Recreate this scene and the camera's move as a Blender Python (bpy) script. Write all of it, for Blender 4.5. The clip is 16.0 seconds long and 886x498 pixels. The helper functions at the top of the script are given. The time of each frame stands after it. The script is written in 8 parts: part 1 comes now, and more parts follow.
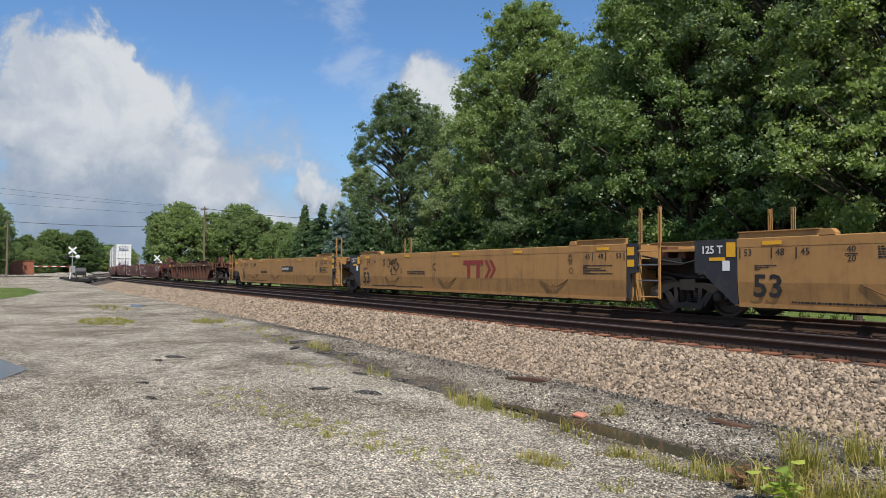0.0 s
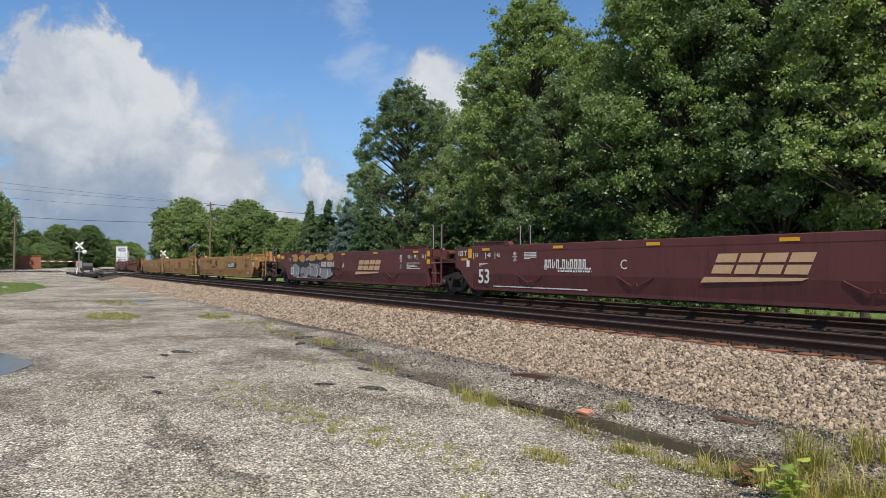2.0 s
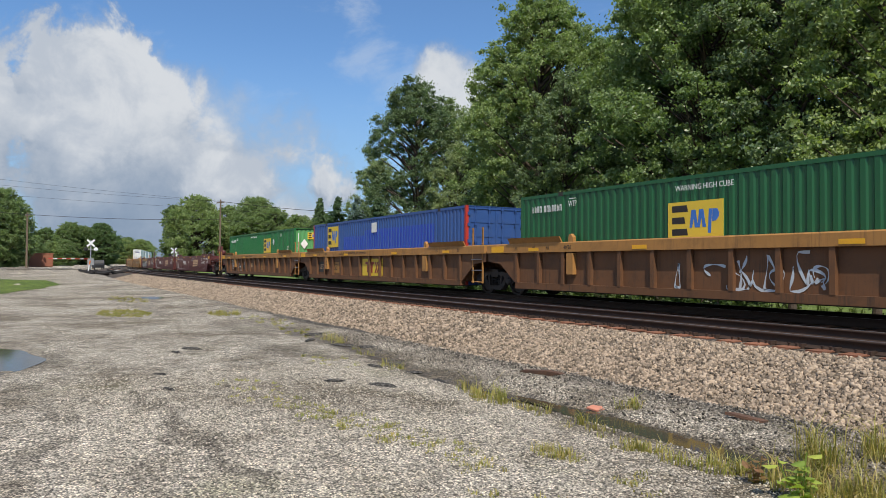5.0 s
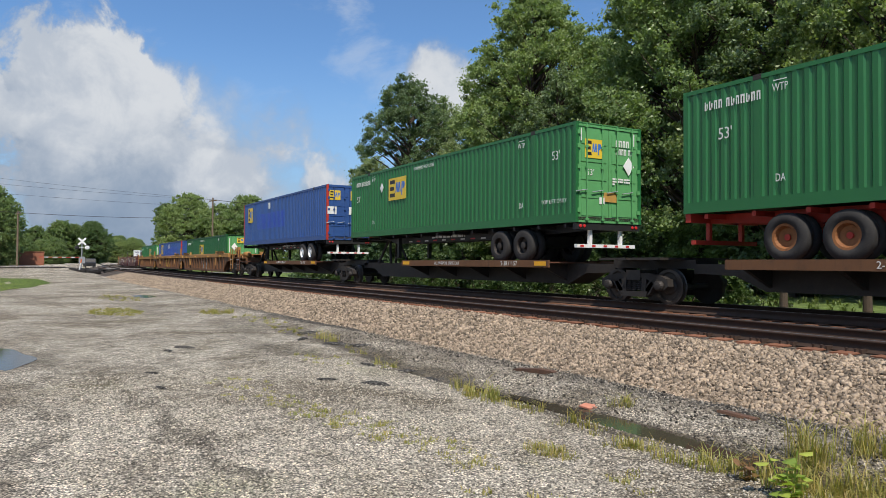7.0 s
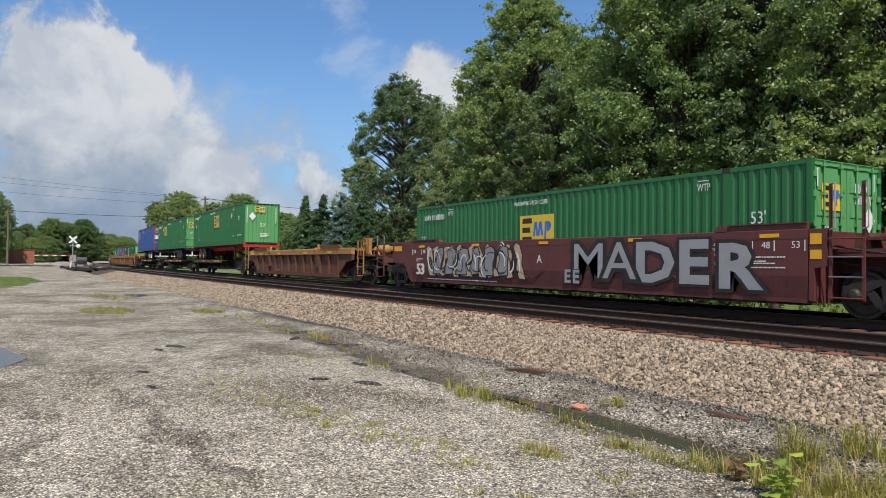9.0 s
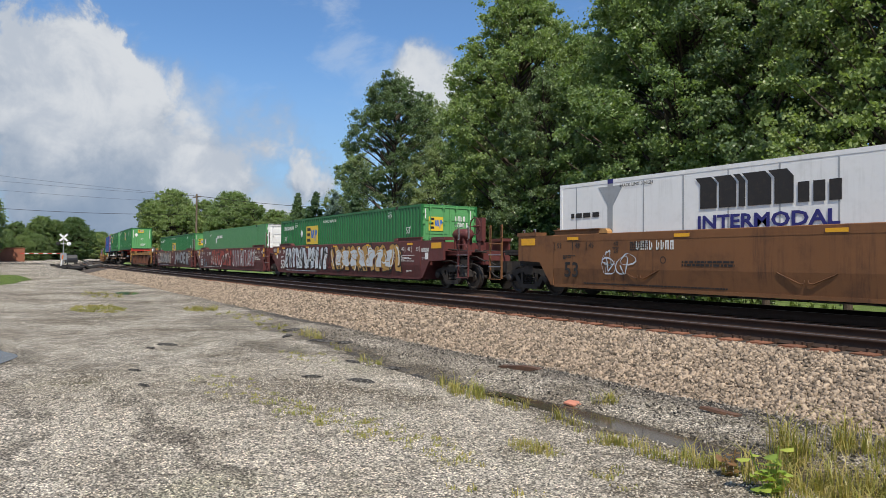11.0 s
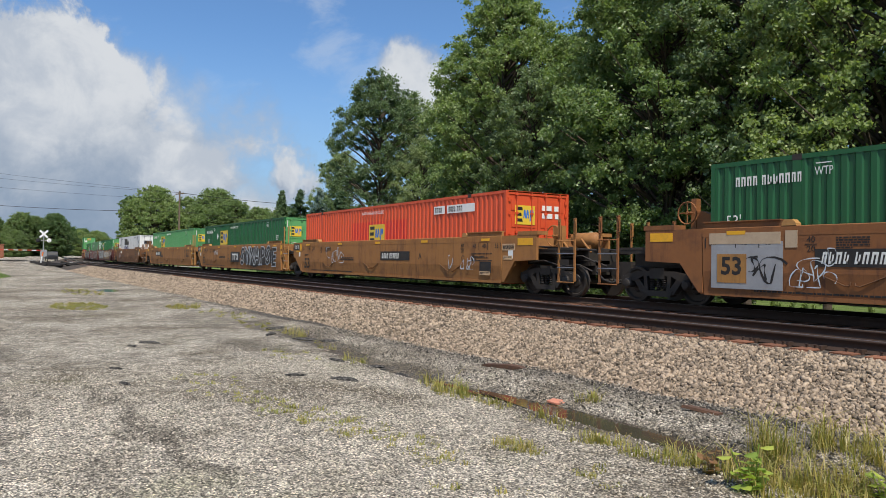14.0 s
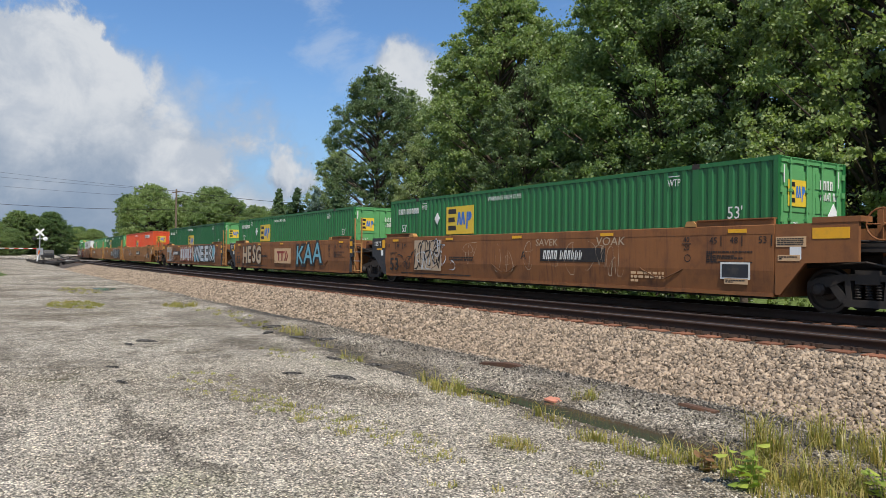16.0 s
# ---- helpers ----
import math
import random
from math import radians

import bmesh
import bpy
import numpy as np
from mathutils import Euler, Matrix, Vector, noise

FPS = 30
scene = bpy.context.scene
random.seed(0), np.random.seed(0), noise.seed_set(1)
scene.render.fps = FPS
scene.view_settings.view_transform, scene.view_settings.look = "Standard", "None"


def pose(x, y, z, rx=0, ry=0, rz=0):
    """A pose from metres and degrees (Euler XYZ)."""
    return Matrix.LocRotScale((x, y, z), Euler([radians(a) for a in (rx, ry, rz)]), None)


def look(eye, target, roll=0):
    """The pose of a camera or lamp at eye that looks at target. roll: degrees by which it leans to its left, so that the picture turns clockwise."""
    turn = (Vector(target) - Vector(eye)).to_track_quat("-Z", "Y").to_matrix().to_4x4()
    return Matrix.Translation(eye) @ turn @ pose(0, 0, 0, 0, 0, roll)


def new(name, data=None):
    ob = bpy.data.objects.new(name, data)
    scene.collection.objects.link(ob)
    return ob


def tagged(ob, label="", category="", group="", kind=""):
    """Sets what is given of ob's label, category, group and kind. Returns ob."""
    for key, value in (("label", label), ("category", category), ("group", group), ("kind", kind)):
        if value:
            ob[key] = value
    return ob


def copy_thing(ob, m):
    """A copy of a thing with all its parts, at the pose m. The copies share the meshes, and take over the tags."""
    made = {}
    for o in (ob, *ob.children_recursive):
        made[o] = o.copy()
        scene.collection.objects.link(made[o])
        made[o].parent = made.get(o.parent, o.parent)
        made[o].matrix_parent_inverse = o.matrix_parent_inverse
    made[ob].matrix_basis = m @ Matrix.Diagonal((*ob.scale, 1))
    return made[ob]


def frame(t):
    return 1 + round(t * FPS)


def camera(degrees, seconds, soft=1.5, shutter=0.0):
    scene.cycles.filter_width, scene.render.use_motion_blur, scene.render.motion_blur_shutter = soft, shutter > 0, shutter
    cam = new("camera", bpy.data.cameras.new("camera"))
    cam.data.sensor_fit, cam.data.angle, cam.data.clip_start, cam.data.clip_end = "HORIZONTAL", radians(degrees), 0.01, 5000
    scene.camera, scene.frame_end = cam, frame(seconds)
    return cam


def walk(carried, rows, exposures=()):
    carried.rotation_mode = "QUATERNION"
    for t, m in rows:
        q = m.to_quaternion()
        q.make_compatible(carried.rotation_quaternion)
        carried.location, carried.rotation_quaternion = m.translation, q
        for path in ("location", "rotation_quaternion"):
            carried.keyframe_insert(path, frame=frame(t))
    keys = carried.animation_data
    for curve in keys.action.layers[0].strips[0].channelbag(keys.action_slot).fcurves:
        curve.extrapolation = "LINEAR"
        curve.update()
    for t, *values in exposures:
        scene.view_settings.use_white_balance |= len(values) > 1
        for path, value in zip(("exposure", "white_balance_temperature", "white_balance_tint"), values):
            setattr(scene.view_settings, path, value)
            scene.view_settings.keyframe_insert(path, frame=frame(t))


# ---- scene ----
import colorsys

EYE = (0.0, 0.0, 1.6)
RAIL = 0.60          # height of the railheads over the gravel lot
CENTRE = 14.83       # the train's track, straight part
BEND_AT, BEND_R = 51.9, 1475.9


def aim(yaw, pitch, roll):
    y, p = radians(yaw), radians(pitch)
    way = Vector((math.sin(y) * math.cos(p), math.cos(y) * math.cos(p), math.sin(p)))
    return look(EYE, Vector(EYE) + way * 10, roll)


cam = camera(63.96, 16.0, soft=0.5)
PATH = [
    (0, aim(-58.866, 1.876, 0.258)),
    (0.5, aim(-58.814, 1.808, 0.318)),
    (1, aim(-58.827, 1.700, 0.413)),
    (1.5, aim(-58.967, 1.617, 0.514)),
    (2, aim(-59.294, 1.557, 0.423)),
    (2.5, aim(-59.662, 1.564, 0.431)),
    (3, aim(-59.966, 1.521, 0.435)),
    (3.5, aim(-60.141, 1.479, 0.430)),
    (4, aim(-60.148, 1.397, 0.393)),
    (6.5, aim(-59.672, 1.159, 0.267)),
    (7, aim(-59.472, 1.170, 0.323)),
    (7.5, aim(-59.300, 1.206, 0.397)),
    (8, aim(-59.145, 1.226, 0.459)),
    (8.5, aim(-59.004, 1.199, 0.521)),
    (9, aim(-58.893, 1.170, 0.571)),
    (11.5, aim(-58.107, 0.880, 0.437)),
    (12, aim(-57.902, 0.825, 0.454)),
    (12.5, aim(-57.695, 0.824, 0.438)),
    (13, aim(-57.483, 0.841, 0.501)),
    (13.5, aim(-57.256, 0.836, 0.584)),
    (14, aim(-57.060, 0.846, 0.711)),
    (14.5, aim(-56.865, 0.884, 0.783)),
    (15, aim(-56.692, 0.879, 0.792)),
    (15.5, aim(-56.644, 0.831, 0.754)),
    (16, aim(-56.831, 0.711, 0.700)),
]
walk(cam, PATH)

# ---- daylight ----
SUN_EL, SUN_AZ = radians(56), math.atan2(0.93, -0.37)
sun_way = Vector((math.sin(SUN_AZ) * math.cos(SUN_EL), math.cos(SUN_AZ) * math.cos(SUN_EL), math.sin(SUN_EL)))
lamp = bpy.data.lights.new("sun", "SUN")
lamp.energy, lamp.angle, lamp.color = 4.9, radians(0.6), (1.0, 0.93, 0.82)
sun = new("sun", lamp)
sun.matrix_world = look(sun_way * 100, (0, 0, 0))
scene.view_settings.exposure = 0.0


def bearing(yaw, up):
    y, p = radians(yaw), radians(up)
    return (math.sin(y) * math.cos(p), math.cos(y) * math.cos(p), math.sin(p))


class Net:
    """Short hand for building node trees."""

    def __init__(self, tree):
        self.tree = tree
        tree.nodes.clear()

    def add(self, kind, **values):
        n = self.tree.nodes.new(kind)
        for k, v in values.items():
            setattr(n, k, v)
        return n

    def link(self, a, b):
        self.tree.links.new(a, b)

    def put(self, socket, v):
        if isinstance(v, bpy.types.NodeSocket):
            self.link(v, socket)
        elif v is not None:
            if hasattr(socket.default_value, "__len__") and not hasattr(v, "__len__"):
                v = [v] * len(socket.default_value)
            if hasattr(v, "__len__") and len(v) == 3 and len(socket.default_value) == 4:
                v = (*v, 1)
            socket.default_value = v

    def math(self, op, a, b=None, c=None, clamp=False):
        n = self.add("ShaderNodeMath", operation=op, use_clamp=clamp)
        for i, v in enumerate((a, b, c)):
            self.put(n.inputs[i], v)
        return n.outputs[0]

    def vec(self, op, a, b=None):
        n = self.add("ShaderNodeVectorMath", operation=op)
        self.put(n.inputs[0], a)
        if b is not None:
            self.put(n.inputs[1], b)
        return n.outputs["Value" if op in ("DOT_PRODUCT", "LENGTH", "DISTANCE") else "Vector"]

    def mix(self, f, a, b, blend="MIX"):
        n = self.add("ShaderNodeMix", data_type="RGBA", blend_type=blend)
        self.put(n.inputs[0], f)
        self.put(n.inputs[6], a)
        self.put(n.inputs[7], b)
        return n.outputs[2]

    def ramp(self, f, lo, hi, a=0.0, b=1.0, smooth=True):
        n = self.add("ShaderNodeMapRange", clamp=True, interpolation_type="SMOOTHSTEP" if smooth else "LINEAR")
        for i, v in enumerate((f, lo, hi, a, b)):
            self.put(n.inputs[i], v)
        return n.outputs[0]

    def noise(self, co, scale, detail=4, rough=0.55, distortion=0.0):
        n = self.add("ShaderNodeTexNoise")
        self.put(n.inputs["Vector"], co)
        for k, v in (("Scale", scale), ("Detail", detail), ("Roughness", rough), ("Distortion", distortion)):
            n.inputs[k].default_value = v
        return n.outputs[0]

    def noise_col(self, co, scale):
        n = self.add("ShaderNodeTexNoise")
        self.put(n.inputs["Vector"], co)
        n.inputs["Scale"].default_value = scale
        return n.outputs["Color"]

    def cells(self, co, scale, feature="F1"):
        n = self.add("ShaderNodeTexVoronoi", feature=feature)
        self.put(n.inputs["Vector"], co)
        n.inputs["Scale"].default_value = scale
        return n


world = bpy.data.worlds.new("world")
scene.world = world
world.use_nodes = True


def build_sky():
    n = Net(world.node_tree)
    sky = n.add("ShaderNodeTexSky", sky_type="NISHITA", sun_disc=False, sun_elevation=SUN_EL, sun_rotation=SUN_AZ, altitude=200,
                air_density=1.0, dust_density=0.6, ozone_density=2.0)
    way = n.add("ShaderNodeTexCoord").outputs["Generated"]
    big = n.noise(way, 4.0, 5, 0.5)
    fine = n.noise(way, 11.0, 10, 0.60, 0.2)
    puff = n.math("ADD", n.math("MULTIPLY", n.math("SUBTRACT", big, 0.5), 0.16), n.math("MULTIPLY", n.math("SUBTRACT", fine, 0.5), 0.17))
    top = n.add("ShaderNodeSeparateXYZ")
    n.link(way, top.inputs[0])
    cover = glow = None
    # cumulus heads: bearing, height over the horizon, half width, softness of the rim, rise of the grey base
    for yaw, up, wide, soft, base in ((-98, 9.5, 8.6, 0.016, 0.5), (-87.8, 11.3, 5.7, 0.014, 0.55), (-82.3, 10.3, 3.8, 0.014, 0.6), (-84, 6.5, 7.8, 0.030, 0.9), (-102, 3, 12, 0.04, 1.0),
                                      (-79.5, 4.6, 7.6, 0.05, 1.1), (-76.0, 5.2, 4.4, 0.028, 0.55), (-72.6, 3.0, 3.2, 0.03, 0.6), (-69.6, 5.9, 1.5, 0.014, 0.35), (-67.8, 5.6, 1.1, 0.014, 0.35), (-59.3, 13.6, 3.0, 0.016, 0.3), (-130, 16, 18, 0.05, 0.5), (-170, 20, 20, 0.05, 0.5),
                                      (100, 18, 16, 0.05, 0.5), (30, 16, 16, 0.05, 0.5)):
        reach = n.math("SUBTRACT", n.vec("DISTANCE", way, bearing(yaw, up)), n.math("MULTIPLY", puff, 1.25 if wide > 4 else 0.7))
        m = n.ramp(reach, radians(wide) + soft, radians(wide) - soft)
        lit = n.ramp(n.math("ADD", top.outputs[2], n.math("MULTIPLY", puff, 1.1)), math.sin(radians(up - wide * (1.25 - base))), math.sin(radians(up + wide * base * 0.8)))
        lit = n.math("MULTIPLY", lit, m)
        cover = m if cover is None else n.math("MAXIMUM", cover, m)
        glow = lit if glow is None else n.math("MAXIMUM", glow, lit)
    veil = n.ramp(n.math("ADD", n.noise(n.vec("MULTIPLY", way, (1, 1, 2.2)), 6.5, 8, 0.6, 0.4), n.math("MULTIPLY", big, 0.5)), 0.82, 1.02, 0.0, 0.36)
    veil = n.math("MULTIPLY", veil, n.ramp(top.outputs[2], 0.16, 0.3))
    cloud = n.mix(glow, (0.25, 0.33, 0.45), (0.67, 0.70, 0.74))
    cloud = n.mix(n.math("MULTIPLY", n.ramp(n.noise(way, 13, 9, 0.60, 0.3), 0.40, 0.66), 0.55), cloud, (0.35, 0.42, 0.53))
    air = n.vec("MULTIPLY", sky.outputs[0], (0.084, 0.116, 0.146))
    air = n.mix(n.ramp(top.outputs[2], 0.32, -0.02, 0.06, 0.85), air, (0.33, 0.49, 0.68))
    air = n.mix(veil, air, (0.62, 0.68, 0.75))
    out = n.add("ShaderNodeOutputWorld")
    bg = n.add("ShaderNodeBackground")
    n.link(n.mix(cover, air, cloud), bg.inputs[0])
    bg.inputs[1].default_value = 1.0
    n.link(bg.outputs[0], out.inputs[0])


build_sky()

# ---- materials ----
MATS = {}


def stuff_mat(name, base, rough=0.6, metal=0.0, vary=0.25, scale=3.0, dirt=0.0, dirt_col=(0.05, 0.04, 0.03), bump=0.0, bump_scale=40.0, streak=False,
              islands=False, objects=False, spec=0.4):
    """Painted, rusty or mineral surface: two scales of variation, dirt and fine relief."""
    if name in MATS:
        return MATS[name]
    m = bpy.data.materials.new(name)
    m.use_nodes = True
    n = Net(m.node_tree)
    co = n.add("ShaderNodeTexCoord").outputs["Object"]
    big = n.noise(co, scale, 5, 0.6)
    small = n.noise(co, scale * 9, 4, 0.6)
    lum = n.math("ADD", n.math("MULTIPLY", n.math("SUBTRACT", big, 0.5), vary * 2.2), n.math("MULTIPLY", n.math("SUBTRACT", small, 0.5), vary))
    lum = n.math("ADD", lum, 1.0)
    if islands:
        spread = 0.75 if islands is True else islands
        lum = n.math("MULTIPLY", lum, n.math("ADD", n.math("MULTIPLY", n.add("ShaderNodeNewGeometry").outputs["Random Per Island"], 2 * spread), 1.05 - spread))
    if objects:
        lum = n.math("MULTIPLY", lum, n.math("ADD", n.math("MULTIPLY", n.add("ShaderNodeObjectInfo").outputs["Random"], 0.5), 0.75))
    grey = n.add("ShaderNodeCombineXYZ")
    for i in range(3):
        n.link(lum, grey.inputs[i])
    col = n.mix(1.0, base, grey.outputs[0], "MULTIPLY")
    if dirt:
        f = n.ramp(n.noise(co, scale * 2.3, 7, 0.68), 0.46, 0.76, 0.0, dirt)
        col = n.mix(f, col, dirt_col)
        if streak:
            run_off = n.noise(n.vec("MULTIPLY", co, (9.0, 9.0, 0.55)), 1.0, 6, 0.7)
            run_off = n.math("MULTIPLY", n.ramp(run_off, 0.47, 0.75), n.ramp(n.noise(co, 0.9, 4, 0.6), 0.35, 0.65))
            col = n.mix(n.math("MULTIPLY", run_off, min(1.0, dirt * 1.8)), col, dirt_col)
            scuff = n.ramp(n.noise(n.vec("MULTIPLY", co, (1.0, 1.0, 3.5)), 5.0, 8, 0.75), 0.66, 0.74)
            col = n.mix(n.math("MULTIPLY", scuff, min(0.6, dirt)), col, n.mix(0.5, dirt_col, (0.35, 0.27, 0.2)))
    p = n.add("ShaderNodeBsdfPrincipled")
    n.link(col, p.inputs["Base Color"])
    p.inputs["Metallic"].default_value = metal
    p.inputs["Specular IOR Level"].default_value = spec
    n.put(p.inputs["Roughness"], n.ramp(small, 0.2, 0.8, max(rough - 0.12, 0.03), min(rough + 0.12, 1), False))
    if bump:
        b = n.add("ShaderNodeBump")
        b.inputs["Strength"].default_value = bump
        b.inputs["Distance"].default_value = 0.02
        n.link(n.noise(co, bump_scale, 4, 0.6), b.inputs["Height"])
        n.link(b.outputs[0], p.inputs["Normal"])
    out = n.add("ShaderNodeOutputMaterial")
    n.link(p.outputs[0], out.inputs[0])
    MATS[name] = m
    return m


def leaf_mat(name, base, tip):
    m = bpy.data.materials.new(name)
    m.use_nodes = True
    n = Net(m.node_tree)
    r = n.add("ShaderNodeNewGeometry").outputs["Random Per Island"]
    tone = n.add("ShaderNodeObjectInfo").outputs["Random"]
    co = n.add("ShaderNodeTexCoord").outputs["Object"]
    patch = n.noise(co, 0.55, 3, 0.6)
    col = n.mix(n.math("MULTIPLY", n.math("ADD", r, patch), 0.5), base, tip)
    hue = n.add("ShaderNodeHueSaturation")
    n.link(col, hue.inputs["Color"])
    n.link(n.ramp(tone, 0, 1, 0.85, 1.45, False), hue.inputs["Value"])
    n.link(n.ramp(tone, 0, 1, 0.518, 0.478, False), hue.inputs["Hue"])
    d = n.add("ShaderNodeBsdfPrincipled")
    d.inputs["Roughness"].default_value = 0.38
    d.inputs["Specular IOR Level"].default_value = 0.42
    t = n.add("ShaderNodeBsdfTranslucent")
    n.link(hue.outputs[0], d.inputs["Base Color"])
    n.link(n.mix(1.0, hue.outputs[0], (1.1, 1.25, 0.5), "MULTIPLY"), t.inputs["Color"])
    s = n.add("ShaderNodeMixShader")
    s.inputs[0].default_value = 0.42
    n.link(d.outputs[0], s.inputs[1])
    n.link(t.outputs[0], s.inputs[2])
    out = n.add("ShaderNodeOutputMaterial")
    n.link(s.outputs[0], out.inputs[0])
    return m


DUST = (0.16, 0.12, 0.085)
# Paler, faded end paint, lightened further to paint in sunlight on rear-facing ends.
GREEN_SUNLIT = stuff_mat("faded_sunlit_green_end_paint", (0.115, 0.340, 0.125), 0.42, 0, 0.08, 0.7, 0.15, (0.05, 0.15, 0.07))
TAN = stuff_mat("tan_paint", (0.42, 0.222, 0.074), 0.6, 0, 0.13, 0.8, 0.45, (0.17, 0.09, 0.045), 0.08, 30, True)
TAN_RUST = stuff_mat("rusty_tan_paint", (0.34, 0.152, 0.046), 0.68, 0, 0.18, 0.8, 0.6, (0.13, 0.055, 0.028), 0.1, 30, True)
RUST_RED = stuff_mat("faded_rust_tan_paint", (0.250, 0.100, 0.034), 0.7, 0, 0.3, 0.8, 0.65, (0.10, 0.042, 0.024), 0.1, 30, True)
SOOT_TAN = stuff_mat("sooty_brown_tan_paint", (0.20, 0.088, 0.034), 0.68, 0, 0.18, 0.8, 0.6, (0.075, 0.035, 0.02), 0.1, 30, True)
# darker tan, used for ribbed well sides below a brighter top chord
TAN_DARK = stuff_mat("dark_tan_paint", (0.155, 0.070, 0.030), 0.7, 0, 0.25, 0.9, 0.6, (0.06, 0.036, 0.023), 0.1, 30, True)
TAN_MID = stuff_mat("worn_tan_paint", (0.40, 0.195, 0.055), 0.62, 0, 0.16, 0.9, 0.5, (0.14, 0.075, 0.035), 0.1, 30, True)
OXIDE = stuff_mat("oxide_red_paint", (0.125, 0.036, 0.033), 0.55, 0, 0.16, 0.8, 0.45, (0.045, 0.022, 0.018), 0.08, 30, True)
RUSTY = stuff_mat("rust_brown_paint", (0.13, 0.052, 0.030), 0.7, 0, 0.2, 1.2, 0.5, (0.06, 0.03, 0.02), 0.15, 30, True)
SLATE = stuff_mat("slate_grey_paint", (0.030, 0.033, 0.040), 0.6, 0, 0.2, 1.5, 0.3, DUST)
STEEL = stuff_mat("grimy_steel", (0.038, 0.032, 0.028), 0.62, 0.15, 0.3, 3, 0.35, (0.075, 0.055, 0.04), 0.2, 25)
WHEEL = stuff_mat("wheel_steel", (0.06, 0.05, 0.043), 0.5, 0.4, 0.25, 4, 0.3, (0.03, 0.025, 0.02))
BRIGHT = stuff_mat("worn_bright_steel", (0.45, 0.42, 0.39), 0.32, 0.9, 0.15, 6, 0.25, (0.2, 0.15, 0.11))
RAILRUST = stuff_mat("rail_rust", (0.050, 0.030, 0.021), 0.75, 0.1, 0.25, 3, 0.35, (0.10, 0.05, 0.03), 0.2, 40)
ORANGE_RUST = stuff_mat("orange_rust", (0.235, 0.098, 0.052), 0.85, 0, 0.3, 6, 0.4, (0.16, 0.065, 0.035), 0.3, 60, objects=True)
OLD_TIE = stuff_mat("rust_stained_timber", (0.20, 0.090, 0.050), 0.9, 0, 0.35, 5, 0.5, (0.09, 0.05, 0.035), 0.4, 60, objects=True)
TIMBER = stuff_mat("creosoted_timber", (0.10, 0.055, 0.036), 0.85, 0, 0.3, 5, 0.4, (0.22, 0.10, 0.05), 0.4, 60, objects=True)
YELLOW = stuff_mat("reflector_yellow", (0.80, 0.40, 0.02), 0.4, 0, 0.08, 3, 0.2, DUST)
WHITE = stuff_mat("white_paint", (0.80, 0.80, 0.78), 0.45, 0, 0.05, 1.2, 0.16, (0.36, 0.34, 0.30), 0, 30, True)
LETTER_WHITE = stuff_mat("white_lettering", (0.74, 0.74, 0.70), 0.5, 0, 0.08, 3, 0.2, (0.4, 0.35, 0.3))
LETTER_BLACK = stuff_mat("black_lettering", (0.022, 0.020, 0.02), 0.5, 0, 0.2, 3, 0.25, (0.12, 0.08, 0.05))
LETTER_TAN = stuff_mat("tan_lettering", (0.62, 0.40, 0.22), 0.5, 0, 0.1, 3, 0.25, (0.25, 0.12, 0.08))
LETTER_RED = stuff_mat("red_lettering", (0.27, 0.035, 0.03), 0.5, 0, 0.15, 3, 0.25, (0.2, 0.1, 0.06))
LETTER_NAVY = stuff_mat("navy_lettering", (0.025, 0.025, 0.16), 0.45, 0, 0.1, 3)
LOGO_YELLOW = stuff_mat("logo_yellow", (0.72, 0.50, 0.045), 0.45, 0, 0.06, 2, 0.22, (0.45, 0.33, 0.10))
LOGO_BLUE = stuff_mat("logo_blue", (0.045, 0.16, 0.50), 0.45, 0, 0.06, 2)
GREEN = stuff_mat("green_container_paint", (0.021, 0.140, 0.042), 0.42, 0, 0.08, 0.7, 0.22, (0.035, 0.10, 0.055), 0.04, 20, True)
GREEN_DEEP = stuff_mat("deep_green_container_paint", (0.013, 0.094, 0.032), 0.42, 0, 0.08, 0.7, 0.25, (0.03, 0.075, 0.04), 0.04, 20, True)
GREEN_PALE = stuff_mat("faded_green_container_paint", (0.085, 0.265, 0.10), 0.5, 0, 0.08, 0.7, 0.2, (0.08, 0.2, 0.09), 0.04, 20, True)
BLUE = stuff_mat("blue_container_paint", (0.032, 0.085, 0.26), 0.45, 0, 0.1, 0.7, 0.3, (0.06, 0.09, 0.17), 0.04, 20, True)
BLUE_VIVID = stuff_mat("blue_touch_up_paint", (0.022, 0.06, 0.42), 0.4, 0, 0.06, 0.7)
RED_ORANGE = stuff_mat("orange_red_container_paint", (0.62, 0.085, 0.03), 0.45, 0, 0.08, 0.7, 0.2, (0.4, 0.08, 0.04), 0.04, 20, True)
CHASSIS_RED = stuff_mat("red_chassis_paint", (0.42, 0.035, 0.022), 0.55, 0, 0.15, 2, 0.35, (0.12, 0.04, 0.03))
CHASSIS_BLACK = stuff_mat("black_chassis_paint", (0.02, 0.02, 0.021), 0.5, 0, 0.2, 2, 0.3, (0.06, 0.05, 0.04))
RUBBER = stuff_mat("tyre_rubber", (0.028, 0.026, 0.025), 0.85, 0, 0.25, 5, 0.35, (0.08, 0.07, 0.06), 0.2, 60)
RED_MARK = stuff_mat("red_marking", (0.55, 0.03, 0.03), 0.4)
SILVER_GRAFFITI = stuff_mat("silver_spray_paint", (0.36, 0.36, 0.37), 0.45, 0.25, 0.2, 2, 0.25, (0.18, 0.15, 0.14))
PALE_GRAFFITI = stuff_mat("pale_blue_spray_paint", (0.55, 0.60, 0.63), 0.5, 0, 0.15, 2, 0.3, (0.45, 0.3, 0.3))
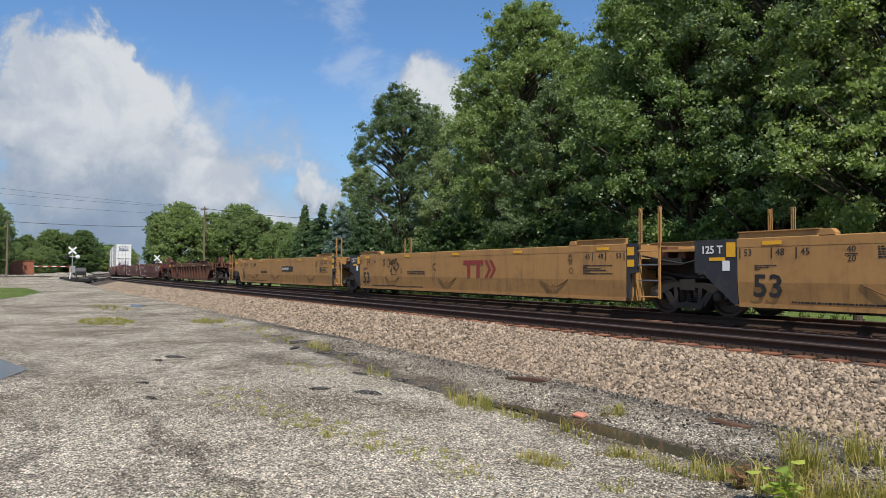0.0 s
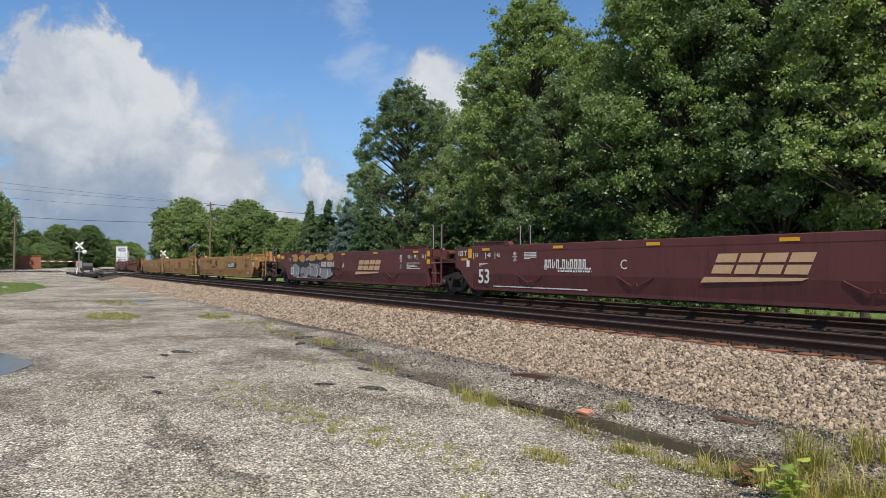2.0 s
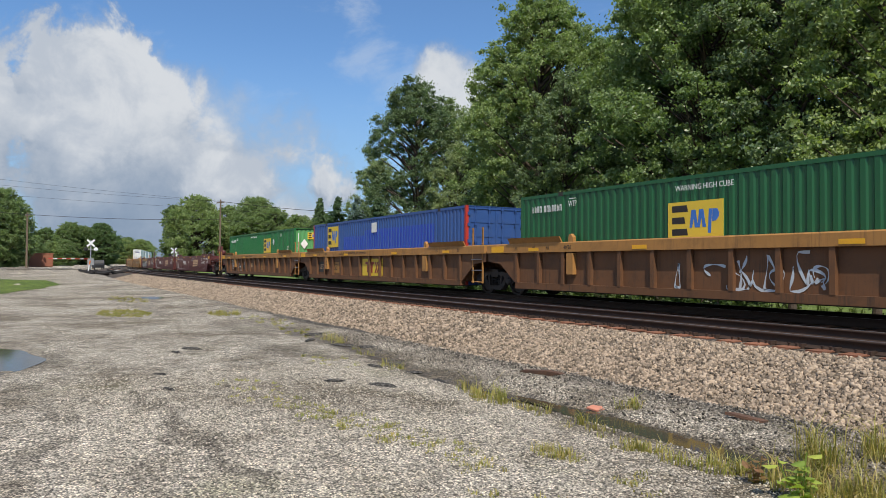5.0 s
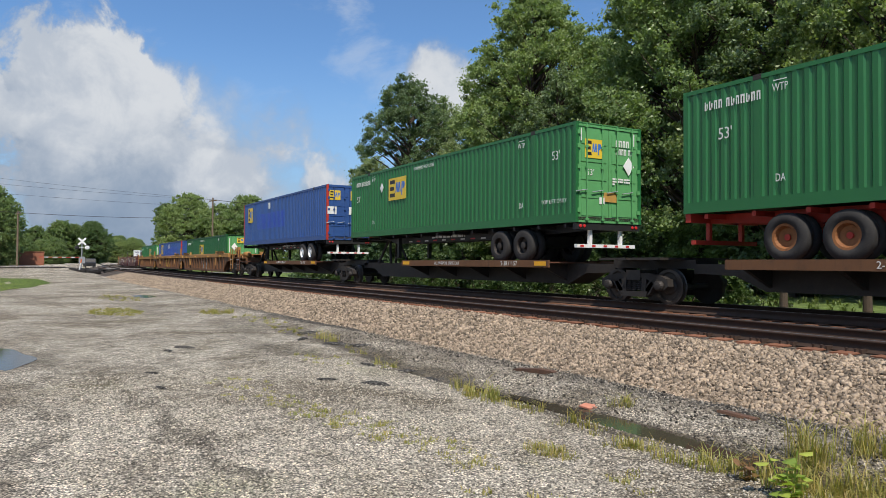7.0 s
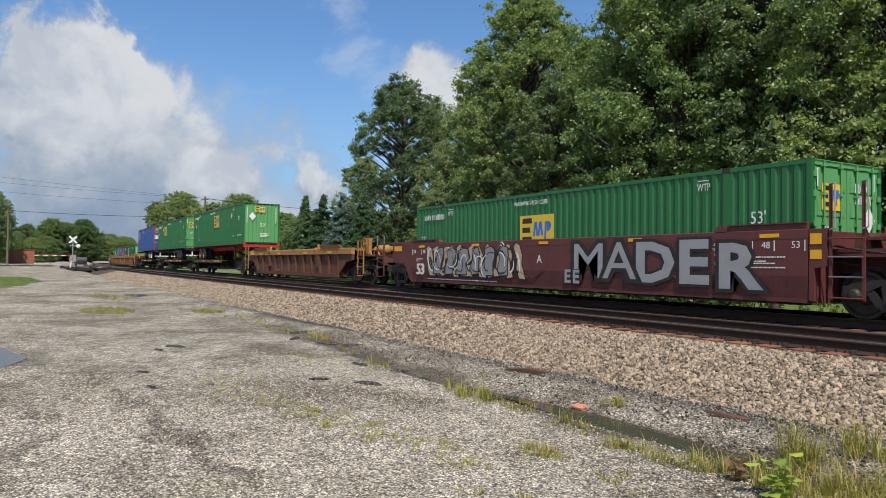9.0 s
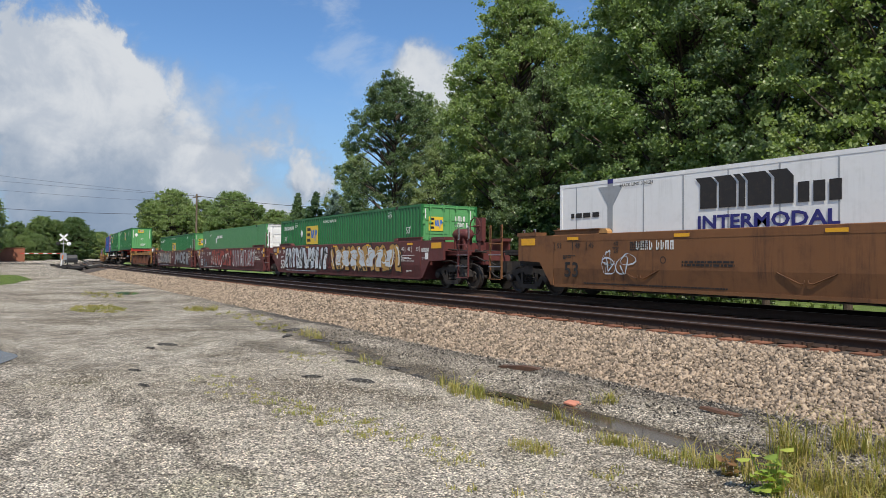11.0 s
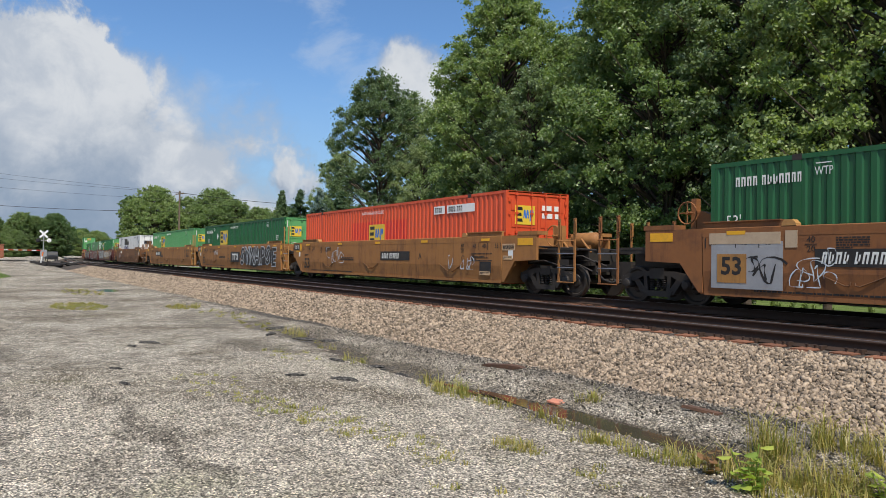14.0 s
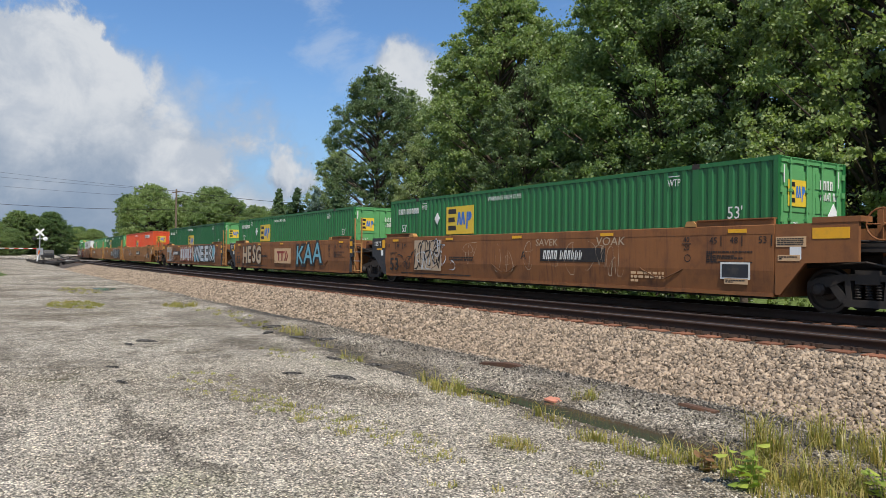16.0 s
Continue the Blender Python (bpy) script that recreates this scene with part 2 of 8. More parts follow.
CYAN_GRAFFITI = stuff_mat("cyan_spray_paint", (0.16, 0.42, 0.52), 0.5, 0, 0.15, 2, 0.25, (0.3, 0.4, 0.4))
BEIGE_GRAFFITI = stuff_mat("beige_spray_paint", (0.48, 0.36, 0.24), 0.5, 0, 0.15, 2, 0.3, (0.25, 0.15, 0.1))
GOLD_GRAFFITI = stuff_mat("gold_spray_paint", (0.48, 0.27, 0.07), 0.5, 0, 0.15, 2, 0.25, (0.25, 0.15, 0.1))
GREY_GRAFFITI = stuff_mat("grey_spray_paint", (0.27, 0.27, 0.27), 0.5, 0, 0.15, 2, 0.3, (0.18, 0.14, 0.12))
RED_GRAFFITI = stuff_mat("red_spray_paint", (0.38, 0.06, 0.045), 0.5, 0, 0.15, 2, 0.3, (0.2, 0.06, 0.06))
GALVANISED = stuff_mat("galvanised_steel", (0.42, 0.43, 0.44), 0.45, 0.6, 0.15, 3, 0.2, (0.2, 0.18, 0.16))
CABINET = stuff_mat("brown_cabinet_paint", (0.30, 0.115, 0.065), 0.7, 0, 0.12, 1.5, 0.3, (0.12, 0.05, 0.03))
POLEWOOD = stuff_mat("weathered_pole", (0.17, 0.125, 0.085), 0.9, 0, 0.25, 3, 0.3, (0.07, 0.05, 0.04), 0.4, 30)
BARK = stuff_mat("bark", (0.085, 0.062, 0.046), 0.95, 0, 0.35, 4, 0.4, (0.04, 0.03, 0.025), 0.8, 14)
STONE = stuff_mat("ballast_stone", (0.275, 0.212, 0.152), 0.9, 0, 0.35, 6, 0.0, islands=0.7, bump=0.3, bump_scale=60)
CHIP = stuff_mat("pale_limestone_chip", (0.42, 0.375, 0.305), 0.9, 0, 0.2, 8, 0.0, islands=True)
VERGE_CHIP = stuff_mat("mixed_verge_chip", (0.20, 0.175, 0.142), 0.9, 0, 0.3, 8, 0.0, islands=0.95)
PLASTIC_WHITE = stuff_mat("white_marker_plastic", (0.75, 0.75, 0.74), 0.4)
PLASTIC_ORANGE = stuff_mat("orange_marker_plastic", (0.75, 0.18, 0.03), 0.4)
OAK = leaf_mat("oak_leaf", (0.092, 0.152, 0.062), (0.275, 0.345, 0.140))
ASH = leaf_mat("grey_green_leaf", (0.115, 0.165, 0.085), (0.275, 0.335, 0.175))
# bush leaf colour darkened to paint in the shade below the crowns
SCRUB = leaf_mat("shade_toned_undergrowth_leaf", (0.045, 0.085, 0.030), (0.130, 0.180, 0.065))
SPRUCE = leaf_mat("spruce_needle", (0.055, 0.105, 0.05), (0.15, 0.215, 0.12))
BLUE_SPRUCE = leaf_mat("blue_spruce_needle", (0.115, 0.18, 0.165), (0.26, 0.335, 0.32))
GRASS = leaf_mat("grass_blade", (0.13, 0.21, 0.025), (0.46, 0.33, 0.13))
VERGE = leaf_mat("verge_grass_blade", (0.095, 0.14, 0.045), (0.185, 0.225, 0.08))


def ground_mat(name, tones, speck, fine, patch_scale, wet=0.0):
    """Loose ground: large stains, then stones or chips by cells, then dust."""
    m = bpy.data.materials.new(name)
    m.use_nodes = True
    n = Net(m.node_tree)
    co = n.add("ShaderNodeTexCoord").outputs["Object"]
    big = n.noise(co, patch_scale, 6, 0.62, 0.4)
    mid = n.noise(co, patch_scale * 7, 5, 0.6)
    base = n.mix(n.ramp(n.math("ADD", n.math("MULTIPLY", big, 0.7), n.math("MULTIPLY", mid, 0.3)), 0.36, 0.64), tones[0], tones[1])
    c = n.cells(n.vec("ADD", co, n.vec("MULTIPLY", n.add("ShaderNodeTexNoise").outputs[1], (0.01, 0.01, 0.01))), speck)
    each = n.add("ShaderNodeSeparateColor")
    n.link(c.outputs["Color"], each.inputs[0])
    chip = n.ramp(each.outputs[0], 0.15, 1.0, 0.35, 1.55, False)
    edge = n.ramp(c.outputs["Distance"], 0.30, 0.75, 1.0, 0.42)
    lum = n.math("MULTIPLY", chip, edge)
    lum = n.math("MULTIPLY", lum, n.ramp(n.noise(co, fine, 3, 0.7), 0.25, 0.75, 0.75, 1.25, False))
    grey = n.add("ShaderNodeCombineXYZ")
    for i in range(3):
        n.link(lum, grey.inputs[i])
    col = n.mix(1.0, base, grey.outputs[0], "MULTIPLY")
    p = n.add("ShaderNodeBsdfPrincipled")
    n.link(col, p.inputs["Base Color"])
    n.put(p.inputs["Roughness"], n.ramp(big, 0.2, 0.5, 0.9 - wet, 0.95))
    p.inputs["Specular IOR Level"].default_value = 0.25
    b = n.add("ShaderNodeBump")
    b.inputs["Strength"].default_value = 0.8
    b.inputs["Distance"].default_value = 0.5 / speck
    n.link(n.math("MULTIPLY", edge, chip), b.inputs["Height"])
    n.link(b.outputs[0], p.inputs["Normal"])
    out = n.add("ShaderNodeOutputMaterial")
    n.link(p.outputs[0], out.inputs[0])
    return m


LOT = ground_mat("lot_gravel", ((0.16, 0.145, 0.125), (0.36, 0.335, 0.295)), 38, 90, 0.35)
CINDER = ground_mat("dark_cinder_gravel", ((0.055, 0.052, 0.05), (0.21, 0.195, 0.175)), 45, 90, 0.9, 0.25)
# bed tones hold grime plus painted shade for the gaps between loose stones
BALLAST = ground_mat("ballast_bed", ((0.09, 0.072, 0.056), (0.16, 0.13, 0.105)), 15, 60, 0.5)
LAWN = ground_mat("mown_grass", ((0.12, 0.19, 0.03), (0.20, 0.26, 0.05)), 14, 60, 0.2)
EARTH = ground_mat("field_ground", ((0.05, 0.09, 0.02), (0.11, 0.13, 0.04)), 6, 20, 0.1)
ASPHALT = ground_mat("road_asphalt", ((0.06, 0.06, 0.06), (0.14, 0.135, 0.13)), 60, 90, 0.3)


# ---- building helpers ----
def part(name, bm, material, parent=None, label="", smooth=False, matrix=None):
    """Link a bmesh as one mesh object under a thing or a part."""
    me = bpy.data.meshes.new(name)
    bm.normal_update()
    bm.to_mesh(me)
    bm.free()
    if smooth:
        for p in me.polygons:
            p.use_smooth = True
    me.materials.append(material)
    return hold(name, me, parent, label, matrix)


def hold(name, me, parent=None, label="", matrix=None):
    ob = new(name, me)
    if parent:
        ob.parent = parent
    if matrix is not None:
        ob.matrix_basis = matrix
    return tagged(ob, label)


def box(bm, x0, x1, y0, y1, z0, z1, m=None):
    vs = [bm.verts.new((x, y, z)) for x in (x0, x1) for y in (y0, y1) for z in (z0, z1)]
    for f in ((0, 1, 3, 2), (4, 6, 7, 5), (0, 4, 5, 1), (2, 3, 7, 6), (0, 2, 6, 4), (1, 5, 7, 3)):
        bm.faces.new([vs[i] for i in f])
    if m is not None:
        for v in vs:
            v.co = m @ v.co
    return bm


def prism(bm, outline, a, b, axis="y"):
    """Extrude an outline (pairs) from a to b along an axis."""
    def at(p, w):
        u, v = p
        return {"x": (w, u, v), "y": (u, w, v), "z": (u, v, w)}[axis]
    lo = [bm.verts.new(at(p, a)) for p in outline]
    hi = [bm.verts.new(at(p, b)) for p in outline]
    k = len(outline)
    bm.faces.new(lo)
    bm.faces.new(hi[::-1])
    for i in range(k):
        bm.faces.new((lo[i], hi[i], hi[(i + 1) % k], lo[(i + 1) % k]))
    bmesh.ops.recalc_face_normals(bm, faces=bm.faces[:])
    return bm


def rod(bm, a, b, r, k=8, r2=None):
    a, b = Vector(a), Vector(b)
    q = (b - a).to_track_quat("Z", "Y")
    rings = []
    for c, rr in ((a, r), (b, r if r2 is None else r2)):
        rings.append([bm.verts.new(c + q @ Vector((rr * math.cos(i * math.tau / k), rr * math.sin(i * math.tau / k), 0))) for i in range(k)])
    for i in range(k):
        j = (i + 1) % k
        bm.faces.new((rings[0][i], rings[0][j], rings[1][j], rings[1][i]))
    bm.faces.new(rings[0][::-1])
    bm.faces.new(rings[1])
    return bm


def lathe(bm, profile, k=20, axis="y", at=(0, 0, 0), caps=True):
    """Turn a profile of (radius, height) pairs about an axis."""
    rings = []
    for r, h in profile:
        ring = []
        for i in range(k):
            c, s = r * math.cos(i * math.tau / k), r * math.sin(i * math.tau / k)
            p = {"y": (c, h, s), "z": (c, s, h), "x": (h, c, s)}[axis]
            ring.append(bm.verts.new(Vector(p) + Vector(at)))
        rings.append(ring)
    for a, b in zip(rings, rings[1:]):
        for i in range(k):
            j = (i + 1) % k
            bm.faces.new((a[i], a[j], b[j], b[i]))
    if caps:
        bm.faces.new(rings[0][::-1])
        bm.faces.new(rings[-1])
    bmesh.ops.recalc_face_normals(bm, faces=bm.faces[:])
    return bm


def raw(name, verts, faces, material, parent=None, label="", smooth=False):
    """A mesh from numpy arrays; all faces have the same number of corners."""
    verts, faces = np.asarray(verts, np.float32), np.asarray(faces, np.int32)
    me = bpy.data.meshes.new(name)
    k = faces.shape[1]
    me.vertices.add(len(verts))
    me.vertices.foreach_set("co", verts.ravel())
    me.loops.add(faces.size)
    me.loops.foreach_set("vertex_index", faces.ravel())
    me.polygons.add(len(faces))
    me.polygons.foreach_set("loop_start", np.arange(len(faces), dtype=np.int32) * k)
    if smooth:
        me.polygons.foreach_set("use_smooth", np.ones(len(faces), bool))
    me.materials.append(material)
    me.update(calc_edges=True)
    me.validate()
    return hold(name, me, parent, label)


def empty(name, label="", category="", group="", m=None):
    ob = new(name)
    ob.empty_display_size = 0.3
    if m is not None:
        ob.matrix_basis = m
    return tagged(ob, label, category, group)


def along(s, lat=0.0, z=0.0):
    """The place on the railway at the run s (metres, west is negative), lat metres beyond the train's centre line."""
    if s > -BEND_AT:
        return pose(s, CENTRE + lat, z)
    th = (-BEND_AT - s) / BEND_R
    rr = BEND_R - lat
    return pose(-BEND_AT - rr * math.sin(th), CENTRE + BEND_R - rr * math.cos(th), z, 0, 0, -math.degrees(th))

# ---- ground, railway bed and rails ----
def shift(x):
    return max(0.0, -BEND_AT - x) ** 2 / (2 * BEND_R)


def ground_height(x, y):
    v = y - CENTRE - shift(x)
    ditch = -0.13 * math.exp(-((v + 9.52 - 0.08 * math.sin(x * 0.9)) / 0.27) ** 2) * max(0.0, min(1.0, (x + 14) / 6))
    bank = 0.05 * math.exp(-((v + 8.7) / 0.45) ** 2)
    rut = 0.02 * noise.noise((x * 0.35, y * 0.35, 1.0)) + 0.012 * noise.noise((x * 1.3, y * 1.3, 4.0))
    near = 1.0 if abs(y) < 40 else 0.0
    f = min(1.0, max(0.0, (-48 - x) / 85.0)) * min(1.0, max(0.0, (-7.6 - v) / 3.0))
    rise = 0.92 * f * f * (3 - 2 * f)
    return (ditch + bank + rut * near + rise) if v < -7.2 else (-0.03 if v < 3.9 else 0.0 + rut * near)


STAINS = ((-8.8, 1.18, 1.0, 0.16, 5, 0.75), (-7.0, 1.28, 1.2, 0.2, 5, 0.8), (-5.6, 1.4, 0.8, 0.2, 8, 0.7),
          (-8.3, 0.28, 0.45, 0.14, 0, 0.7), (-7.0, 0.1, 0.8, 0.18, 0, 0.5), (-5.7, 0.75, 0.7, 0.2, 0, 0.45),
          (-13.4, 0.3, 1.2, 0.3, 0, 0.6), (-12.9, 4.1, 1.6, 0.5, 10, 0.5), (-9.5, 4.9, 1.6, 0.3, 5, 0.6),
          (-18, 4.5, 3, 0.6, 0, 0.4), (-26, 3.5, 4, 0.5, 0, 0.4))


def build_ground():
    xs = list(np.arange(-30, 12.01, 0.22)) + [-33, -37, -42, -48, -55, -65, -80, -100, -130, -170, -230, -320, -500, -900, -2000, -4000, 16, 22, 30, 45, 70, 120, 250, 600, 2000]
    ys = list(np.arange(1.5, 8.01, 0.11)) + [-2500, -800, -300, -120, -60, -30, -18, -12, -9, -7, -5.5, -4, -3, -2, -1, -0.3, 0.3, 0.8, 1.2,
                                              9, 11, 14, 16, 17.5, 18.5, 20, 23, 27, 33, 45, 70, 120, 250, 700, 2500]
    xs, ys = sorted(xs), sorted(ys)
    verts = [(x, y + shift(x) if 2.5 < y < 40 else y, 0) for x in xs for y in ys]
    verts = [(x, y, ground_height(x, y)) for x, y, _ in verts]
    k = len(ys)
    faces = [(i * k + j, (i + 1) * k + j, (i + 1) * k + j + 1, i * k + j + 1) for i in range(len(xs) - 1) for j in range(k - 1)]
    m = bpy.data.materials.new("lot_and_verge_ground")
    m.use_nodes = True
    n = Net(m.node_tree)
    co = n.add("ShaderNodeTexCoord").outputs["Object"]
    xyz = n.add("ShaderNodeSeparateXYZ")
    n.link(co, xyz.inputs[0])
    west = n.math("MAXIMUM", n.math("SUBTRACT", -BEND_AT, xyz.outputs[0]), 0.0)
    v = n.math("SUBTRACT", n.math("SUBTRACT", xyz.outputs[1], CENTRE), n.math("DIVIDE", n.math("MULTIPLY", west, west), 2 * BEND_R))
    wob = n.noise(co, 0.8, 6, 0.65)
    edge = n.math("ADD", v, n.math("MULTIPLY", n.math("SUBTRACT", wob, 0.5), 0.8))
    edge = n.math("ADD", edge, n.math("MULTIPLY", n.math("SUBTRACT", n.noise(co, 0.17, 3, 0.5), 0.5), 1.6))
    cinder = n.math("MULTIPLY", n.ramp(edge, -8.75, -8.25), n.ramp(edge, 0.0, 0.1, 1.0, 0.0))
    cinder = n.math("MULTIPLY", cinder, n.ramp(n.math("ADD", xyz.outputs[0], n.math("MULTIPLY", wob, 12.0)), -30, -8, 0.06, 1.0))
    mud = n.math("MULTIPLY", n.ramp(edge, -10.0, -9.75), n.ramp(edge, -9.32, -9.05, 1.0, 0.0))
    mud = n.math("MULTIPLY", mud, n.ramp(n.math("ADD", xyz.outputs[0], n.math("MULTIPLY", wob, 6.0)), -20, -9, 0.05, 1.0))
    field = n.ramp(edge, 3.2, 3.8)
    big = n.noise(co, 0.33, 6, 0.62, 0.6)
    mid = n.noise(co, 2.6, 6, 0.62)
    tone = n.math("ADD", n.math("MULTIPLY", big, 0.62), n.math("MULTIPLY", mid, 0.38))
    lot = n.mix(n.ramp(tone, 0.38, 0.60), (0.24, 0.20, 0.146), (0.575, 0.512, 0.415))
    lot = n.mix(n.ramp(n.noise(n.vec("ADD", co, (31, 7, 0)), 0.55, 5, 0.6), 0.56, 0.74, 0.0, 0.35), lot, (0.21, 0.22, 0.08))
    # damp wheel marks and oil-dark patches on the lot: place, half length, half width, turn
    wobble = n.vec("MULTIPLY", n.vec("SUBTRACT", n.noise_col(co, 1.7), (0.5, 0.5, 0.5)), (0.9, 0.9, 0))
    for px, py, rx, ry, turn, deep in STAINS:
        spot = n.add("ShaderNodeMapping", vector_type="TEXTURE")
        n.link(n.vec("ADD", co, wobble), spot.inputs[0])
        spot.inputs[1].default_value = (px, py, 0)
        spot.inputs[2].default_value = (0, 0, radians(turn))
        spot.inputs[3].default_value = (rx, ry, 1000)
        damp = n.ramp(n.vec("LENGTH", spot.outputs[0]), 1.15, 0.45, 0.0, deep)
        lot = n.mix(n.math("MULTIPLY", damp, n.ramp(mid, 0.30, 0.58, 0.45, 1.0)), lot, (0.125, 0.105, 0.078))
    lot = n.mix(cinder, lot, n.mix(n.ramp(mid, 0.35, 0.6), (0.046, 0.041, 0.036), (0.13, 0.115, 0.098)))
    lot = n.mix(n.math("MULTIPLY", mud, 0.9), lot, n.mix(n.ramp(mid, 0.3, 0.62), (0.085, 0.066, 0.044), (0.18, 0.148, 0.105)))
    c = n.cells(co, 56)
    each = n.add("ShaderNodeSeparateColor")
    n.link(c.outputs["Color"], each.inputs[0])
    chip = n.ramp(each.outputs[0], 0.1, 1.0, 0.30, 2.0, False)
    rim = n.ramp(c.outputs["Distance"], 0.28, 0.75, 1.0, 0.4)
    flock = n.cells(co, 19)
    flocks = n.add("ShaderNodeSeparateColor")
    n.link(flock.outputs["Color"], flocks.inputs[0])
    chip = n.math("MULTIPLY", chip, n.ramp(flocks.outputs[0], 0.0, 1.0, 0.68, 1.34, False))
    lum = n.math("MULTIPLY", n.math("MULTIPLY", chip, rim), n.ramp(n.noise(co, 110, 3, 0.7), 0.25, 0.75, 0.72, 1.3, False))
    grey = n.add("ShaderNodeCombineXYZ")
    for i in range(3):
        n.link(lum, grey.inputs[i])
    col = n.mix(1.0, lot, grey.outputs[0], "MULTIPLY")
    grass = n.mix(n.ramp(n.noise(co, 1.2, 6, 0.7), 0.3, 0.7), (0.10, 0.155, 0.04), (0.19, 0.255, 0.07))
    col = n.mix(field, col, grass)
    p = n.add("ShaderNodeBsdfPrincipled")
    n.link(col, p.inputs["Base Color"])
    n.put(p.inputs["Roughness"], n.ramp(n.math("MULTIPLY", mud, n.ramp(mid, 0.55, 0.4)), 0, 1, 0.92, 0.45, False))
    p.inputs["Specular IOR Level"].default_value = 0.25
    b = n.add("ShaderNodeBump")
    b.inputs["Strength"].default_value = 0.9
    b.inputs["Distance"].default_value = 0.015
    n.link(n.math("MULTIPLY", rim, chip), b.inputs["Height"])
    n.link(b.outputs[0], p.inputs["Normal"])
    out = n.add("ShaderNodeOutputMaterial")
    n.link(p.outputs[0], out.inputs[0])
    tagged(raw("ground", verts, faces, m, smooth=True), "pale gravel lot with dark cinder verge and grass beyond the tracks", "ground", kind="structure")


build_ground()
STATIONS = [450, 150, 26, 14] + list(np.arange(6, -60, -3.0)) + list(np.arange(-60, -330, -6.0)) + list(np.arange(-340, -760, -20.0))


def sweep(name, outline, lat, z, material, parent=None, closed=True, stations=STATIONS, smooth=False, wobble=0.0):
    """Run an outline of (across, up) pairs along the railway."""
    verts, faces, k = [], [], len(outline)
    for s in stations:
        m = along(s, lat, z)
        for i, (a, u) in enumerate(outline):
            w = wobble * noise.noise((s * 0.5, i * 3.1, 0.5))
            verts.append(m @ Vector((0, a + w, u + w * 0.3)))
    n = len(stations)
    for i in range(n - 1):
        for j in range(k if closed else k - 1):
            q = (j + 1) % k
            faces.append((i * k + j, i * k + q, (i + 1) * k + q, (i + 1) * k + j))
    return raw(name, verts, faces, material, parent, smooth=smooth)


bed = sweep("ballast_bed", [(-8.1, -0.06), (-7.6, 0.06), (-7.0, 0.20), (-6.3, 0.36), (-5.95, 0.41), (-2.9, 0.40), (-2.1, 0.37), (-1.4, 0.40), (1.5, 0.40),
                            (2.1, 0.38), (3.2, 0.10), (3.6, -0.06)], 0, 0, BALLAST, closed=False, wobble=0.10, smooth=True,
            stations=[450, 150, 26, 14] + list(np.arange(8, -60, -1.0)) + list(np.arange(-60, -760, -10.0)))
tagged(bed, "pinkish grey crushed stone railway ballast bed, darkened for shaded gaps", "ballast", kind="structure")
NEAR = -4.27
RAIL_OUT = [(-0.07, 0), (0.07, 0), (0.07, 0.018), (0.014, 0.035), (0.011, 0.135), (0.036, 0.145), (0.036, 0.172), (0.026, 0.18),
            (-0.026, 0.18), (-0.036, 0.172), (-0.036, 0.145), (-0.011, 0.135), (-0.014, 0.035), (-0.07, 0.018)]


def build_track(name, lat, label):
    track = empty(name, label, "railway track")
    track["kind"] = "structure"
    for side in (-0.7535, 0.7535):
        sweep("rail", RAIL_OUT, lat + side, RAIL - 0.18, RAILRUST, track)
        sweep("running_band", [(-0.024, 0.1805), (0.024, 0.1805), (0.024, 0.182), (-0.024, 0.182)], lat + side, RAIL - 0.18, BRIGHT, track)
    return track


near_track = build_track("near_track", NEAR, "empty near railway track with rusty steel rails")
far_track = build_track("far_track", 0, "far railway track carrying the train, rusty rails")

# ---- rolling stock ----
def lettering(text, x, z, size, material, parent, y=-1.506, rz=0, align="CENTER", wide=1.0, bold=0.0, shear=0.0):
    """Painted words: flat letters standing 1 mm proud of the plate."""
    c = bpy.data.curves.new("lettering", "FONT")
    c.body, c.size, c.align_x, c.align_y = text, size, align, "CENTER"
    c.resolution_u, c.extrude, c.offset, c.shear = 2, 0.001, bold, shear
    c.materials.append(material)
    ob = new("lettering", c)
    ob.parent = parent
    ob.matrix_basis = pose(x, y, z, 90, 0, rz) @ Matrix.Diagonal((wide, 1, 1, 1))
    return ob


def bars(x, z, w, rows, size, material, parent, y=-1.506, seed=0, gap=1.55, rz=0):
    """Writing too small to read: rows of short strokes."""
    rng = random.Random(seed * 13 + rows)
    bm = bmesh.new()
    for r in range(rows):
        u = 0.0
        while u < w:
            step = size * rng.uniform(0.8, 3.2)
            e = min(u + step, w)
            box(bm, u, e, -0.001, 0.001, -r * size * gap - size / 2, -r * size * gap + size / 2)
            u = e + size * rng.uniform(0.25, 0.8)
            if rng.random() < 0.12 and r:
                break
    return tagged(part("fine_print", bm, material, parent, matrix=pose(x, y, z, 0, 0, rz)), kind="stuff")


def glyphs(x, z, count, size, material, parent, y=-1.506, rz=0, slant=0.0, seed=0):
    """A row of upright strokes for characters that are not spelled out."""
    rng = random.Random(seed + 3)
    bm = bmesh.new()
    u = 0.0
    for i in range(count):
        w = size * rng.uniform(0.38, 0.52)
        for a, b, c, d in ((0.0, 0.34, -0.5, 0.5), (0.34, 1.0, 0.28, 0.5) if rng.random() < 0.7 else (0.34, 1.0, -0.5, -0.28), (0.66, 1.0, -0.5, 0.28)):
            prism(bm, [(u + a * w + c * size * slant, c * size), (u + b * w + c * size * slant, c * size), (u + b * w + d * size * slant, d * size), (u + a * w + d * size * slant, d * size)], -0.001, 0.001)
        u += w + size * (0.55 if i == 3 else 0.2)
    return tagged(part("stencil_mark", bm, material, parent, matrix=pose(x, y, z, 0, 0, rz)), kind="stuff")


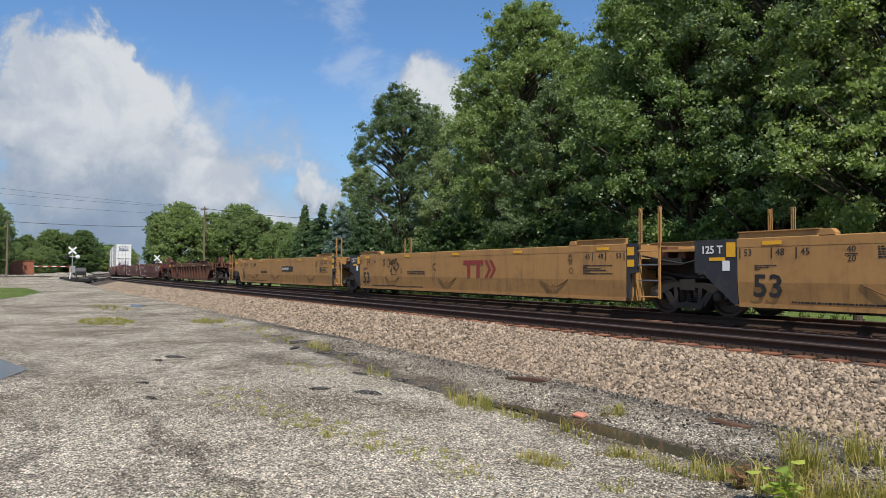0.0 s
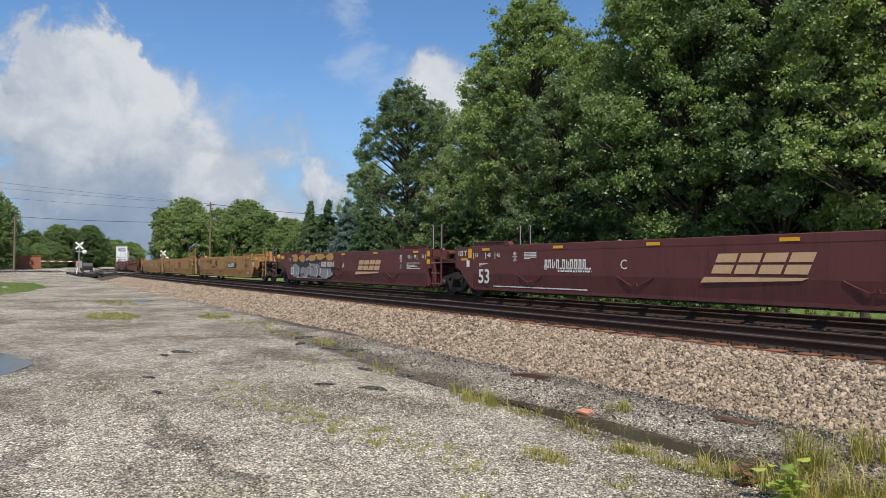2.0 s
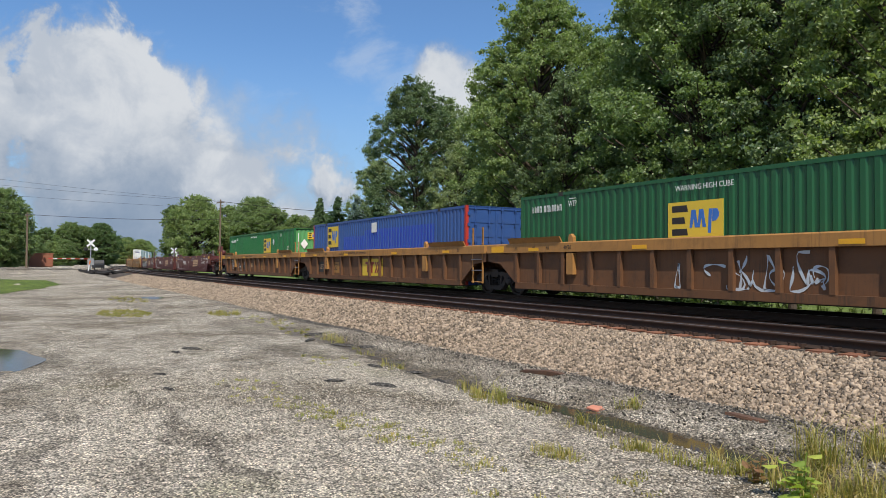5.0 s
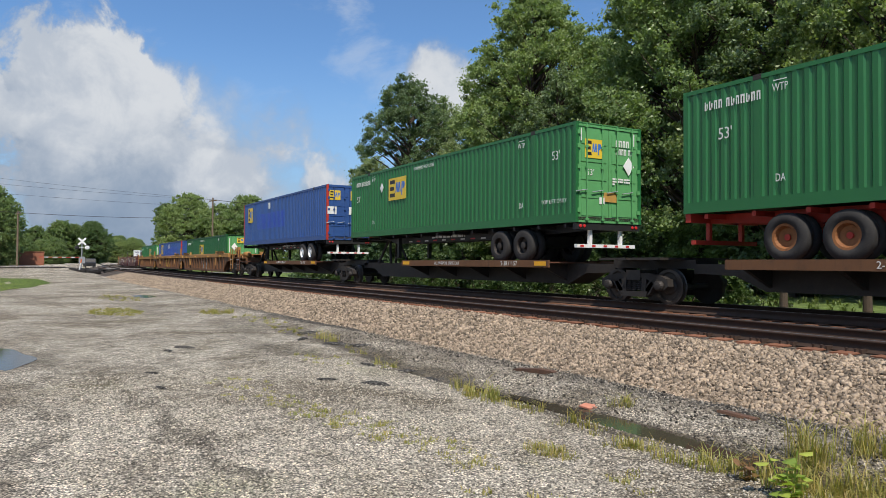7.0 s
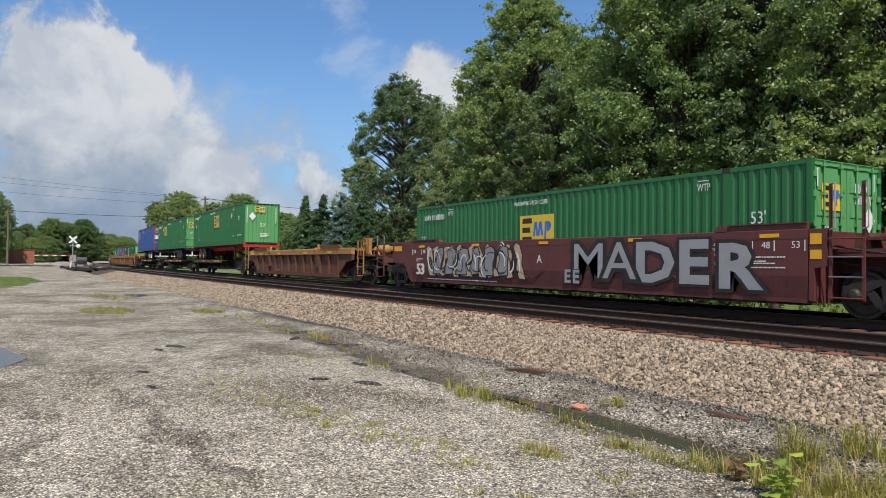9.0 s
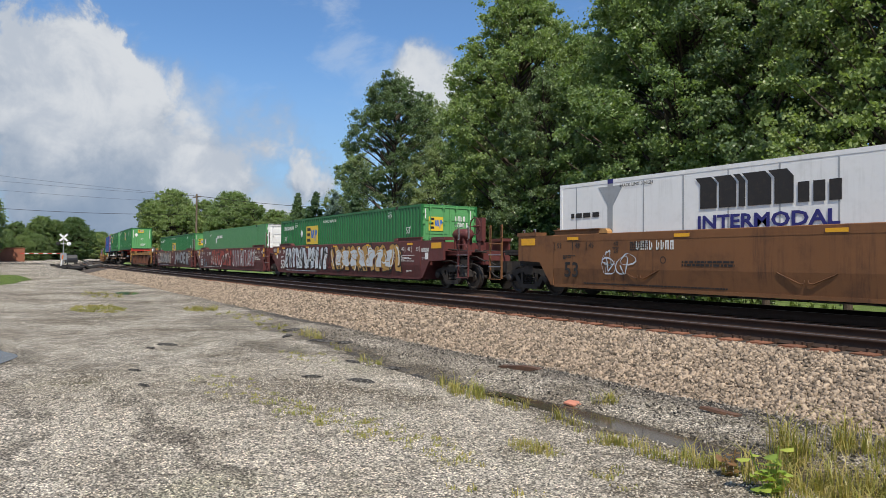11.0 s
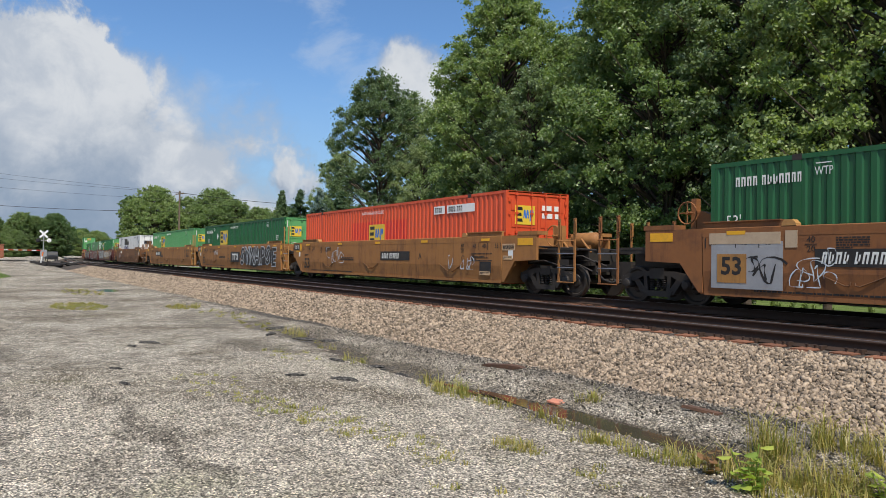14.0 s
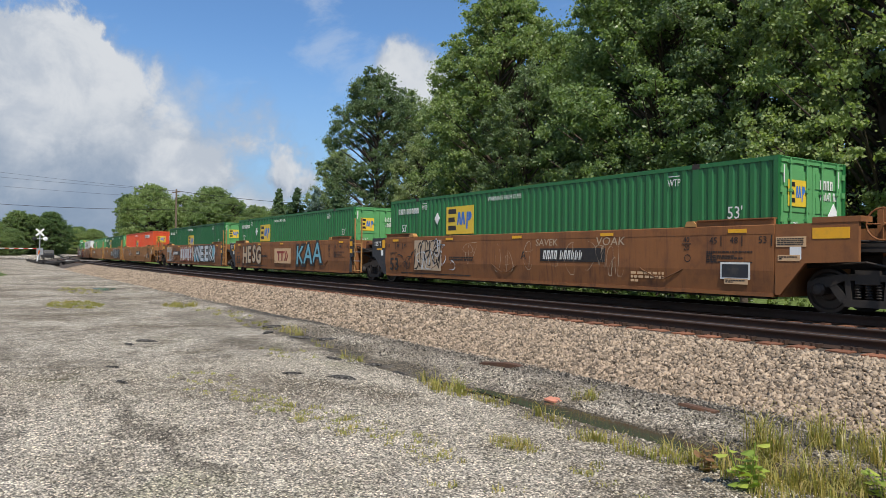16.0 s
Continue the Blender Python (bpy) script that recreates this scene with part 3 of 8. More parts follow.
def plate(name, x0, x1, z0, z1, material, parent, y=-1.506, t=0.003, label=""):
    bm = bmesh.new()
    box(bm, x0, x1, y - t, y + 0.002, z0, z1)
    return part(name, bm, material, parent, label)


PROTO = {}


def shared(key, make):
    if key not in PROTO:
        PROTO[key] = make()
    return PROTO[key]


def mesh_of(bm, material, smooth=False):
    me = bpy.data.meshes.new("mesh")
    bm.normal_update()
    bm.to_mesh(me)
    bm.free()
    if smooth:
        for p in me.polygons:
            p.use_smooth = True
    me.materials.append(material)
    return me


def wheelset_mesh(r):
    bm = bmesh.new()
    for s in (-1, 1):
        y = 0.72 * s
        lathe(bm, [(0.09, y + 0.10 * s), (0.17, y + 0.085 * s), (0.2, y + 0.035 * s), (r * 0.78, y + 0.03 * s), (r * 0.86, y + 0.075 * s), (r, y + 0.07 * s), (r + 0.005, y - 0.03 * s),
                   (r + 0.028, y - 0.05 * s), (r + 0.02, y - 0.07 * s), (r * 0.8, y - 0.06 * s), (0.16, y - 0.05 * s), (0.09, y - 0.07 * s)], 28)
    rod(bm, (0, -0.98, 0), (0, 0.98, 0), 0.08, 10)
    return mesh_of(bm, WHEEL, False)


def side_frame_mesh():
    bm = bmesh.new()
    # cast arch bar: upper chord, lower chord and two diagonal legs, leaving windows beside the springs
    prism(bm, [(-1.10, 0.62), (-0.95, 0.70), (-0.45, 0.78), (0.45, 0.78), (0.95, 0.70), (1.10, 0.62), (1.10, 0.50), (0.72, 0.52), (0.42, 0.66), (-0.42, 0.66), (-0.72, 0.52), (-1.10, 0.50)], -0.09, 0.09)
    for s in (-1, 1):
        prism(bm, [(s * 0.72, 0.54), (s * 0.58, 0.60), (s * 0.30, 0.27), (s * 0.36, 0.20), (s * 0.50, 0.24)], -0.08, 0.08)
        prism(bm, [(s * 0.42, 0.68), (s * 0.31, 0.68), (s * 0.28, 0.30), (s * 0.38, 0.30)], -0.085, 0.085)
        prism(bm, [(s * 1.12, 0.64), (s * 0.80, 0.64), (s * 0.78, 0.40), (s * 0.86, 0.36), (s * 1.0, 0.36), (s * 1.14, 0.46)], -0.10, 0.10)
    prism(bm, [(-0.46, 0.31), (0.46, 0.31), (0.40, 0.17), (-0.40, 0.17)], -0.10, 0.10)
    return mesh_of(bm, STEEL)


def spring_mesh():
    bm = bmesh.new()
    lathe(bm, [(0.04 + 0.035 * (k % 2), 0.32 + k * 0.026) for k in range(13)], 10, "z")
    return mesh_of(bm, STEEL)


WHEELS = []


def bogie(parent, u, r=0.44):
    """Two-axle freight bogie: side frames, springs, bolster and rolling wheelsets."""
    frame_me = shared("side_frame", side_frame_mesh)
    spring_me = shared("spring", spring_mesh)
    wheel_me = shared(("wheelset", r), lambda: wheelset_mesh(r))
    bm = bmesh.new()
    box(bm, -0.22, 0.22, -1.12, 1.12, 0.60, 0.86)
    box(bm, -0.30, 0.30, -0.55, 0.55, 0.45, 0.9)
    bolster = part("bogie", bm, STEEL, parent, "grimy cast steel two-axle bogie", matrix=pose(u, 0, 0))
    for y in (-1.02, 1.02):
        hold("side_frame", frame_me, bolster, matrix=pose(0, y, 0))
        for x in (-0.19, 0.0, 0.19):
            hold("spring", spring_me, bolster, matrix=pose(x, y * 1.02, 0))
        for x in (-0.89, 0.89):
            cap = shared("bearing_cap", lambda: mesh_of(lathe(bmesh.new(), [(0.13, 0), (0.13, -0.05), (0.09, -0.10), (0.03, -0.11)], 12), STEEL))
            hold("bearing_cap", cap, bolster, matrix=pose(x, y - 0.09 if y < 0 else y + 0.09, 0.47, 0, 0, 0 if y < 0 else 180))
    for x in (-0.89, 0.89):
        w = hold("wheelset", wheel_me, bolster, "dark steel wheels on an axle", matrix=pose(x, 0, r))
        WHEELS.append((w, x, r))
    return bolster


def stanchions(parent, x, material, near=True, top=2.62, foot=0.38):
    """Ladder with tall grab posts at a corner of a unit."""
    y = -1.44 if near else 1.44
    for k in (0.0, 0.62):
        bm = bmesh.new()
        box(bm, x + k - 0.026, x + k + 0.026, y - 0.024, y + 0.024, 0.95 if not near else foot, top)
        part("grab_post", bm, material, parent)
        bm = bmesh.new()
        for a, b in (((0, top - 0.02), (0.11, top)), ((0.11, top), (0.11, 1.75)), ((0.11, 1.75), (0, 1.72))):
            rod(bm, (x + k + a[0], y - 0.05, a[1]), (x + k + b[0], y - 0.05, b[1]), 0.014, 6)
        part("grab_rail", bm, GALVANISED if material is OXIDE else material, parent)
    if near:
        for z in (0.42, 0.82, 1.2, 1.55):
            bm = bmesh.new()
            rod(bm, (x - 0.02, y - 0.05, z), (x + 0.64, y - 0.05, z), 0.018, 6)
            part("ladder_rung", bm, BRIGHT if z in (0.82, 1.2) else material, parent)


def coupler(parent, x, way, material=STEEL):
    bm = bmesh.new()
    box(bm, min(x - 1.9 * way, x), max(x - 1.9 * way, x), -0.28, 0.28, 0.62, 1.02)
    box(bm, min(x, x + 0.55 * way), max(x, x + 0.55 * way), -0.09, 0.09, 0.70, 0.92)
    prism(bm, [(x + 0.5 * way, -0.17), (x + 0.9 * way, -0.19), (x + 0.92 * way, 0.02), (x + 0.7 * way, 0.16), (x + 0.5 * way, 0.15)], 0.62, 1.0, "z")
    part("coupler", bm, material, parent, "dark cast steel knuckle coupler")
    bm = bmesh.new()
    pts = [(x + 0.1 * way, -0.35, 0.72), (x + 0.4 * way, -0.37, 0.5), (x + 0.7 * way, -0.36, 0.42), (x + 0.98 * way, -0.3, 0.5)]
    for a, b in zip(pts, pts[1:]):
        rod(bm, a, b, 0.028, 7)
    part("air_hose", bm, RUBBER, parent)


def brake_gear(parent, x, material, wheel_z=1.72):
    """Hand wheel, air tank and pipes on the platform of a car's brake end."""
    gear_x, x = x, x + (1.1 if wheel_z > 2 else 0.0)
    bm = bmesh.new()
    for r, k in ((0.30, 16),):
        ring = [(x + r * math.cos(i * math.tau / k), -1.02, wheel_z + r * math.sin(i * math.tau / k)) for i in range(k + 1)]
        for a, b in zip(ring, ring[1:]):
            rod(bm, a, b, 0.018, 6)
        for i in range(0, k, 4):
            rod(bm, (x, -1.02, wheel_z), ring[i], 0.014, 5)
    rod(bm, (x, -1.05, wheel_z), (x, -0.85, wheel_z), 0.04, 8)
    part("hand_brake_wheel", bm, material, parent)
    bm = bmesh.new()
    box(bm, x - 0.18, x + 0.18, -0.86, -0.7, wheel_z - 0.5, wheel_z + 0.3)
    box(bm, x - 0.09, x + 0.09, -0.84, -0.72, min(1.36, wheel_z - 0.6), wheel_z - 0.45)
    part("brake_housing", bm, material, parent)
    x = gear_x
    bm = bmesh.new()
    tank_x, tank_z = (x - 0.75, 1.98) if wheel_z > 2 else (x + 0.6, 1.60)
    lathe(bm, [(0.05, -0.52), (0.17, -0.48), (0.22, -0.38), (0.22, 0.38), (0.17, 0.48), (0.05, 0.52)], 16, "x", (tank_x, -0.3, tank_z))
    part("air_tank", bm, material, parent, smooth=True)
    for k in (-0.3, 0.3):
        bm = bmesh.new()
        box(bm, tank_x + k - 0.04, tank_x + k + 0.04, -0.49, -0.11, 1.36, tank_z - 0.14)
        part("tank_saddle", bm, material, parent)
    for y, z in ((-0.9, 1.42), (0.3, 1.42), (0.9, 1.36)):
        bm = bmesh.new()
        rod(bm, (x - 0.8, y, z), (x + 1.6, y, z - 0.12), 0.03, 7)
        part("brake_pipe", bm, STEEL, parent)
    for y, z in ((-1.05, 1.2), (-0.6, 1.08), (-1.15, 0.95)):
        bm = bmesh.new()
        pts = [(x - 0.9, y, z), (x - 0.2, y - 0.05, z + 0.06), (x + 0.5, y, z - 0.1), (x + 1.1, y + 0.1, z - 0.05), (x + 1.5, y + 0.2, z - 0.22)]
        for p, q in zip(pts, pts[1:]):
            rod(bm, p, q, 0.022, 6)
        part("brake_pipe", bm, STEEL, parent)
    bm = bmesh.new()
    lathe(bm, [(0.10, -0.2), (0.15, -0.16), (0.15, 0.12), (0.09, 0.2)], 12, "x", (x + 0.1, -0.75, 1.02))
    part("brake_cylinder", bm, STEEL, parent)
    bm = bmesh.new()
    prism(bm, [(x + 0.3, 1.05), (x + 0.75, 1.05), (x + 0.68, 0.75), (x + 0.42, 0.72)], -1.1, -0.85)
    part("control_valve", bm, STEEL, parent)
    for k in (0.5, 1.3):
        bm = bmesh.new()
        rod(bm, (x + k - 0.4, -0.8, 1.62), (x + k, -0.8, 1.25), 0.03, 6)
        part("brace", bm, material, parent)


def lift_bracket(unit, x, z, material):
    """A pair of bent handling bars welded to the side, in a shallow V."""
    bm = bmesh.new()
    for s in (-1, 1):
        pts = [(x + s * 0.62, z + 0.20), (x + s * 0.56, z + 0.16), (x + s * 0.14, z - 0.02), (x + s * 0.05, z - 0.01), (x + s * 0.04, z + 0.05)]
        for a, b in zip(pts, pts[1:]):
            rod(bm, (a[0], -1.505, a[1]), (b[0], -1.505, b[1]), 0.012, 5)
    part("lift_bracket", bm, material if material is OXIDE else TAN_DARK, unit)


def end_wheel(parent, x, z, material):
    """Hand wheel with its gear case, standing on a unit's end platform."""
    bm = bmesh.new()
    ring = [(x + 0.26 * math.cos(i * math.tau / 16), -0.98, z + 0.26 * math.sin(i * math.tau / 16)) for i in range(17)]
    for a, b in zip(ring, ring[1:]):
        rod(bm, a, b, 0.018, 6)
    for i in range(0, 16, 4):
        rod(bm, (x, -0.98, z), ring[i], 0.014, 5)
    rod(bm, (x, -1.0, z), (x, -0.8, z), 0.04, 8)
    part("hand_brake_wheel", bm, material, parent)
    bm = bmesh.new()
    box(bm, x + 0.02, x + 0.16, -0.86, -0.7, 1.36, z + 0.34)
    prism(bm, [(x + 0.16, 1.6), (x + 0.62, 1.6), (x + 0.55, z - 0.06), (x + 0.3, z + 0.04), (x + 0.16, z + 0.02)], -0.84, -0.66)
    part("brake_housing", bm, material, parent)


def smooth_well(material, left, right, group):
    """Smooth-sided articulated well unit for 53-foot boxes. left/right: 'joint' or 'end'."""
    unit = empty("well_car", "", "railcar", group)
    for s in (-1, 1):
        bm = bmesh.new()
        prism(bm, [(s * 1.50, 1.57), (s * 1.50, 0.82), (s * 1.455, 0.36), (s * 1.33, 0.36), (s * 1.38, 0.82), (s * 1.38, 1.57)], -8.12, 8.12, "x")
        part("side_panel", bm, material, unit)
        bm = bmesh.new()
        prism(bm, [(s * 1.505, 1.565), (s * 1.505, 1.74), (s * 1.49, 1.755), (s * 1.37, 1.755), (s * 1.355, 1.74), (s * 1.355, 1.565)], -8.13, 8.13, "x")
        part("top_chord", bm, material, unit)
        bm = bmesh.new()
        prism(bm, [(s * 1.475, 0.29), (s * 1.475, 0.37), (s * 1.1, 0.37), (s * 1.1, 0.29)], -8.1, 8.1, "x")
        part("bottom_chord", bm, material, unit)
        for a, b, c in ((-8.1, -6.3, 1), (6.3, 8.1, -1)):
            bm = bmesh.new()
            prism(bm, [(a, 1.757), (b, 1.757), (b + (0.18 if c > 0 else 0), 1.84), (b + (0.18 if c > 0 else 0), 1.875), (a - (0 if c > 0 else 0.18), 1.875), (a - (0 if c > 0 else 0.18), 1.84)], s * 1.47, s * 1.40)
            box(bm, a, b, min(s * 1.52, s * 1.36), max(s * 1.52, s * 1.36), 1.872, 1.895)
            part("container_guide", bm, material, unit)
            k = b + 0.02 if c > 0 else a - 0.32
            bm = bmesh.new()
            prism(bm, [(k, 1.757), (k + 0.3, 1.757), (k + 0.3, 1.80), (k + 0.22, 1.88), (k + 0.05, 1.88), (k, 1.80)], s * 1.51, s * 1.33)
            part("lock_bracket", bm, TAN if material is not OXIDE else OXIDE, unit)
    bm = bmesh.new()
    for x in np.arange(-7.2, 7.3, 1.6):
        box(bm, x - 0.12, x + 0.12, -1.3, 1.3, 0.24, 0.30)
    box(bm, -7.9, 7.9, -1.3, -1.0, 0.235, 0.262)
    box(bm, -7.9, 7.9, 1.0, 1.3, 0.235, 0.262)
    part("well_floor", bm, STEEL, unit)
    for way, kind in ((-1, left), (1, right)):
        reach = 9.55 if kind == "joint" else 10.9
        bm = bmesh.new()
        box(bm, min(8.14 * way, 8.26 * way), max(8.14 * way, 8.26 * way), -1.40, 1.40, 0.30, 1.72)
        part("bulkhead", bm, material, unit)
        bm = bmesh.new()
        a, b = sorted((8.26 * way, reach * way))
        box(bm, a, b, -0.55, 0.55, 0.88, 1.295)
        part("draft_sill", bm, STEEL if material is not OXIDE else OXIDE, unit)
        bm = bmesh.new()
        box(bm, a, b, -1.15, 1.15, 1.30, 1.36)
        part("platform", bm, STEEL if material is not OXIDE else OXIDE, unit)
        for y in (-1.1, 1.1):
            bm = bmesh.new()
            box(bm, a, b, y - 0.04, y + 0.04, 1.2, 1.298)
            part("platform_edge", bm, STEEL if material is not OXIDE else OXIDE, unit)
        for s in (-1, 1):
            bm = bmesh.new()
            if kind == "joint":
                e = 9.25 if way < 0 else 8.5
                prism(bm, [(8.14 * way, 1.75), (e * way, 1.75), (e * way, 1.02), ((e - 0.25) * way, 0.98), (8.24 * way, 0.34), (8.14 * way, 0.34)], s * 1.49, s * 1.41)
                part("end_panel", bm, SLATE if material in (TAN, RUST_RED) else material, unit, "dark grey end panel" if material in (TAN, RUST_RED) else "")
            else:
                prism(bm, [(8.14 * way, 1.75), (9.75 * way, 1.75), (9.75 * way, 1.02), (8.75 * way, 0.98), (8.24 * way, 0.34), (8.14 * way, 0.34)], s * 1.49, s * 1.41)
                part("end_panel", bm, material, unit)
                bm = bmesh.new()
                box(bm, min(8.9 * way, 9.8 * way), max(8.9 * way, 9.8 * way), min(s * 1.50, s * 1.1), max(s * 1.50, s * 1.1), 1.752, 1.86)
                part("corner_box", bm, material, unit)
        if kind == "end":
            bogie(unit, 9.72 * way)
            coupler(unit, 10.9 * way, way)
            stanchions(unit, 10.65 if way > 0 else -11.3, material, True, 2.15, 0.45)
            stanchions(unit, 10.65 if way > 0 else -11.3, material, False, 2.15)
            if way < 0 and material in (TAN_RUST, RUST_RED):
                end_wheel(unit, -8.95, 2.16, material)
            if way > 0:
                brake_gear(unit, 9.95, material, 2.2 if material in (OXIDE, SOOT_TAN) else 1.72)
        elif way > 0:
            bogie(unit, 9.72, 0.47)
            bm = bmesh.new()
            lathe(bm, [(0.5, 1.36), (0.5, 1.5), (0.3, 1.56), (0.1, 1.58)], 14, "z", (9.6, 0, 0))
            box(bm, 8.4, 10.9, -0.3, 0.3, 1.0, 1.34)
            part("articulation", bm, STEEL, unit)
            for x, w, h in ((8.75, 0.34, 0.30), (9.35, 0.26, 0.22), (10.25, 0.42, 0.26)):
                bm = bmesh.new()
                prism(bm, [(x, 1.362), (x + w, 1.362), (x + w * 0.85, 1.362 + h), (x + w * 0.2, 1.362 + h)], -1.02, -0.62)
                part("joint_casting", bm, RUSTY, unit, "rusty cast bracket")
            for y in (-0.9, 0.9):
                bm = bmesh.new()
                box(bm, 9.0, 10.5, y - 0.25, y + 0.25, 1.52, 1.58)
                part("crossover_step", bm, material, unit)
            for y, z in ((-1.2, 1.45), (-0.9, 1.12)):
                bm = bmesh.new()
                pts = [(8.3, y, z), (9.0, y, z - 0.12), (9.7, y, z - 0.22), (10.4, y, z - 0.08), (10.9, y, z + 0.05)]
                for p, q in zip(pts, pts[1:]):
                    rod(bm, p, q, 0.025, 6)
                part("air_hose", bm, RUBBER, unit)
            stanchions(unit, 8.55, material if material is OXIDE else TAN, True)
        if kind == "joint" and way < 0:
            stanchions(unit, -9.35, material if material is OXIDE else TAN, False)
    # reflectors and load marks that every such unit carries
    for x in (-7.3, -3.6, 0.0, 3.6, 7.3):
        plate("reflector", x - 0.22, x + 0.22, 1.60, 1.68, YELLOW, unit, -1.512)
    ink = LETTER_WHITE if material is OXIDE else LETTER_BLACK
    for t, x in (("53", 7.88), ("48", 7.22), ("45", 6.72), ("53", -7.86), ("48", -7.12), ("45", -6.58)):
        lettering(t, x, 1.44, 0.20, ink, unit)
        plate("load_mark", x + (0.18 if x > 0 else -0.20), x + (0.20 if x > 0 else -0.18), 1.32, 1.54, ink, unit)
    for x in (6.02, -5.68):
        lettering("40", x, 1.47, 0.17, ink, unit)
        lettering("20", x, 1.29, 0.17, ink, unit)
        plate("load_mark", x - 0.12, x + 0.12, 1.375, 1.39, ink, unit)
    bars(6.55, 1.20, 1.1, 6, 0.028, ink, unit, seed=3)
    bars(-5.2, 1.50, 0.6, 5, 0.03, ink, unit, seed=4)
    bars(-3.6, 1.02, 1.4, 2, 0.05, ink, unit, seed=5)
    bars(-6.9, 0.43, 4.5, 1, 0.035, ink, unit, y=-1.468, seed=6)
    for x in (-4.9, -0.6, 5.3):
        lift_bracket(unit, x, 0.62, material)
        if abs(x) < 1:
            continue
        bm = bmesh.new()
        lathe(bm, [(0.085, 0.0), (0.085, -0.002), (0.07, -0.002), (0.07, 0.0)], 18, "y", (x + 0.75, -1.502, 1.06), False)
        part("capacity_ring", bm, ink, unit)
    # a pale stencilled notice and a tie-down eye beside each end
    bars(-7.7, 1.17, 0.5, 3, 0.026, ink, unit, seed=2)
    if right == "end":
        for x, z, w, h in ((8.16, 1.30, 0.62, 0.20), (8.20, 1.02, 0.46, 0.12), (7.0, 0.52, 0.55, 0.12)):
            if material is not OXIDE:
                plate("stencil_panel", x, x + w, z, z + h, LETTER_TAN, unit, -1.507 if x < 8.1 else -1.497)
            bars(x + 0.03, z + h - 0.04, w - 0.08, 2 if h < 0.15 else 4, 0.024, ink if material is not OXIDE else LETTER_WHITE, unit, -1.513 if x < 8.1 else -1.503, seed=int(x * 3))
    if left == "joint":
        if material is not TAN:
            plate("number_panel", -9.15, -8.42, 1.37, 1.68, LETTER_BLACK if material is not OXIDE else OXIDE, unit, -1.492)
        lettering("125 T", -8.78, 1.52, 0.24, LETTER_WHITE, unit, -1.500, bold=0.006)
        plate("reflector", -8.40, -8.17, 1.36, 1.68, YELLOW, unit, -1.496)
        plate("reflector", -8.85, -8.43, 1.28, 1.355, YELLOW, unit, -1.496)
        plate("notice", -8.5, -8.32, 1.06, 1.28, WHITE, unit, -1.496)
        lettering("53", -7.40, 0.72, 0.66, ink, unit, bold=0.012, wide=1.08)
    else:
        lettering("53", -7.35, 0.76, 0.58, ink, unit, bold=0.010, wide=1.05)
        plate("reflector", -9.6, -8.95, 1.48, 1.68, YELLOW, unit, -1.496)
    if right == "end":
        plate("reflector", 8.9, 9.6, 1.45, 1.66, YELLOW, unit, -1.496)
        plate("notice", 8.45, 8.68, 1.05, 1.30, WHITE, unit, -1.496)
    else:
        plate("reflector", 8.17, 8.4, 1.45, 1.66, YELLOW, unit, -1.496)
        plate("reflector", 8.17, 8.4, 1.16, 1.34, YELLOW, unit, -1.496)
    return unit


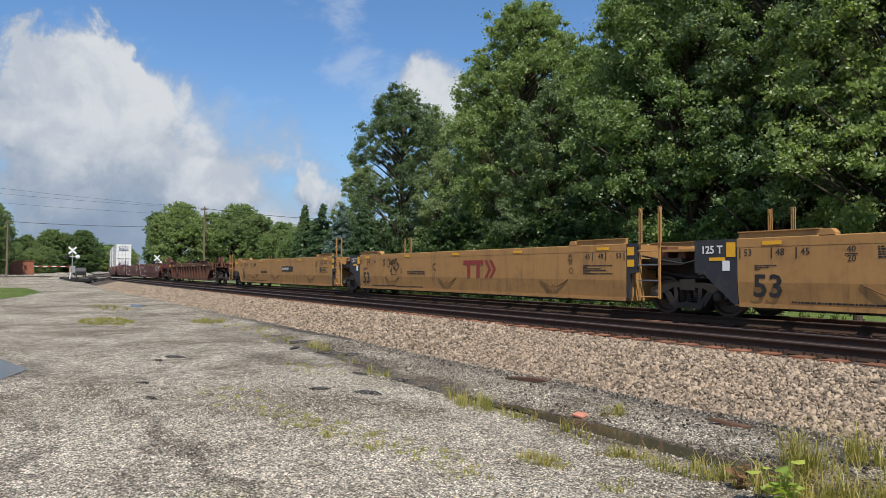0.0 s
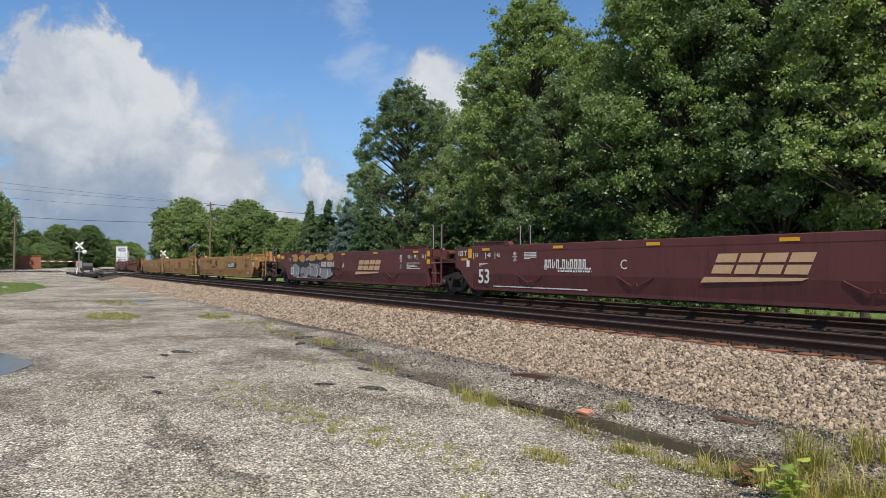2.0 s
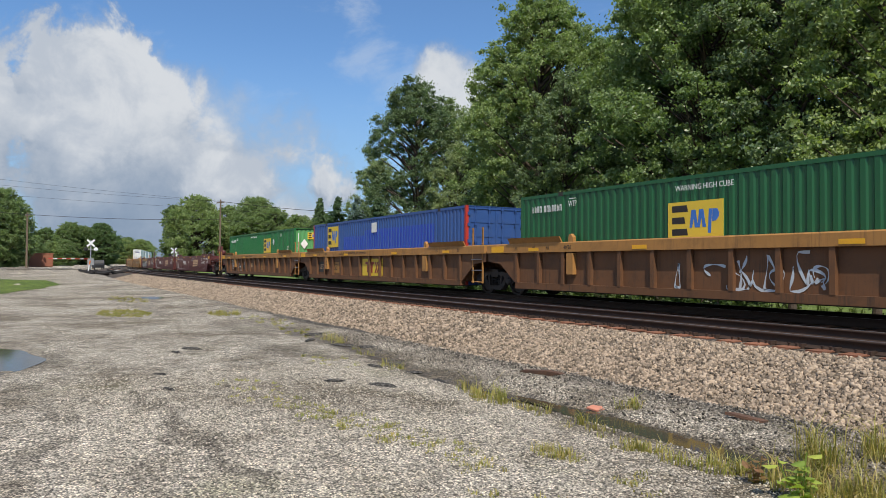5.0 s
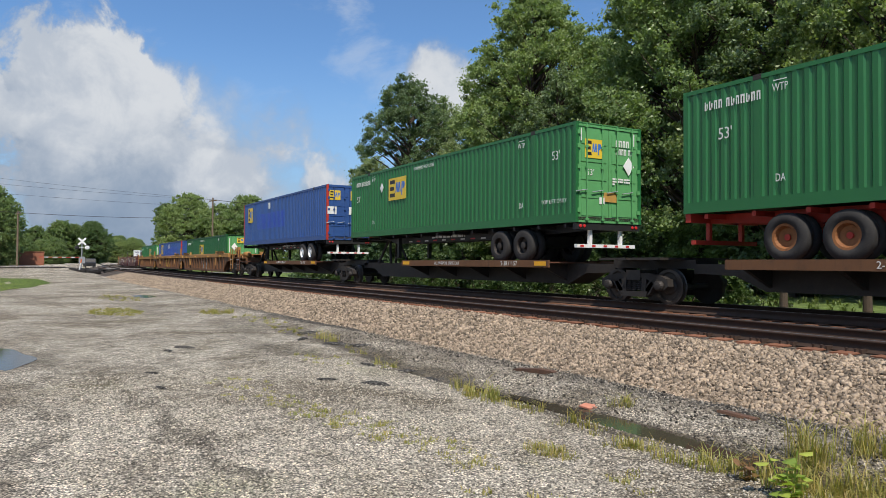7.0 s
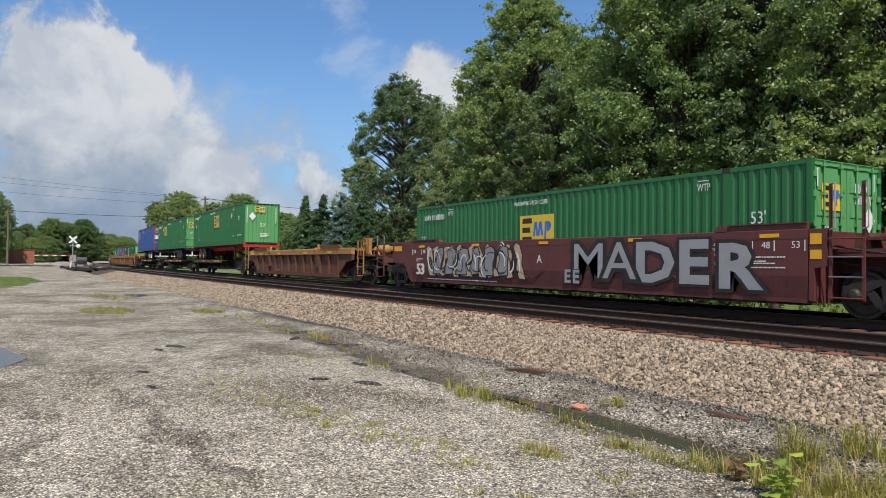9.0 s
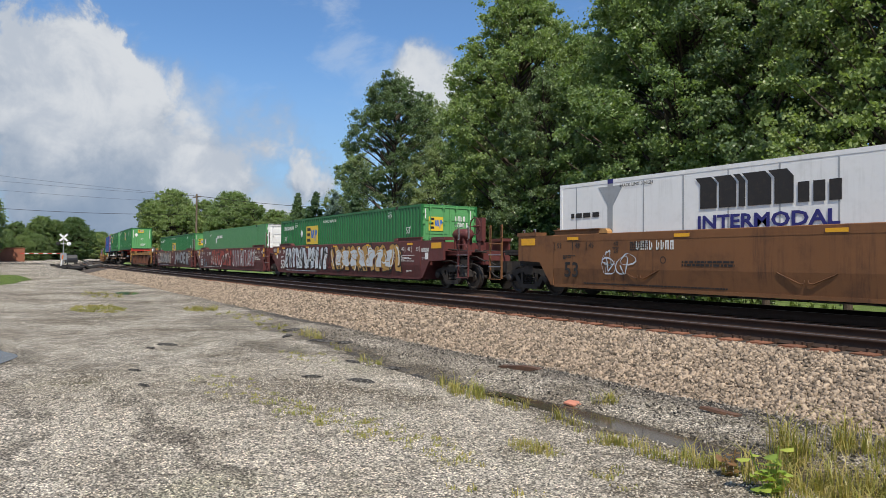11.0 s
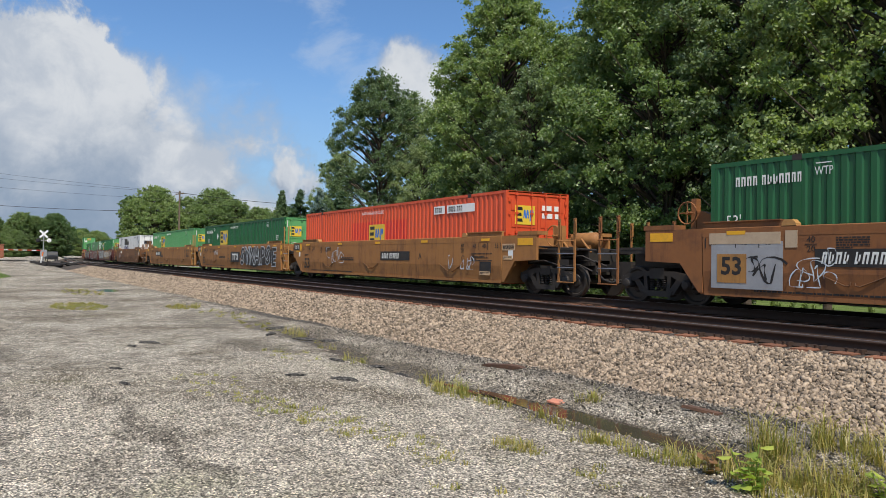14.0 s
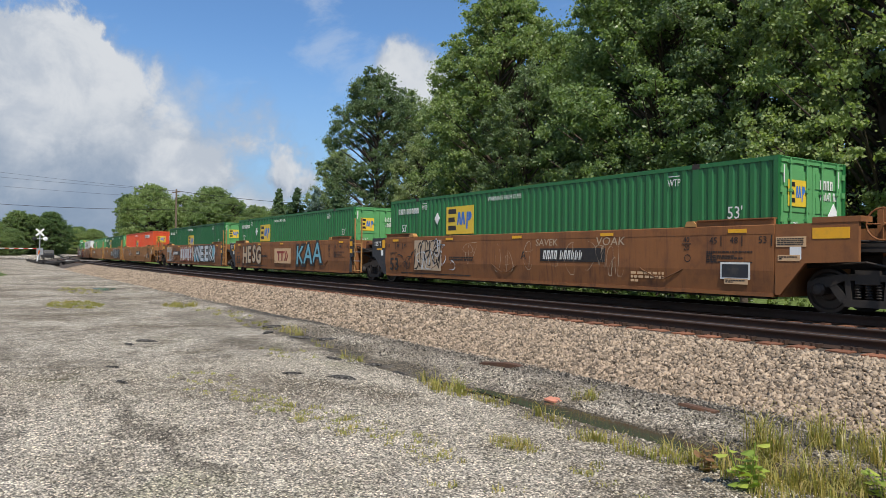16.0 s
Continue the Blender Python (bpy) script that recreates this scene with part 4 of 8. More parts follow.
def ribbed_well(material, chord, half, group, left="end", right="end", pitch=9.72):
    """Older well unit: deep top chord over a recessed, ribbed side."""
    unit = empty("well_car", "", "railcar", group)
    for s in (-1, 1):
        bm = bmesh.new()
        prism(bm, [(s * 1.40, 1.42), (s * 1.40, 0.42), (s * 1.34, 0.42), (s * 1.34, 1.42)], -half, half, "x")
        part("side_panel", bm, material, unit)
        bm = bmesh.new()
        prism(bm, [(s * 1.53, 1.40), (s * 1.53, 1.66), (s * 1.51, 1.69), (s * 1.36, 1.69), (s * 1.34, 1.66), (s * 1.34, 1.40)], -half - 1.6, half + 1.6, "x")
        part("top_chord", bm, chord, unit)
        bm = bmesh.new()
        prism(bm, [(s * 1.50, 0.27), (s * 1.50, 0.46), (s * 1.25, 0.46), (s * 1.25, 0.27)], -half, half, "x")
        part("bottom_chord", bm, material, unit)
        k = int(round(half * 2 / 1.17))
        for i in range(k + 1):
            x = -half + 0.05 + i * (2 * half - 0.1) / k
            bm = bmesh.new()
            box(bm, x - 0.06, x + 0.06, min(s * 1.40, s * 1.51), max(s * 1.40, s * 1.51), 0.462, 1.398)
            part("rib", bm, material, unit)
        for x in (-half + 2.7, half - 2.7):
            bm = bmesh.new()
            box(bm, x - 0.14, x + 0.14, min(s * 1.54, s * 1.36), max(s * 1.54, s * 1.36), 0.75, 1.36)
            part("lock_housing", bm, material if half == 6.7 else chord, unit)
            bm = bmesh.new()
            prism(bm, [(x - 0.1, 1.692), (x + 0.1, 1.692), (x + 0.1, 1.82), (x, 1.92), (x - 0.06, 1.90), (x - 0.1, 1.8)], s * 1.5, s * 1.38)
            part("lock_lever", bm, YELLOW if chord is TAN else chord, unit)
        for a, b in ((-half - 0.3, -half + 2.3), (half - 2.3, half + 0.3)):
            bm = bmesh.new()
            prism(bm, [(s * 1.50, 1.692), (s * 1.60, 1.86), (s * 1.56, 1.86), (s * 1.46, 1.692)], a, b, "x")
            part("container_guide", bm, chord, unit)
        for way, kind in ((-1, left), (1, right)):
            e = half + 1.6
            bm = bmesh.new()
            prism(bm, [(half * way, 1.398), (e * way, 1.398), (e * way, 1.12), ((half + 0.9) * way, 1.05), ((half + 0.02) * way, 0.42), (half * way, 0.42)], s * 1.46, s * 1.36)
            part("end_panel", bm, material, unit)
    bm = bmesh.new()
    for x in np.arange(-half + 0.5, half, 1.6):
        box(bm, x - 0.12, x + 0.12, -1.3, 1.3, 0.24, 0.30)
    box(bm, -half, half, -1.3, -1.0, 0.235, 0.262)
    box(bm, -half, half, 1.0, 1.3, 0.235, 0.262)
    part("well_floor", bm, STEEL, unit)
    for way, kind in ((-1, left), (1, right)):
        bm = bmesh.new()
        a, b = sorted(((half + 0.05) * way, (half + 0.2) * way))
        box(bm, a, b, -1.34, 1.34, 0.42, 1.66)
        part("bulkhead", bm, material, unit)
        reach = half + (2.9 if kind == "end" else 1.65)
        bm = bmesh.new()
        a, b = sorted(((half + 0.2) * way, reach * way))
        box(bm, a, b, -0.5, 0.5, 0.9, 1.3)
        box(bm, a, b, -1.2, 1.2, 1.3, 1.37)
        part("platform", bm, material, unit)
        bm = bmesh.new()
        a, b = sorted(((half + 0.22) * way, (half + 1.62) * way))
        box(bm, a, b, -1.33, 1.33, 1.60, 1.655)
        part("walkway", bm, chord, unit)
        for y in (-1.05, -0.35, 0.35, 1.05):
            bm = bmesh.new()
            box(bm, a, b, y - 0.04, y + 0.04, 1.37, 1.598)
            part("walkway_bearer", bm, material, unit)
        if kind == "end":
            bogie(unit, pitch * way)
            coupler(unit, reach * way, way)
            stanchions(unit, reach - 0.75 if way > 0 else -reach + 0.1, chord, True, 2.0, 0.5)
            if way > 0:
                brake_gear(unit, half + 1.9, chord, 1.85)
        elif way > 0:
            bogie(unit, pitch, 0.47)
            bm = bmesh.new()
            box(bm, half + 0.3, half + 2.9, -0.3, 0.3, 1.0, 1.34)
            part("articulation", bm, STEEL, unit)
            stanchions(unit, half + 0.75, chord, True, 2.3)
            stanchions(unit, half + 0.75, chord, False, 2.3)
    for x in (-half + 1.0, -half / 3, half / 3, half - 1.0):
        plate("reflector", x - 0.25, x + 0.25, 1.44, 1.54, YELLOW, unit, -1.536)
    plate("reflector", -half - 1.3, -half - 0.6, 1.42, 1.62, YELLOW, unit, -1.536)
    ink = LETTER_BLACK
    for t, x in (("53", -half + 0.1), ("48", -half + 1.0), ("45", -half + 1.7), ("40/20", -half + 2.6), ("53", half - 0.1), ("48", half - 1.0), ("45", half - 1.7)):
        lettering(t, x, 1.53, 0.15, ink, unit, -1.536)
    return unit


def spine_unit(group, left, right):
    """Spine car unit: a central sill with a wheel deck and a hitch stand."""
    unit = empty("spine_car", "", "railcar", group)
    bm = bmesh.new()
    prism(bm, [(-8.6, 1.02), (8.6, 1.02), (8.6, 0.78), (7.4, 0.74), (6.6, 0.40), (-6.6, 0.40), (-7.4, 0.74), (-8.6, 0.78)], -0.42, 0.42)
    part("centre_sill", bm, STEEL, unit)
    bm = bmesh.new()
    box(bm, -2.6, 6.9, -1.40, -0.45, 1.03, 1.07)
    box(bm, -2.6, 6.9, 0.45, 1.40, 1.03, 1.07)
    part("wheel_deck", bm, RUSTY, unit)
    for s in (-1, 1):
        bm = bmesh.new()
        box(bm, -2.6, 6.9, min(s * 1.40, s * 1.45), max(s * 1.40, s * 1.45), 0.90, 1.12)
        part("deck_edge", bm, TAN_DARK, unit)
        for x in (-2.2, 0.0, 2.2, 4.4, 6.5):
            bm = bmesh.new()
            prism(bm, [(s * 0.42, 0.5), (s * 1.38, 0.93), (s * 1.38, 1.025), (s * 0.42, 1.025)], x - 0.05, x + 0.05, "x")
            part("deck_bracket", bm, STEEL, unit)
    bm = bmesh.new()
    for s in (-1, 1):
        rod(bm, (-6.9, s * 0.45, 1.0), (-6.3, s * 0.2, 2.1), 0.06, 8)
        rod(bm, (-5.6, s * 0.45, 1.0), (-6.2, s * 0.2, 2.1), 0.06, 8)
    box(bm, -6.7, -5.9, -0.45, 0.45, 2.08, 2.16)
    part("hitch_stand", bm, STEEL, unit)
    for x in (-2.2, 6.5):
        plate("reflector", x - 0.28, x + 0.28, 0.95, 1.08, YELLOW, unit, -1.456)
    for way, kind in ((-1, left), (1, right)):
        if kind == "end":
            bogie(unit, 7.3 * way)
            coupler(unit, 9.4 * way, way)
            bm = bmesh.new()
            a, b = sorted((7.4 * way, 9.5 * way))
            box(bm, a, b, -1.2, 1.2, 1.04, 1.1)
            part("platform", bm, RUSTY, unit)
            stanchions(unit, 8.7 if way > 0 else -9.3, RUSTY, True, 1.9, 0.45)
            if way > 0:
                brake_gear(unit, 8.2, RUSTY, 1.55)
        elif way > 0:
            bogie(unit, 10.0)
            bm = bmesh.new()
            box(bm, 8.6, 11.4, -0.42, 0.42, 0.9, 1.12)
            box(bm, 8.9, 9.9, -1.3, 1.3, 1.12, 1.18)
            part("articulation", bm, STEEL, unit)
    return unit


FLUTES = 45         # flutes between the lifting posts of a box


def corrugated(x0, x1, y, s, z0, z1, step=12.02 / FLUTES, deep=0.030):
    """A pressed steel wall with upright flutes. s: the outward side."""
    bm = bmesh.new()
    pts = [(x0, 0.0)]
    k = max(1, int(round((x1 - x0) / step)))
    w = (x1 - x0) / k
    for i in range(k):
        a = x0 + i * w
        pts += [(a + 0.30 * w, 0.0), (a + 0.42 * w, deep), (a + 0.78 * w, deep), (a + 0.92 * w, 0.0)]
    pts.append((x1, 0.0))
    lo = [bm.verts.new((p, y - s * d, z0)) for p, d in pts]
    hi = [bm.verts.new((p, y - s * d, z1)) for p, d in pts]
    for i in range(len(pts) - 1):
        f = (lo[i], lo[i + 1], hi[i + 1], hi[i])
        bm.faces.new(f if s < 0 else f[::-1])
    r = bmesh.ops.extrude_face_region(bm, geom=bm.faces[:])
    for v in r["geom"]:
        if isinstance(v, bmesh.types.BMVert):
            v.co.y -= s * 0.01
    bmesh.ops.recalc_face_normals(bm, faces=bm.faces[:])
    return bm


H = 8.075


def container(paint, group="", end_paint=None, smooth_side=False, trim=None):
    """A 53-foot box: fluted sides, posts at the 40-foot points, rails, doors with lock rods at the rear (+x), fluted front."""
    c = empty("container", "", "shipping container", group)
    trim = trim or paint
    for s in (-1, 1):
        if smooth_side:
            bm = bmesh.new()
            a, b = sorted((s * 1.285, s * 1.255))
            box(bm, -H + 0.1, H - 0.1, a, b, 0.18, 2.80)
            part("side_wall", bm, paint, c)
            for x in np.arange(-7.4, 7.5, 1.22):
                bm = bmesh.new()
                a, b = sorted((s * 1.285, s * 1.289))
                box(bm, x - 0.02, x + 0.02, a, b, 0.2, 2.78)
                part("panel_joint", bm, GALVANISED if paint is WHITE else paint, c)
        else:
            for a, b in ((-H + 0.1, -6.18), (-6.01, 6.01), (6.18, H - 0.1)):
                part("side_wall", corrugated(a, b, s * 1.283, s, 0.26, 2.80), paint, c)
        for x in (-6.095, 6.095):
            bm = bmesh.new()
            a, b = sorted((s * 1.294, s * 1.22))
            box(bm, x - 0.085, x + 0.085, a, b, 0.0, 2.9)
            if smooth_side:
                prism(bm, [(x - 0.45, 2.72), (x + 0.45, 2.72), (x + 0.09, 2.2), (x - 0.09, 2.2)], s * 1.293, s * 1.25)
            part("lifting_post", bm, GALVANISED if paint is WHITE else paint, c)
            bm = bmesh.new()
            a, b = sorted((s * 1.296, s * 1.15))
            box(bm, x - 0.1, x + 0.1, a, b, 2.785, 2.905)
            part("corner_casting", bm, STEEL if paint is not WHITE else LETTER_NAVY, c)
        for x in (-H, H - 0.1):
            bm = bmesh.new()
            a, b = sorted((s * 1.295, s * 1.18))
            box(bm, x, x + 0.1, a, b, 0, 2.9)
            part("corner_post", bm, trim, c)
        bm = bmesh.new()
        a, b = sorted((s * 1.292, s * 1.21))
        box(bm, -H + 0.1, H - 0.1, a, b, 2.80, 2.895)
        part("top_rail", bm, paint, c)
        bm = bmesh.new()
        a, b = sorted((s * 1.292, s * 1.2))
        box(bm, -H + 0.1, H - 0.1, a, b, 0.0, 0.26)
        part("bottom_rail", bm, paint, c)
    bm = bmesh.new()
    box(bm, -H, H, -1.21, 1.21, 2.84, 2.88)
    part("roof", bm, paint, c)
    bm = bmesh.new()
    box(bm, -H, H, -1.2, 1.2, 0.06, 0.16)
    part("floor_deck", bm, STEEL, c)
    fm = corrugated(-1.18, 1.18, H - 0.03, 1, 0.14, 2.80, 0.27, 0.035)
    face = end_paint or paint
    part("front_wall", fm, paint if paint is WHITE or smooth_side else face, c, matrix=pose(0, 0, 0, 0, 0, 90))
    for z0, z1 in ((2.78, 2.895), (0.0, 0.13)):
        bm = bmesh.new()
        box(bm, H - 0.09, H, -1.18, 1.18, z0, z1)
        part("door_header" if z0 > 1 else "door_sill", bm, face, c)
    for y0, y1 in ((-1.175, -0.01), (0.01, 1.175)):
        bm = bmesh.new()
        box(bm, H - 0.06, H - 0.025, y0, y1, 0.135, 2.775)
        for k in range(5):
            z = 0.2 + k * 0.52
            box(bm, H - 0.025, H - 0.008, y0 + 0.1, y1 - 0.1, z, z + 0.34)
        door = part("door", bm, face, c)
        for y in (y0 + 0.28, y1 - 0.28):
            bm = bmesh.new()
            rod(bm, (H + 0.03, y, 0.05), (H + 0.03, y, 2.86), 0.02, 8)
            for z in (0.1, 0.9, 1.6, 2.2, 2.78):
                box(bm, H - 0.01, H + 0.055, y - 0.05, y + 0.05, z - 0.03, z + 0.03)
            part("lock_rod", bm, GALVANISED if paint is WHITE else face, door)
            bm = bmesh.new()
            rod(bm, (H + 0.045, y, 0.95), (H + 0.045, y - 0.42, 0.88), 0.018, 6)
            part("door_handle", bm, GALVANISED, door)
        yh = y0 if y0 < -1 else y1
        for z in (0.35, 0.95, 1.6, 2.2, 2.6):
            bm = bmesh.new()
            box(bm, H - 0.03, H + 0.02, yh - 0.05, yh + 0.05, z - 0.06, z + 0.06)
            part("hinge", bm, face, door)
    return c


def logo_panel(parent, x, z, w, h, y=-1.3, rz=0, depth=0.004):
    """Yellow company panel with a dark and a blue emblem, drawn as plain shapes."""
    base = bmesh.new()
    box(base, -w / 2, w / 2, -depth, depth, -h / 2, h / 2)
    panel = part("logo_panel", base, LOGO_YELLOW, parent, "yellow company panel with dark and blue emblem", matrix=pose(x, y, z, 0, 0, rz))
    a = -0.42 * w
    d = -depth - 0.002
    bm = bmesh.new()
    for k, l in ((0.24, 0.30), (-0.06, 0.25), (-0.36, 0.30)):
        prism(bm, [(a, k * h), (a + l * w, k * h), (a + (l - 0.02) * w, (k + 0.17) * h), (a, (k + 0.17) * h)], d, 0)
    part("emblem", bm, LETTER_BLACK, panel, "black emblem bars")
    bm = bmesh.new()
    for k in (-0.09, 0.05):
        prism(bm, [(k * w, -0.17 * h), (k * w + 0.045 * w, -0.17 * h), (k * w + 0.105 * w, 0.28 * h), (k * w + 0.035 * w, 0.28 * h)], d - 0.002, 0)
        prism(bm, [(k * w + 0.06 * w, 0.27 * h), (k * w + 0.11 * w, 0.27 * h), (k * w + 0.155 * w, -0.17 * h), (k * w + 0.095 * w, -0.17 * h)], d, 0)
    prism(bm, [(0.235 * w, -0.32 * h), (0.29 * w, -0.32 * h), (0.31 * w, 0.28 * h), (0.255 * w, 0.28 * h)], d, 0)
    prism(bm, [(0.31 * w, -0.04 * h), (0.38 * w, -0.02 * h), (0.425 * w, 0.08 * h), (0.43 * w, 0.18 * h), (0.40 * w, 0.27 * h), (0.315 * w, 0.28 * h)], d, 0)
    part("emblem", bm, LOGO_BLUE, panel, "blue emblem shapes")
    return panel


def diamond(parent, x, z, r, y=-1.3, rz=0):
    bm = bmesh.new()
    prism(bm, [(-r, 0), (0, -r * 1.25), (r, 0), (0, r * 1.25)], -0.006, 0.006)
    return part("placard", bm, WHITE, parent, "white diamond placard", matrix=pose(x, y, z, 0, 0, rz))


def dress(c, logo=(-3.5, 2.05), mark53=((-7.2, 1.85), (7.1, 1.9)), seed=1, dia=(-5.0, 2.1), doors=True, flip=False):
    """Markings of a fleet box: panels, size marks, fine print, placards."""
    s = 1 if flip else -1
    y, rz = s * 1.302, (180 if flip else 0)
    g = -1 if flip else 1
    logo_panel(c, g * (logo[0] + (-0.15 if flip else 0.3)), logo[1], 1.62, 0.94, y, rz)
    for x, z in mark53:
        lettering("53'", g * x, z, 0.38, LETTER_WHITE, c, y, rz, wide=0.85)
    lettering("WARNING HIGH CUBE", g * -0.9, 2.60, 0.19, LETTER_WHITE, c, y, rz, wide=0.85)
    for x in (-5.55, 5.5):
        lettering("WTP", g * x, 2.52, 0.24, LETTER_WHITE, c, y, rz, wide=0.7)
        plate("arrow", g * x - 0.15, g * x + 0.15, 2.67, 2.69, LETTER_WHITE, c, y)
        lettering("DA", g * x, 0.62, 0.24, LETTER_WHITE, c, y, rz, wide=0.7)
    glyphs(g * -7.45, 2.45, 11, 0.2, LETTER_WHITE, c, y, rz, 0.0, seed)
    lettering("TOP LIFT ONLY", g * 7.1, 0.65, 0.17, LETTER_WHITE, c, y, rz)
    if dia:
        diamond(c, g * (dia[0] + (0.0 if flip else 0.3)), dia[1], 0.17, y, rz)
    if doors and not flip:
        x = H + 0.006
        logo_panel(c, x, 2.15, 0.66, 0.55, -0.62, 90)
        lettering("53'", x, 1.45, 0.26, LETTER_WHITE, c, -0.75, 90)
        glyphs(x, 2.38, 4, 0.2, LETTER_WHITE, c, 0.25, 90, 0.0, seed)
        glyphs(x, 2.14, 6, 0.18, LETTER_WHITE, c, 0.25, 90, 0.0, seed + 1)
        for yy in (-1.08, 1.0):
            plate("reflective_strip", x + 0.0, x + 0.006, 2.35, 2.72, LETTER_WHITE, c, yy, 0.035)
        plate("notice", x, x + 0.004, 0.55, 0.75, LETTER_WHITE, c, -0.2, 0.2)
        bars(x, 1.32, 0.7, 3, 0.05, LETTER_WHITE, c, 0.12, seed + 6, rz=90)
        diamond(c, x + 0.02, 1.72, 0.22, 0.75, 90)
    if flip:
        x = -H - 0.012
        logo_panel(c, x, 2.45, 0.7, 0.4, 0.1, -90)
        diamond(c, x, 1.95, 0.24, 0.65, -90)
        lettering("53'", x, 1.35, 0.36, LETTER_WHITE, c, -0.1, -90)
        bars(x, 0.75, 0.6, 3, 0.06, LETTER_WHITE, c, 0.1, seed + 7, rz=-90)
        for yy in (-1.0, 1.05):
            plate("door_strip", x - 0.004, x + 0.004, 1.5, 2.6, LETTER_WHITE, c, yy, 0.05)


def trailer_chassis(paint, rim_paint, group):
    """Container chassis: two frame beams, landing legs, tandem axles on dual tyres, rear bumper."""
    c = empty("container_chassis", "", "trailer chassis", group)
    for y in (-0.55, 0.45):
        bm = bmesh.new()
        prism(bm, [(-8.0, 0.0), (8.0, 0.0), (8.0, -0.20), (4.0, -0.34), (-4.8, -0.34), (-5.4, -0.16), (-8.0, -0.16)], y, y + 0.1)
        part("frame_beam", bm, paint, c)
    for x in np.arange(-7.5, 7.9, 1.25):
        bm = bmesh.new()
        box(bm, x - 0.05, x + 0.05, -1.2, 1.2, -0.13, -0.02)
        part("cross_member", bm, paint, c)
    bm = bmesh.new()
    box(bm, 7.9, 8.05, -1.25, 1.25, -0.20, 0.0)
    part("rear_bolster", bm, paint, c)
    bm = bmesh.new()
    box(bm, -8.12, -7.96, -1.25, 1.25, -0.20, -0.004)
    box(bm, -8.16, -8.10, -1.28, -1.10, -0.20, 0.14)
    box(bm, -8.16, -8.10, 1.10, 1.28, -0.20, 0.14)
    part("front_bolster", bm, paint, c)
    for y in (-1.1, -0.95, 0.95, 1.1):
        bm = bmesh.new()
        lathe(bm, [(0.05, 0), (0.05, 0.02), (0.03, 0.03)], 10, "x", (8.05, y, -0.1))
        part("tail_light", bm, RED_MARK, c)
    bm = bmesh.new()
    for y in (-0.6, 0.6):
        box(bm, 7.85, 7.95, y - 0.05, y + 0.05, -0.62, -0.2)
    box(bm, 7.85, 7.97, -1.15, 1.15, -0.72, -0.62)
    part("rear_bumper", bm, paint if paint is CHASSIS_RED else WHITE, c)
    for k in range(5):
        plate("reflective_strip", 0, 0.004, -0.70, -0.64, RED_MARK, c, 0, 0.13).matrix_basis = pose(7.975, -0.9 + k * 0.45, 0)
    for x in (4.2, 5.5):
        bm = bmesh.new()
        rod(bm, (x, -1.15, -0.62), (x, 1.15, -0.62), 0.07, 8)
        prism(bm, [(x - 0.5, -0.34), (x + 0.5, -0.34), (x + 0.2, -0.60), (x - 0.2, -0.60)], -0.58, 0.58)
        part("axle", bm, paint, c)
        for y in (-1.26, -0.94, 0.68, 1.0):
            bm = bmesh.new()
            lathe(bm, [(0.29, 0.0), (0.40, -0.01), (0.49, 0.02), (0.515, 0.06), (0.515, 0.2), (0.49, 0.24), (0.40, 0.27), (0.29, 0.26), (0.285, 0.13)], 26, "y", (x, y, -0.62), False)
            tyre = part("tyre", bm, RUBBER, c, smooth=True)
            bm = bmesh.new()
            lathe(bm, [(0.30, 0.004), (0.285, 0.0), (0.265, 0.02), (0.245, 0.15), (0.13, 0.17)] if y < 0 else [(0.292, 0.25), (0.24, 0.24), (0.2, 0.14), (0.1, 0.13)], 20, "y", (x, y, -0.62), False)
            lathe(bm, [(0.125, 0.12), (0.12, 0.035), (0.07, 0.02), (0.01, 0.018)], 14, "y", (x, y, -0.62))
            part("rim", bm, rim_paint, tyre)
    for y in (-0.75, 0.75):
        bm = bmesh.new()
        box(bm, -4.1, -3.95, y - 0.07, y + 0.07, -0.95, -0.1)
        box(bm, -4.18, -3.87, y - 0.14, y + 0.14, -0.99, -0.95)
        part("landing_leg", bm, paint, c)
    for k in range(9):
        x = -3.5 + k * 0.7
        plate("reflective_strip", x, x + 0.3, -0.30, -0.25, RED_MARK if k % 2 else LETTER_WHITE, c, -0.56)
    bars(-1.5, -0.14, 2.5, 1, 0.1, LETTER_WHITE, c, -0.56, 9)
    return c

# ---- the train, front to rear ----
TRAIN = []          # thing, run at the start, height of its base over the railhead


def ride(ob, s, z=0.0, turned=False):
    TRAIN.append((ob, s, z, turned))
    ob.matrix_basis = along(s + 0.87, 0, RAIL + z) @ (pose(0, 0, 0, 0, 0, 180) if turned else Matrix())
    return ob


def number_plate(unit, x, z, w=1.9, h=0.30, y=-1.508):
    plate("number_plate", x - w / 2, x + w / 2, z - h / 2, z + h / 2, LETTER_BLACK, unit, y, label="black plate with white characters")
    glyphs(x - w / 2 + 0.14, z, 10, h * 0.62 * w / 2.3, LETTER_WHITE, unit, y - 0.006, 0, 0.18, int(abs(x) * 10) + 2)


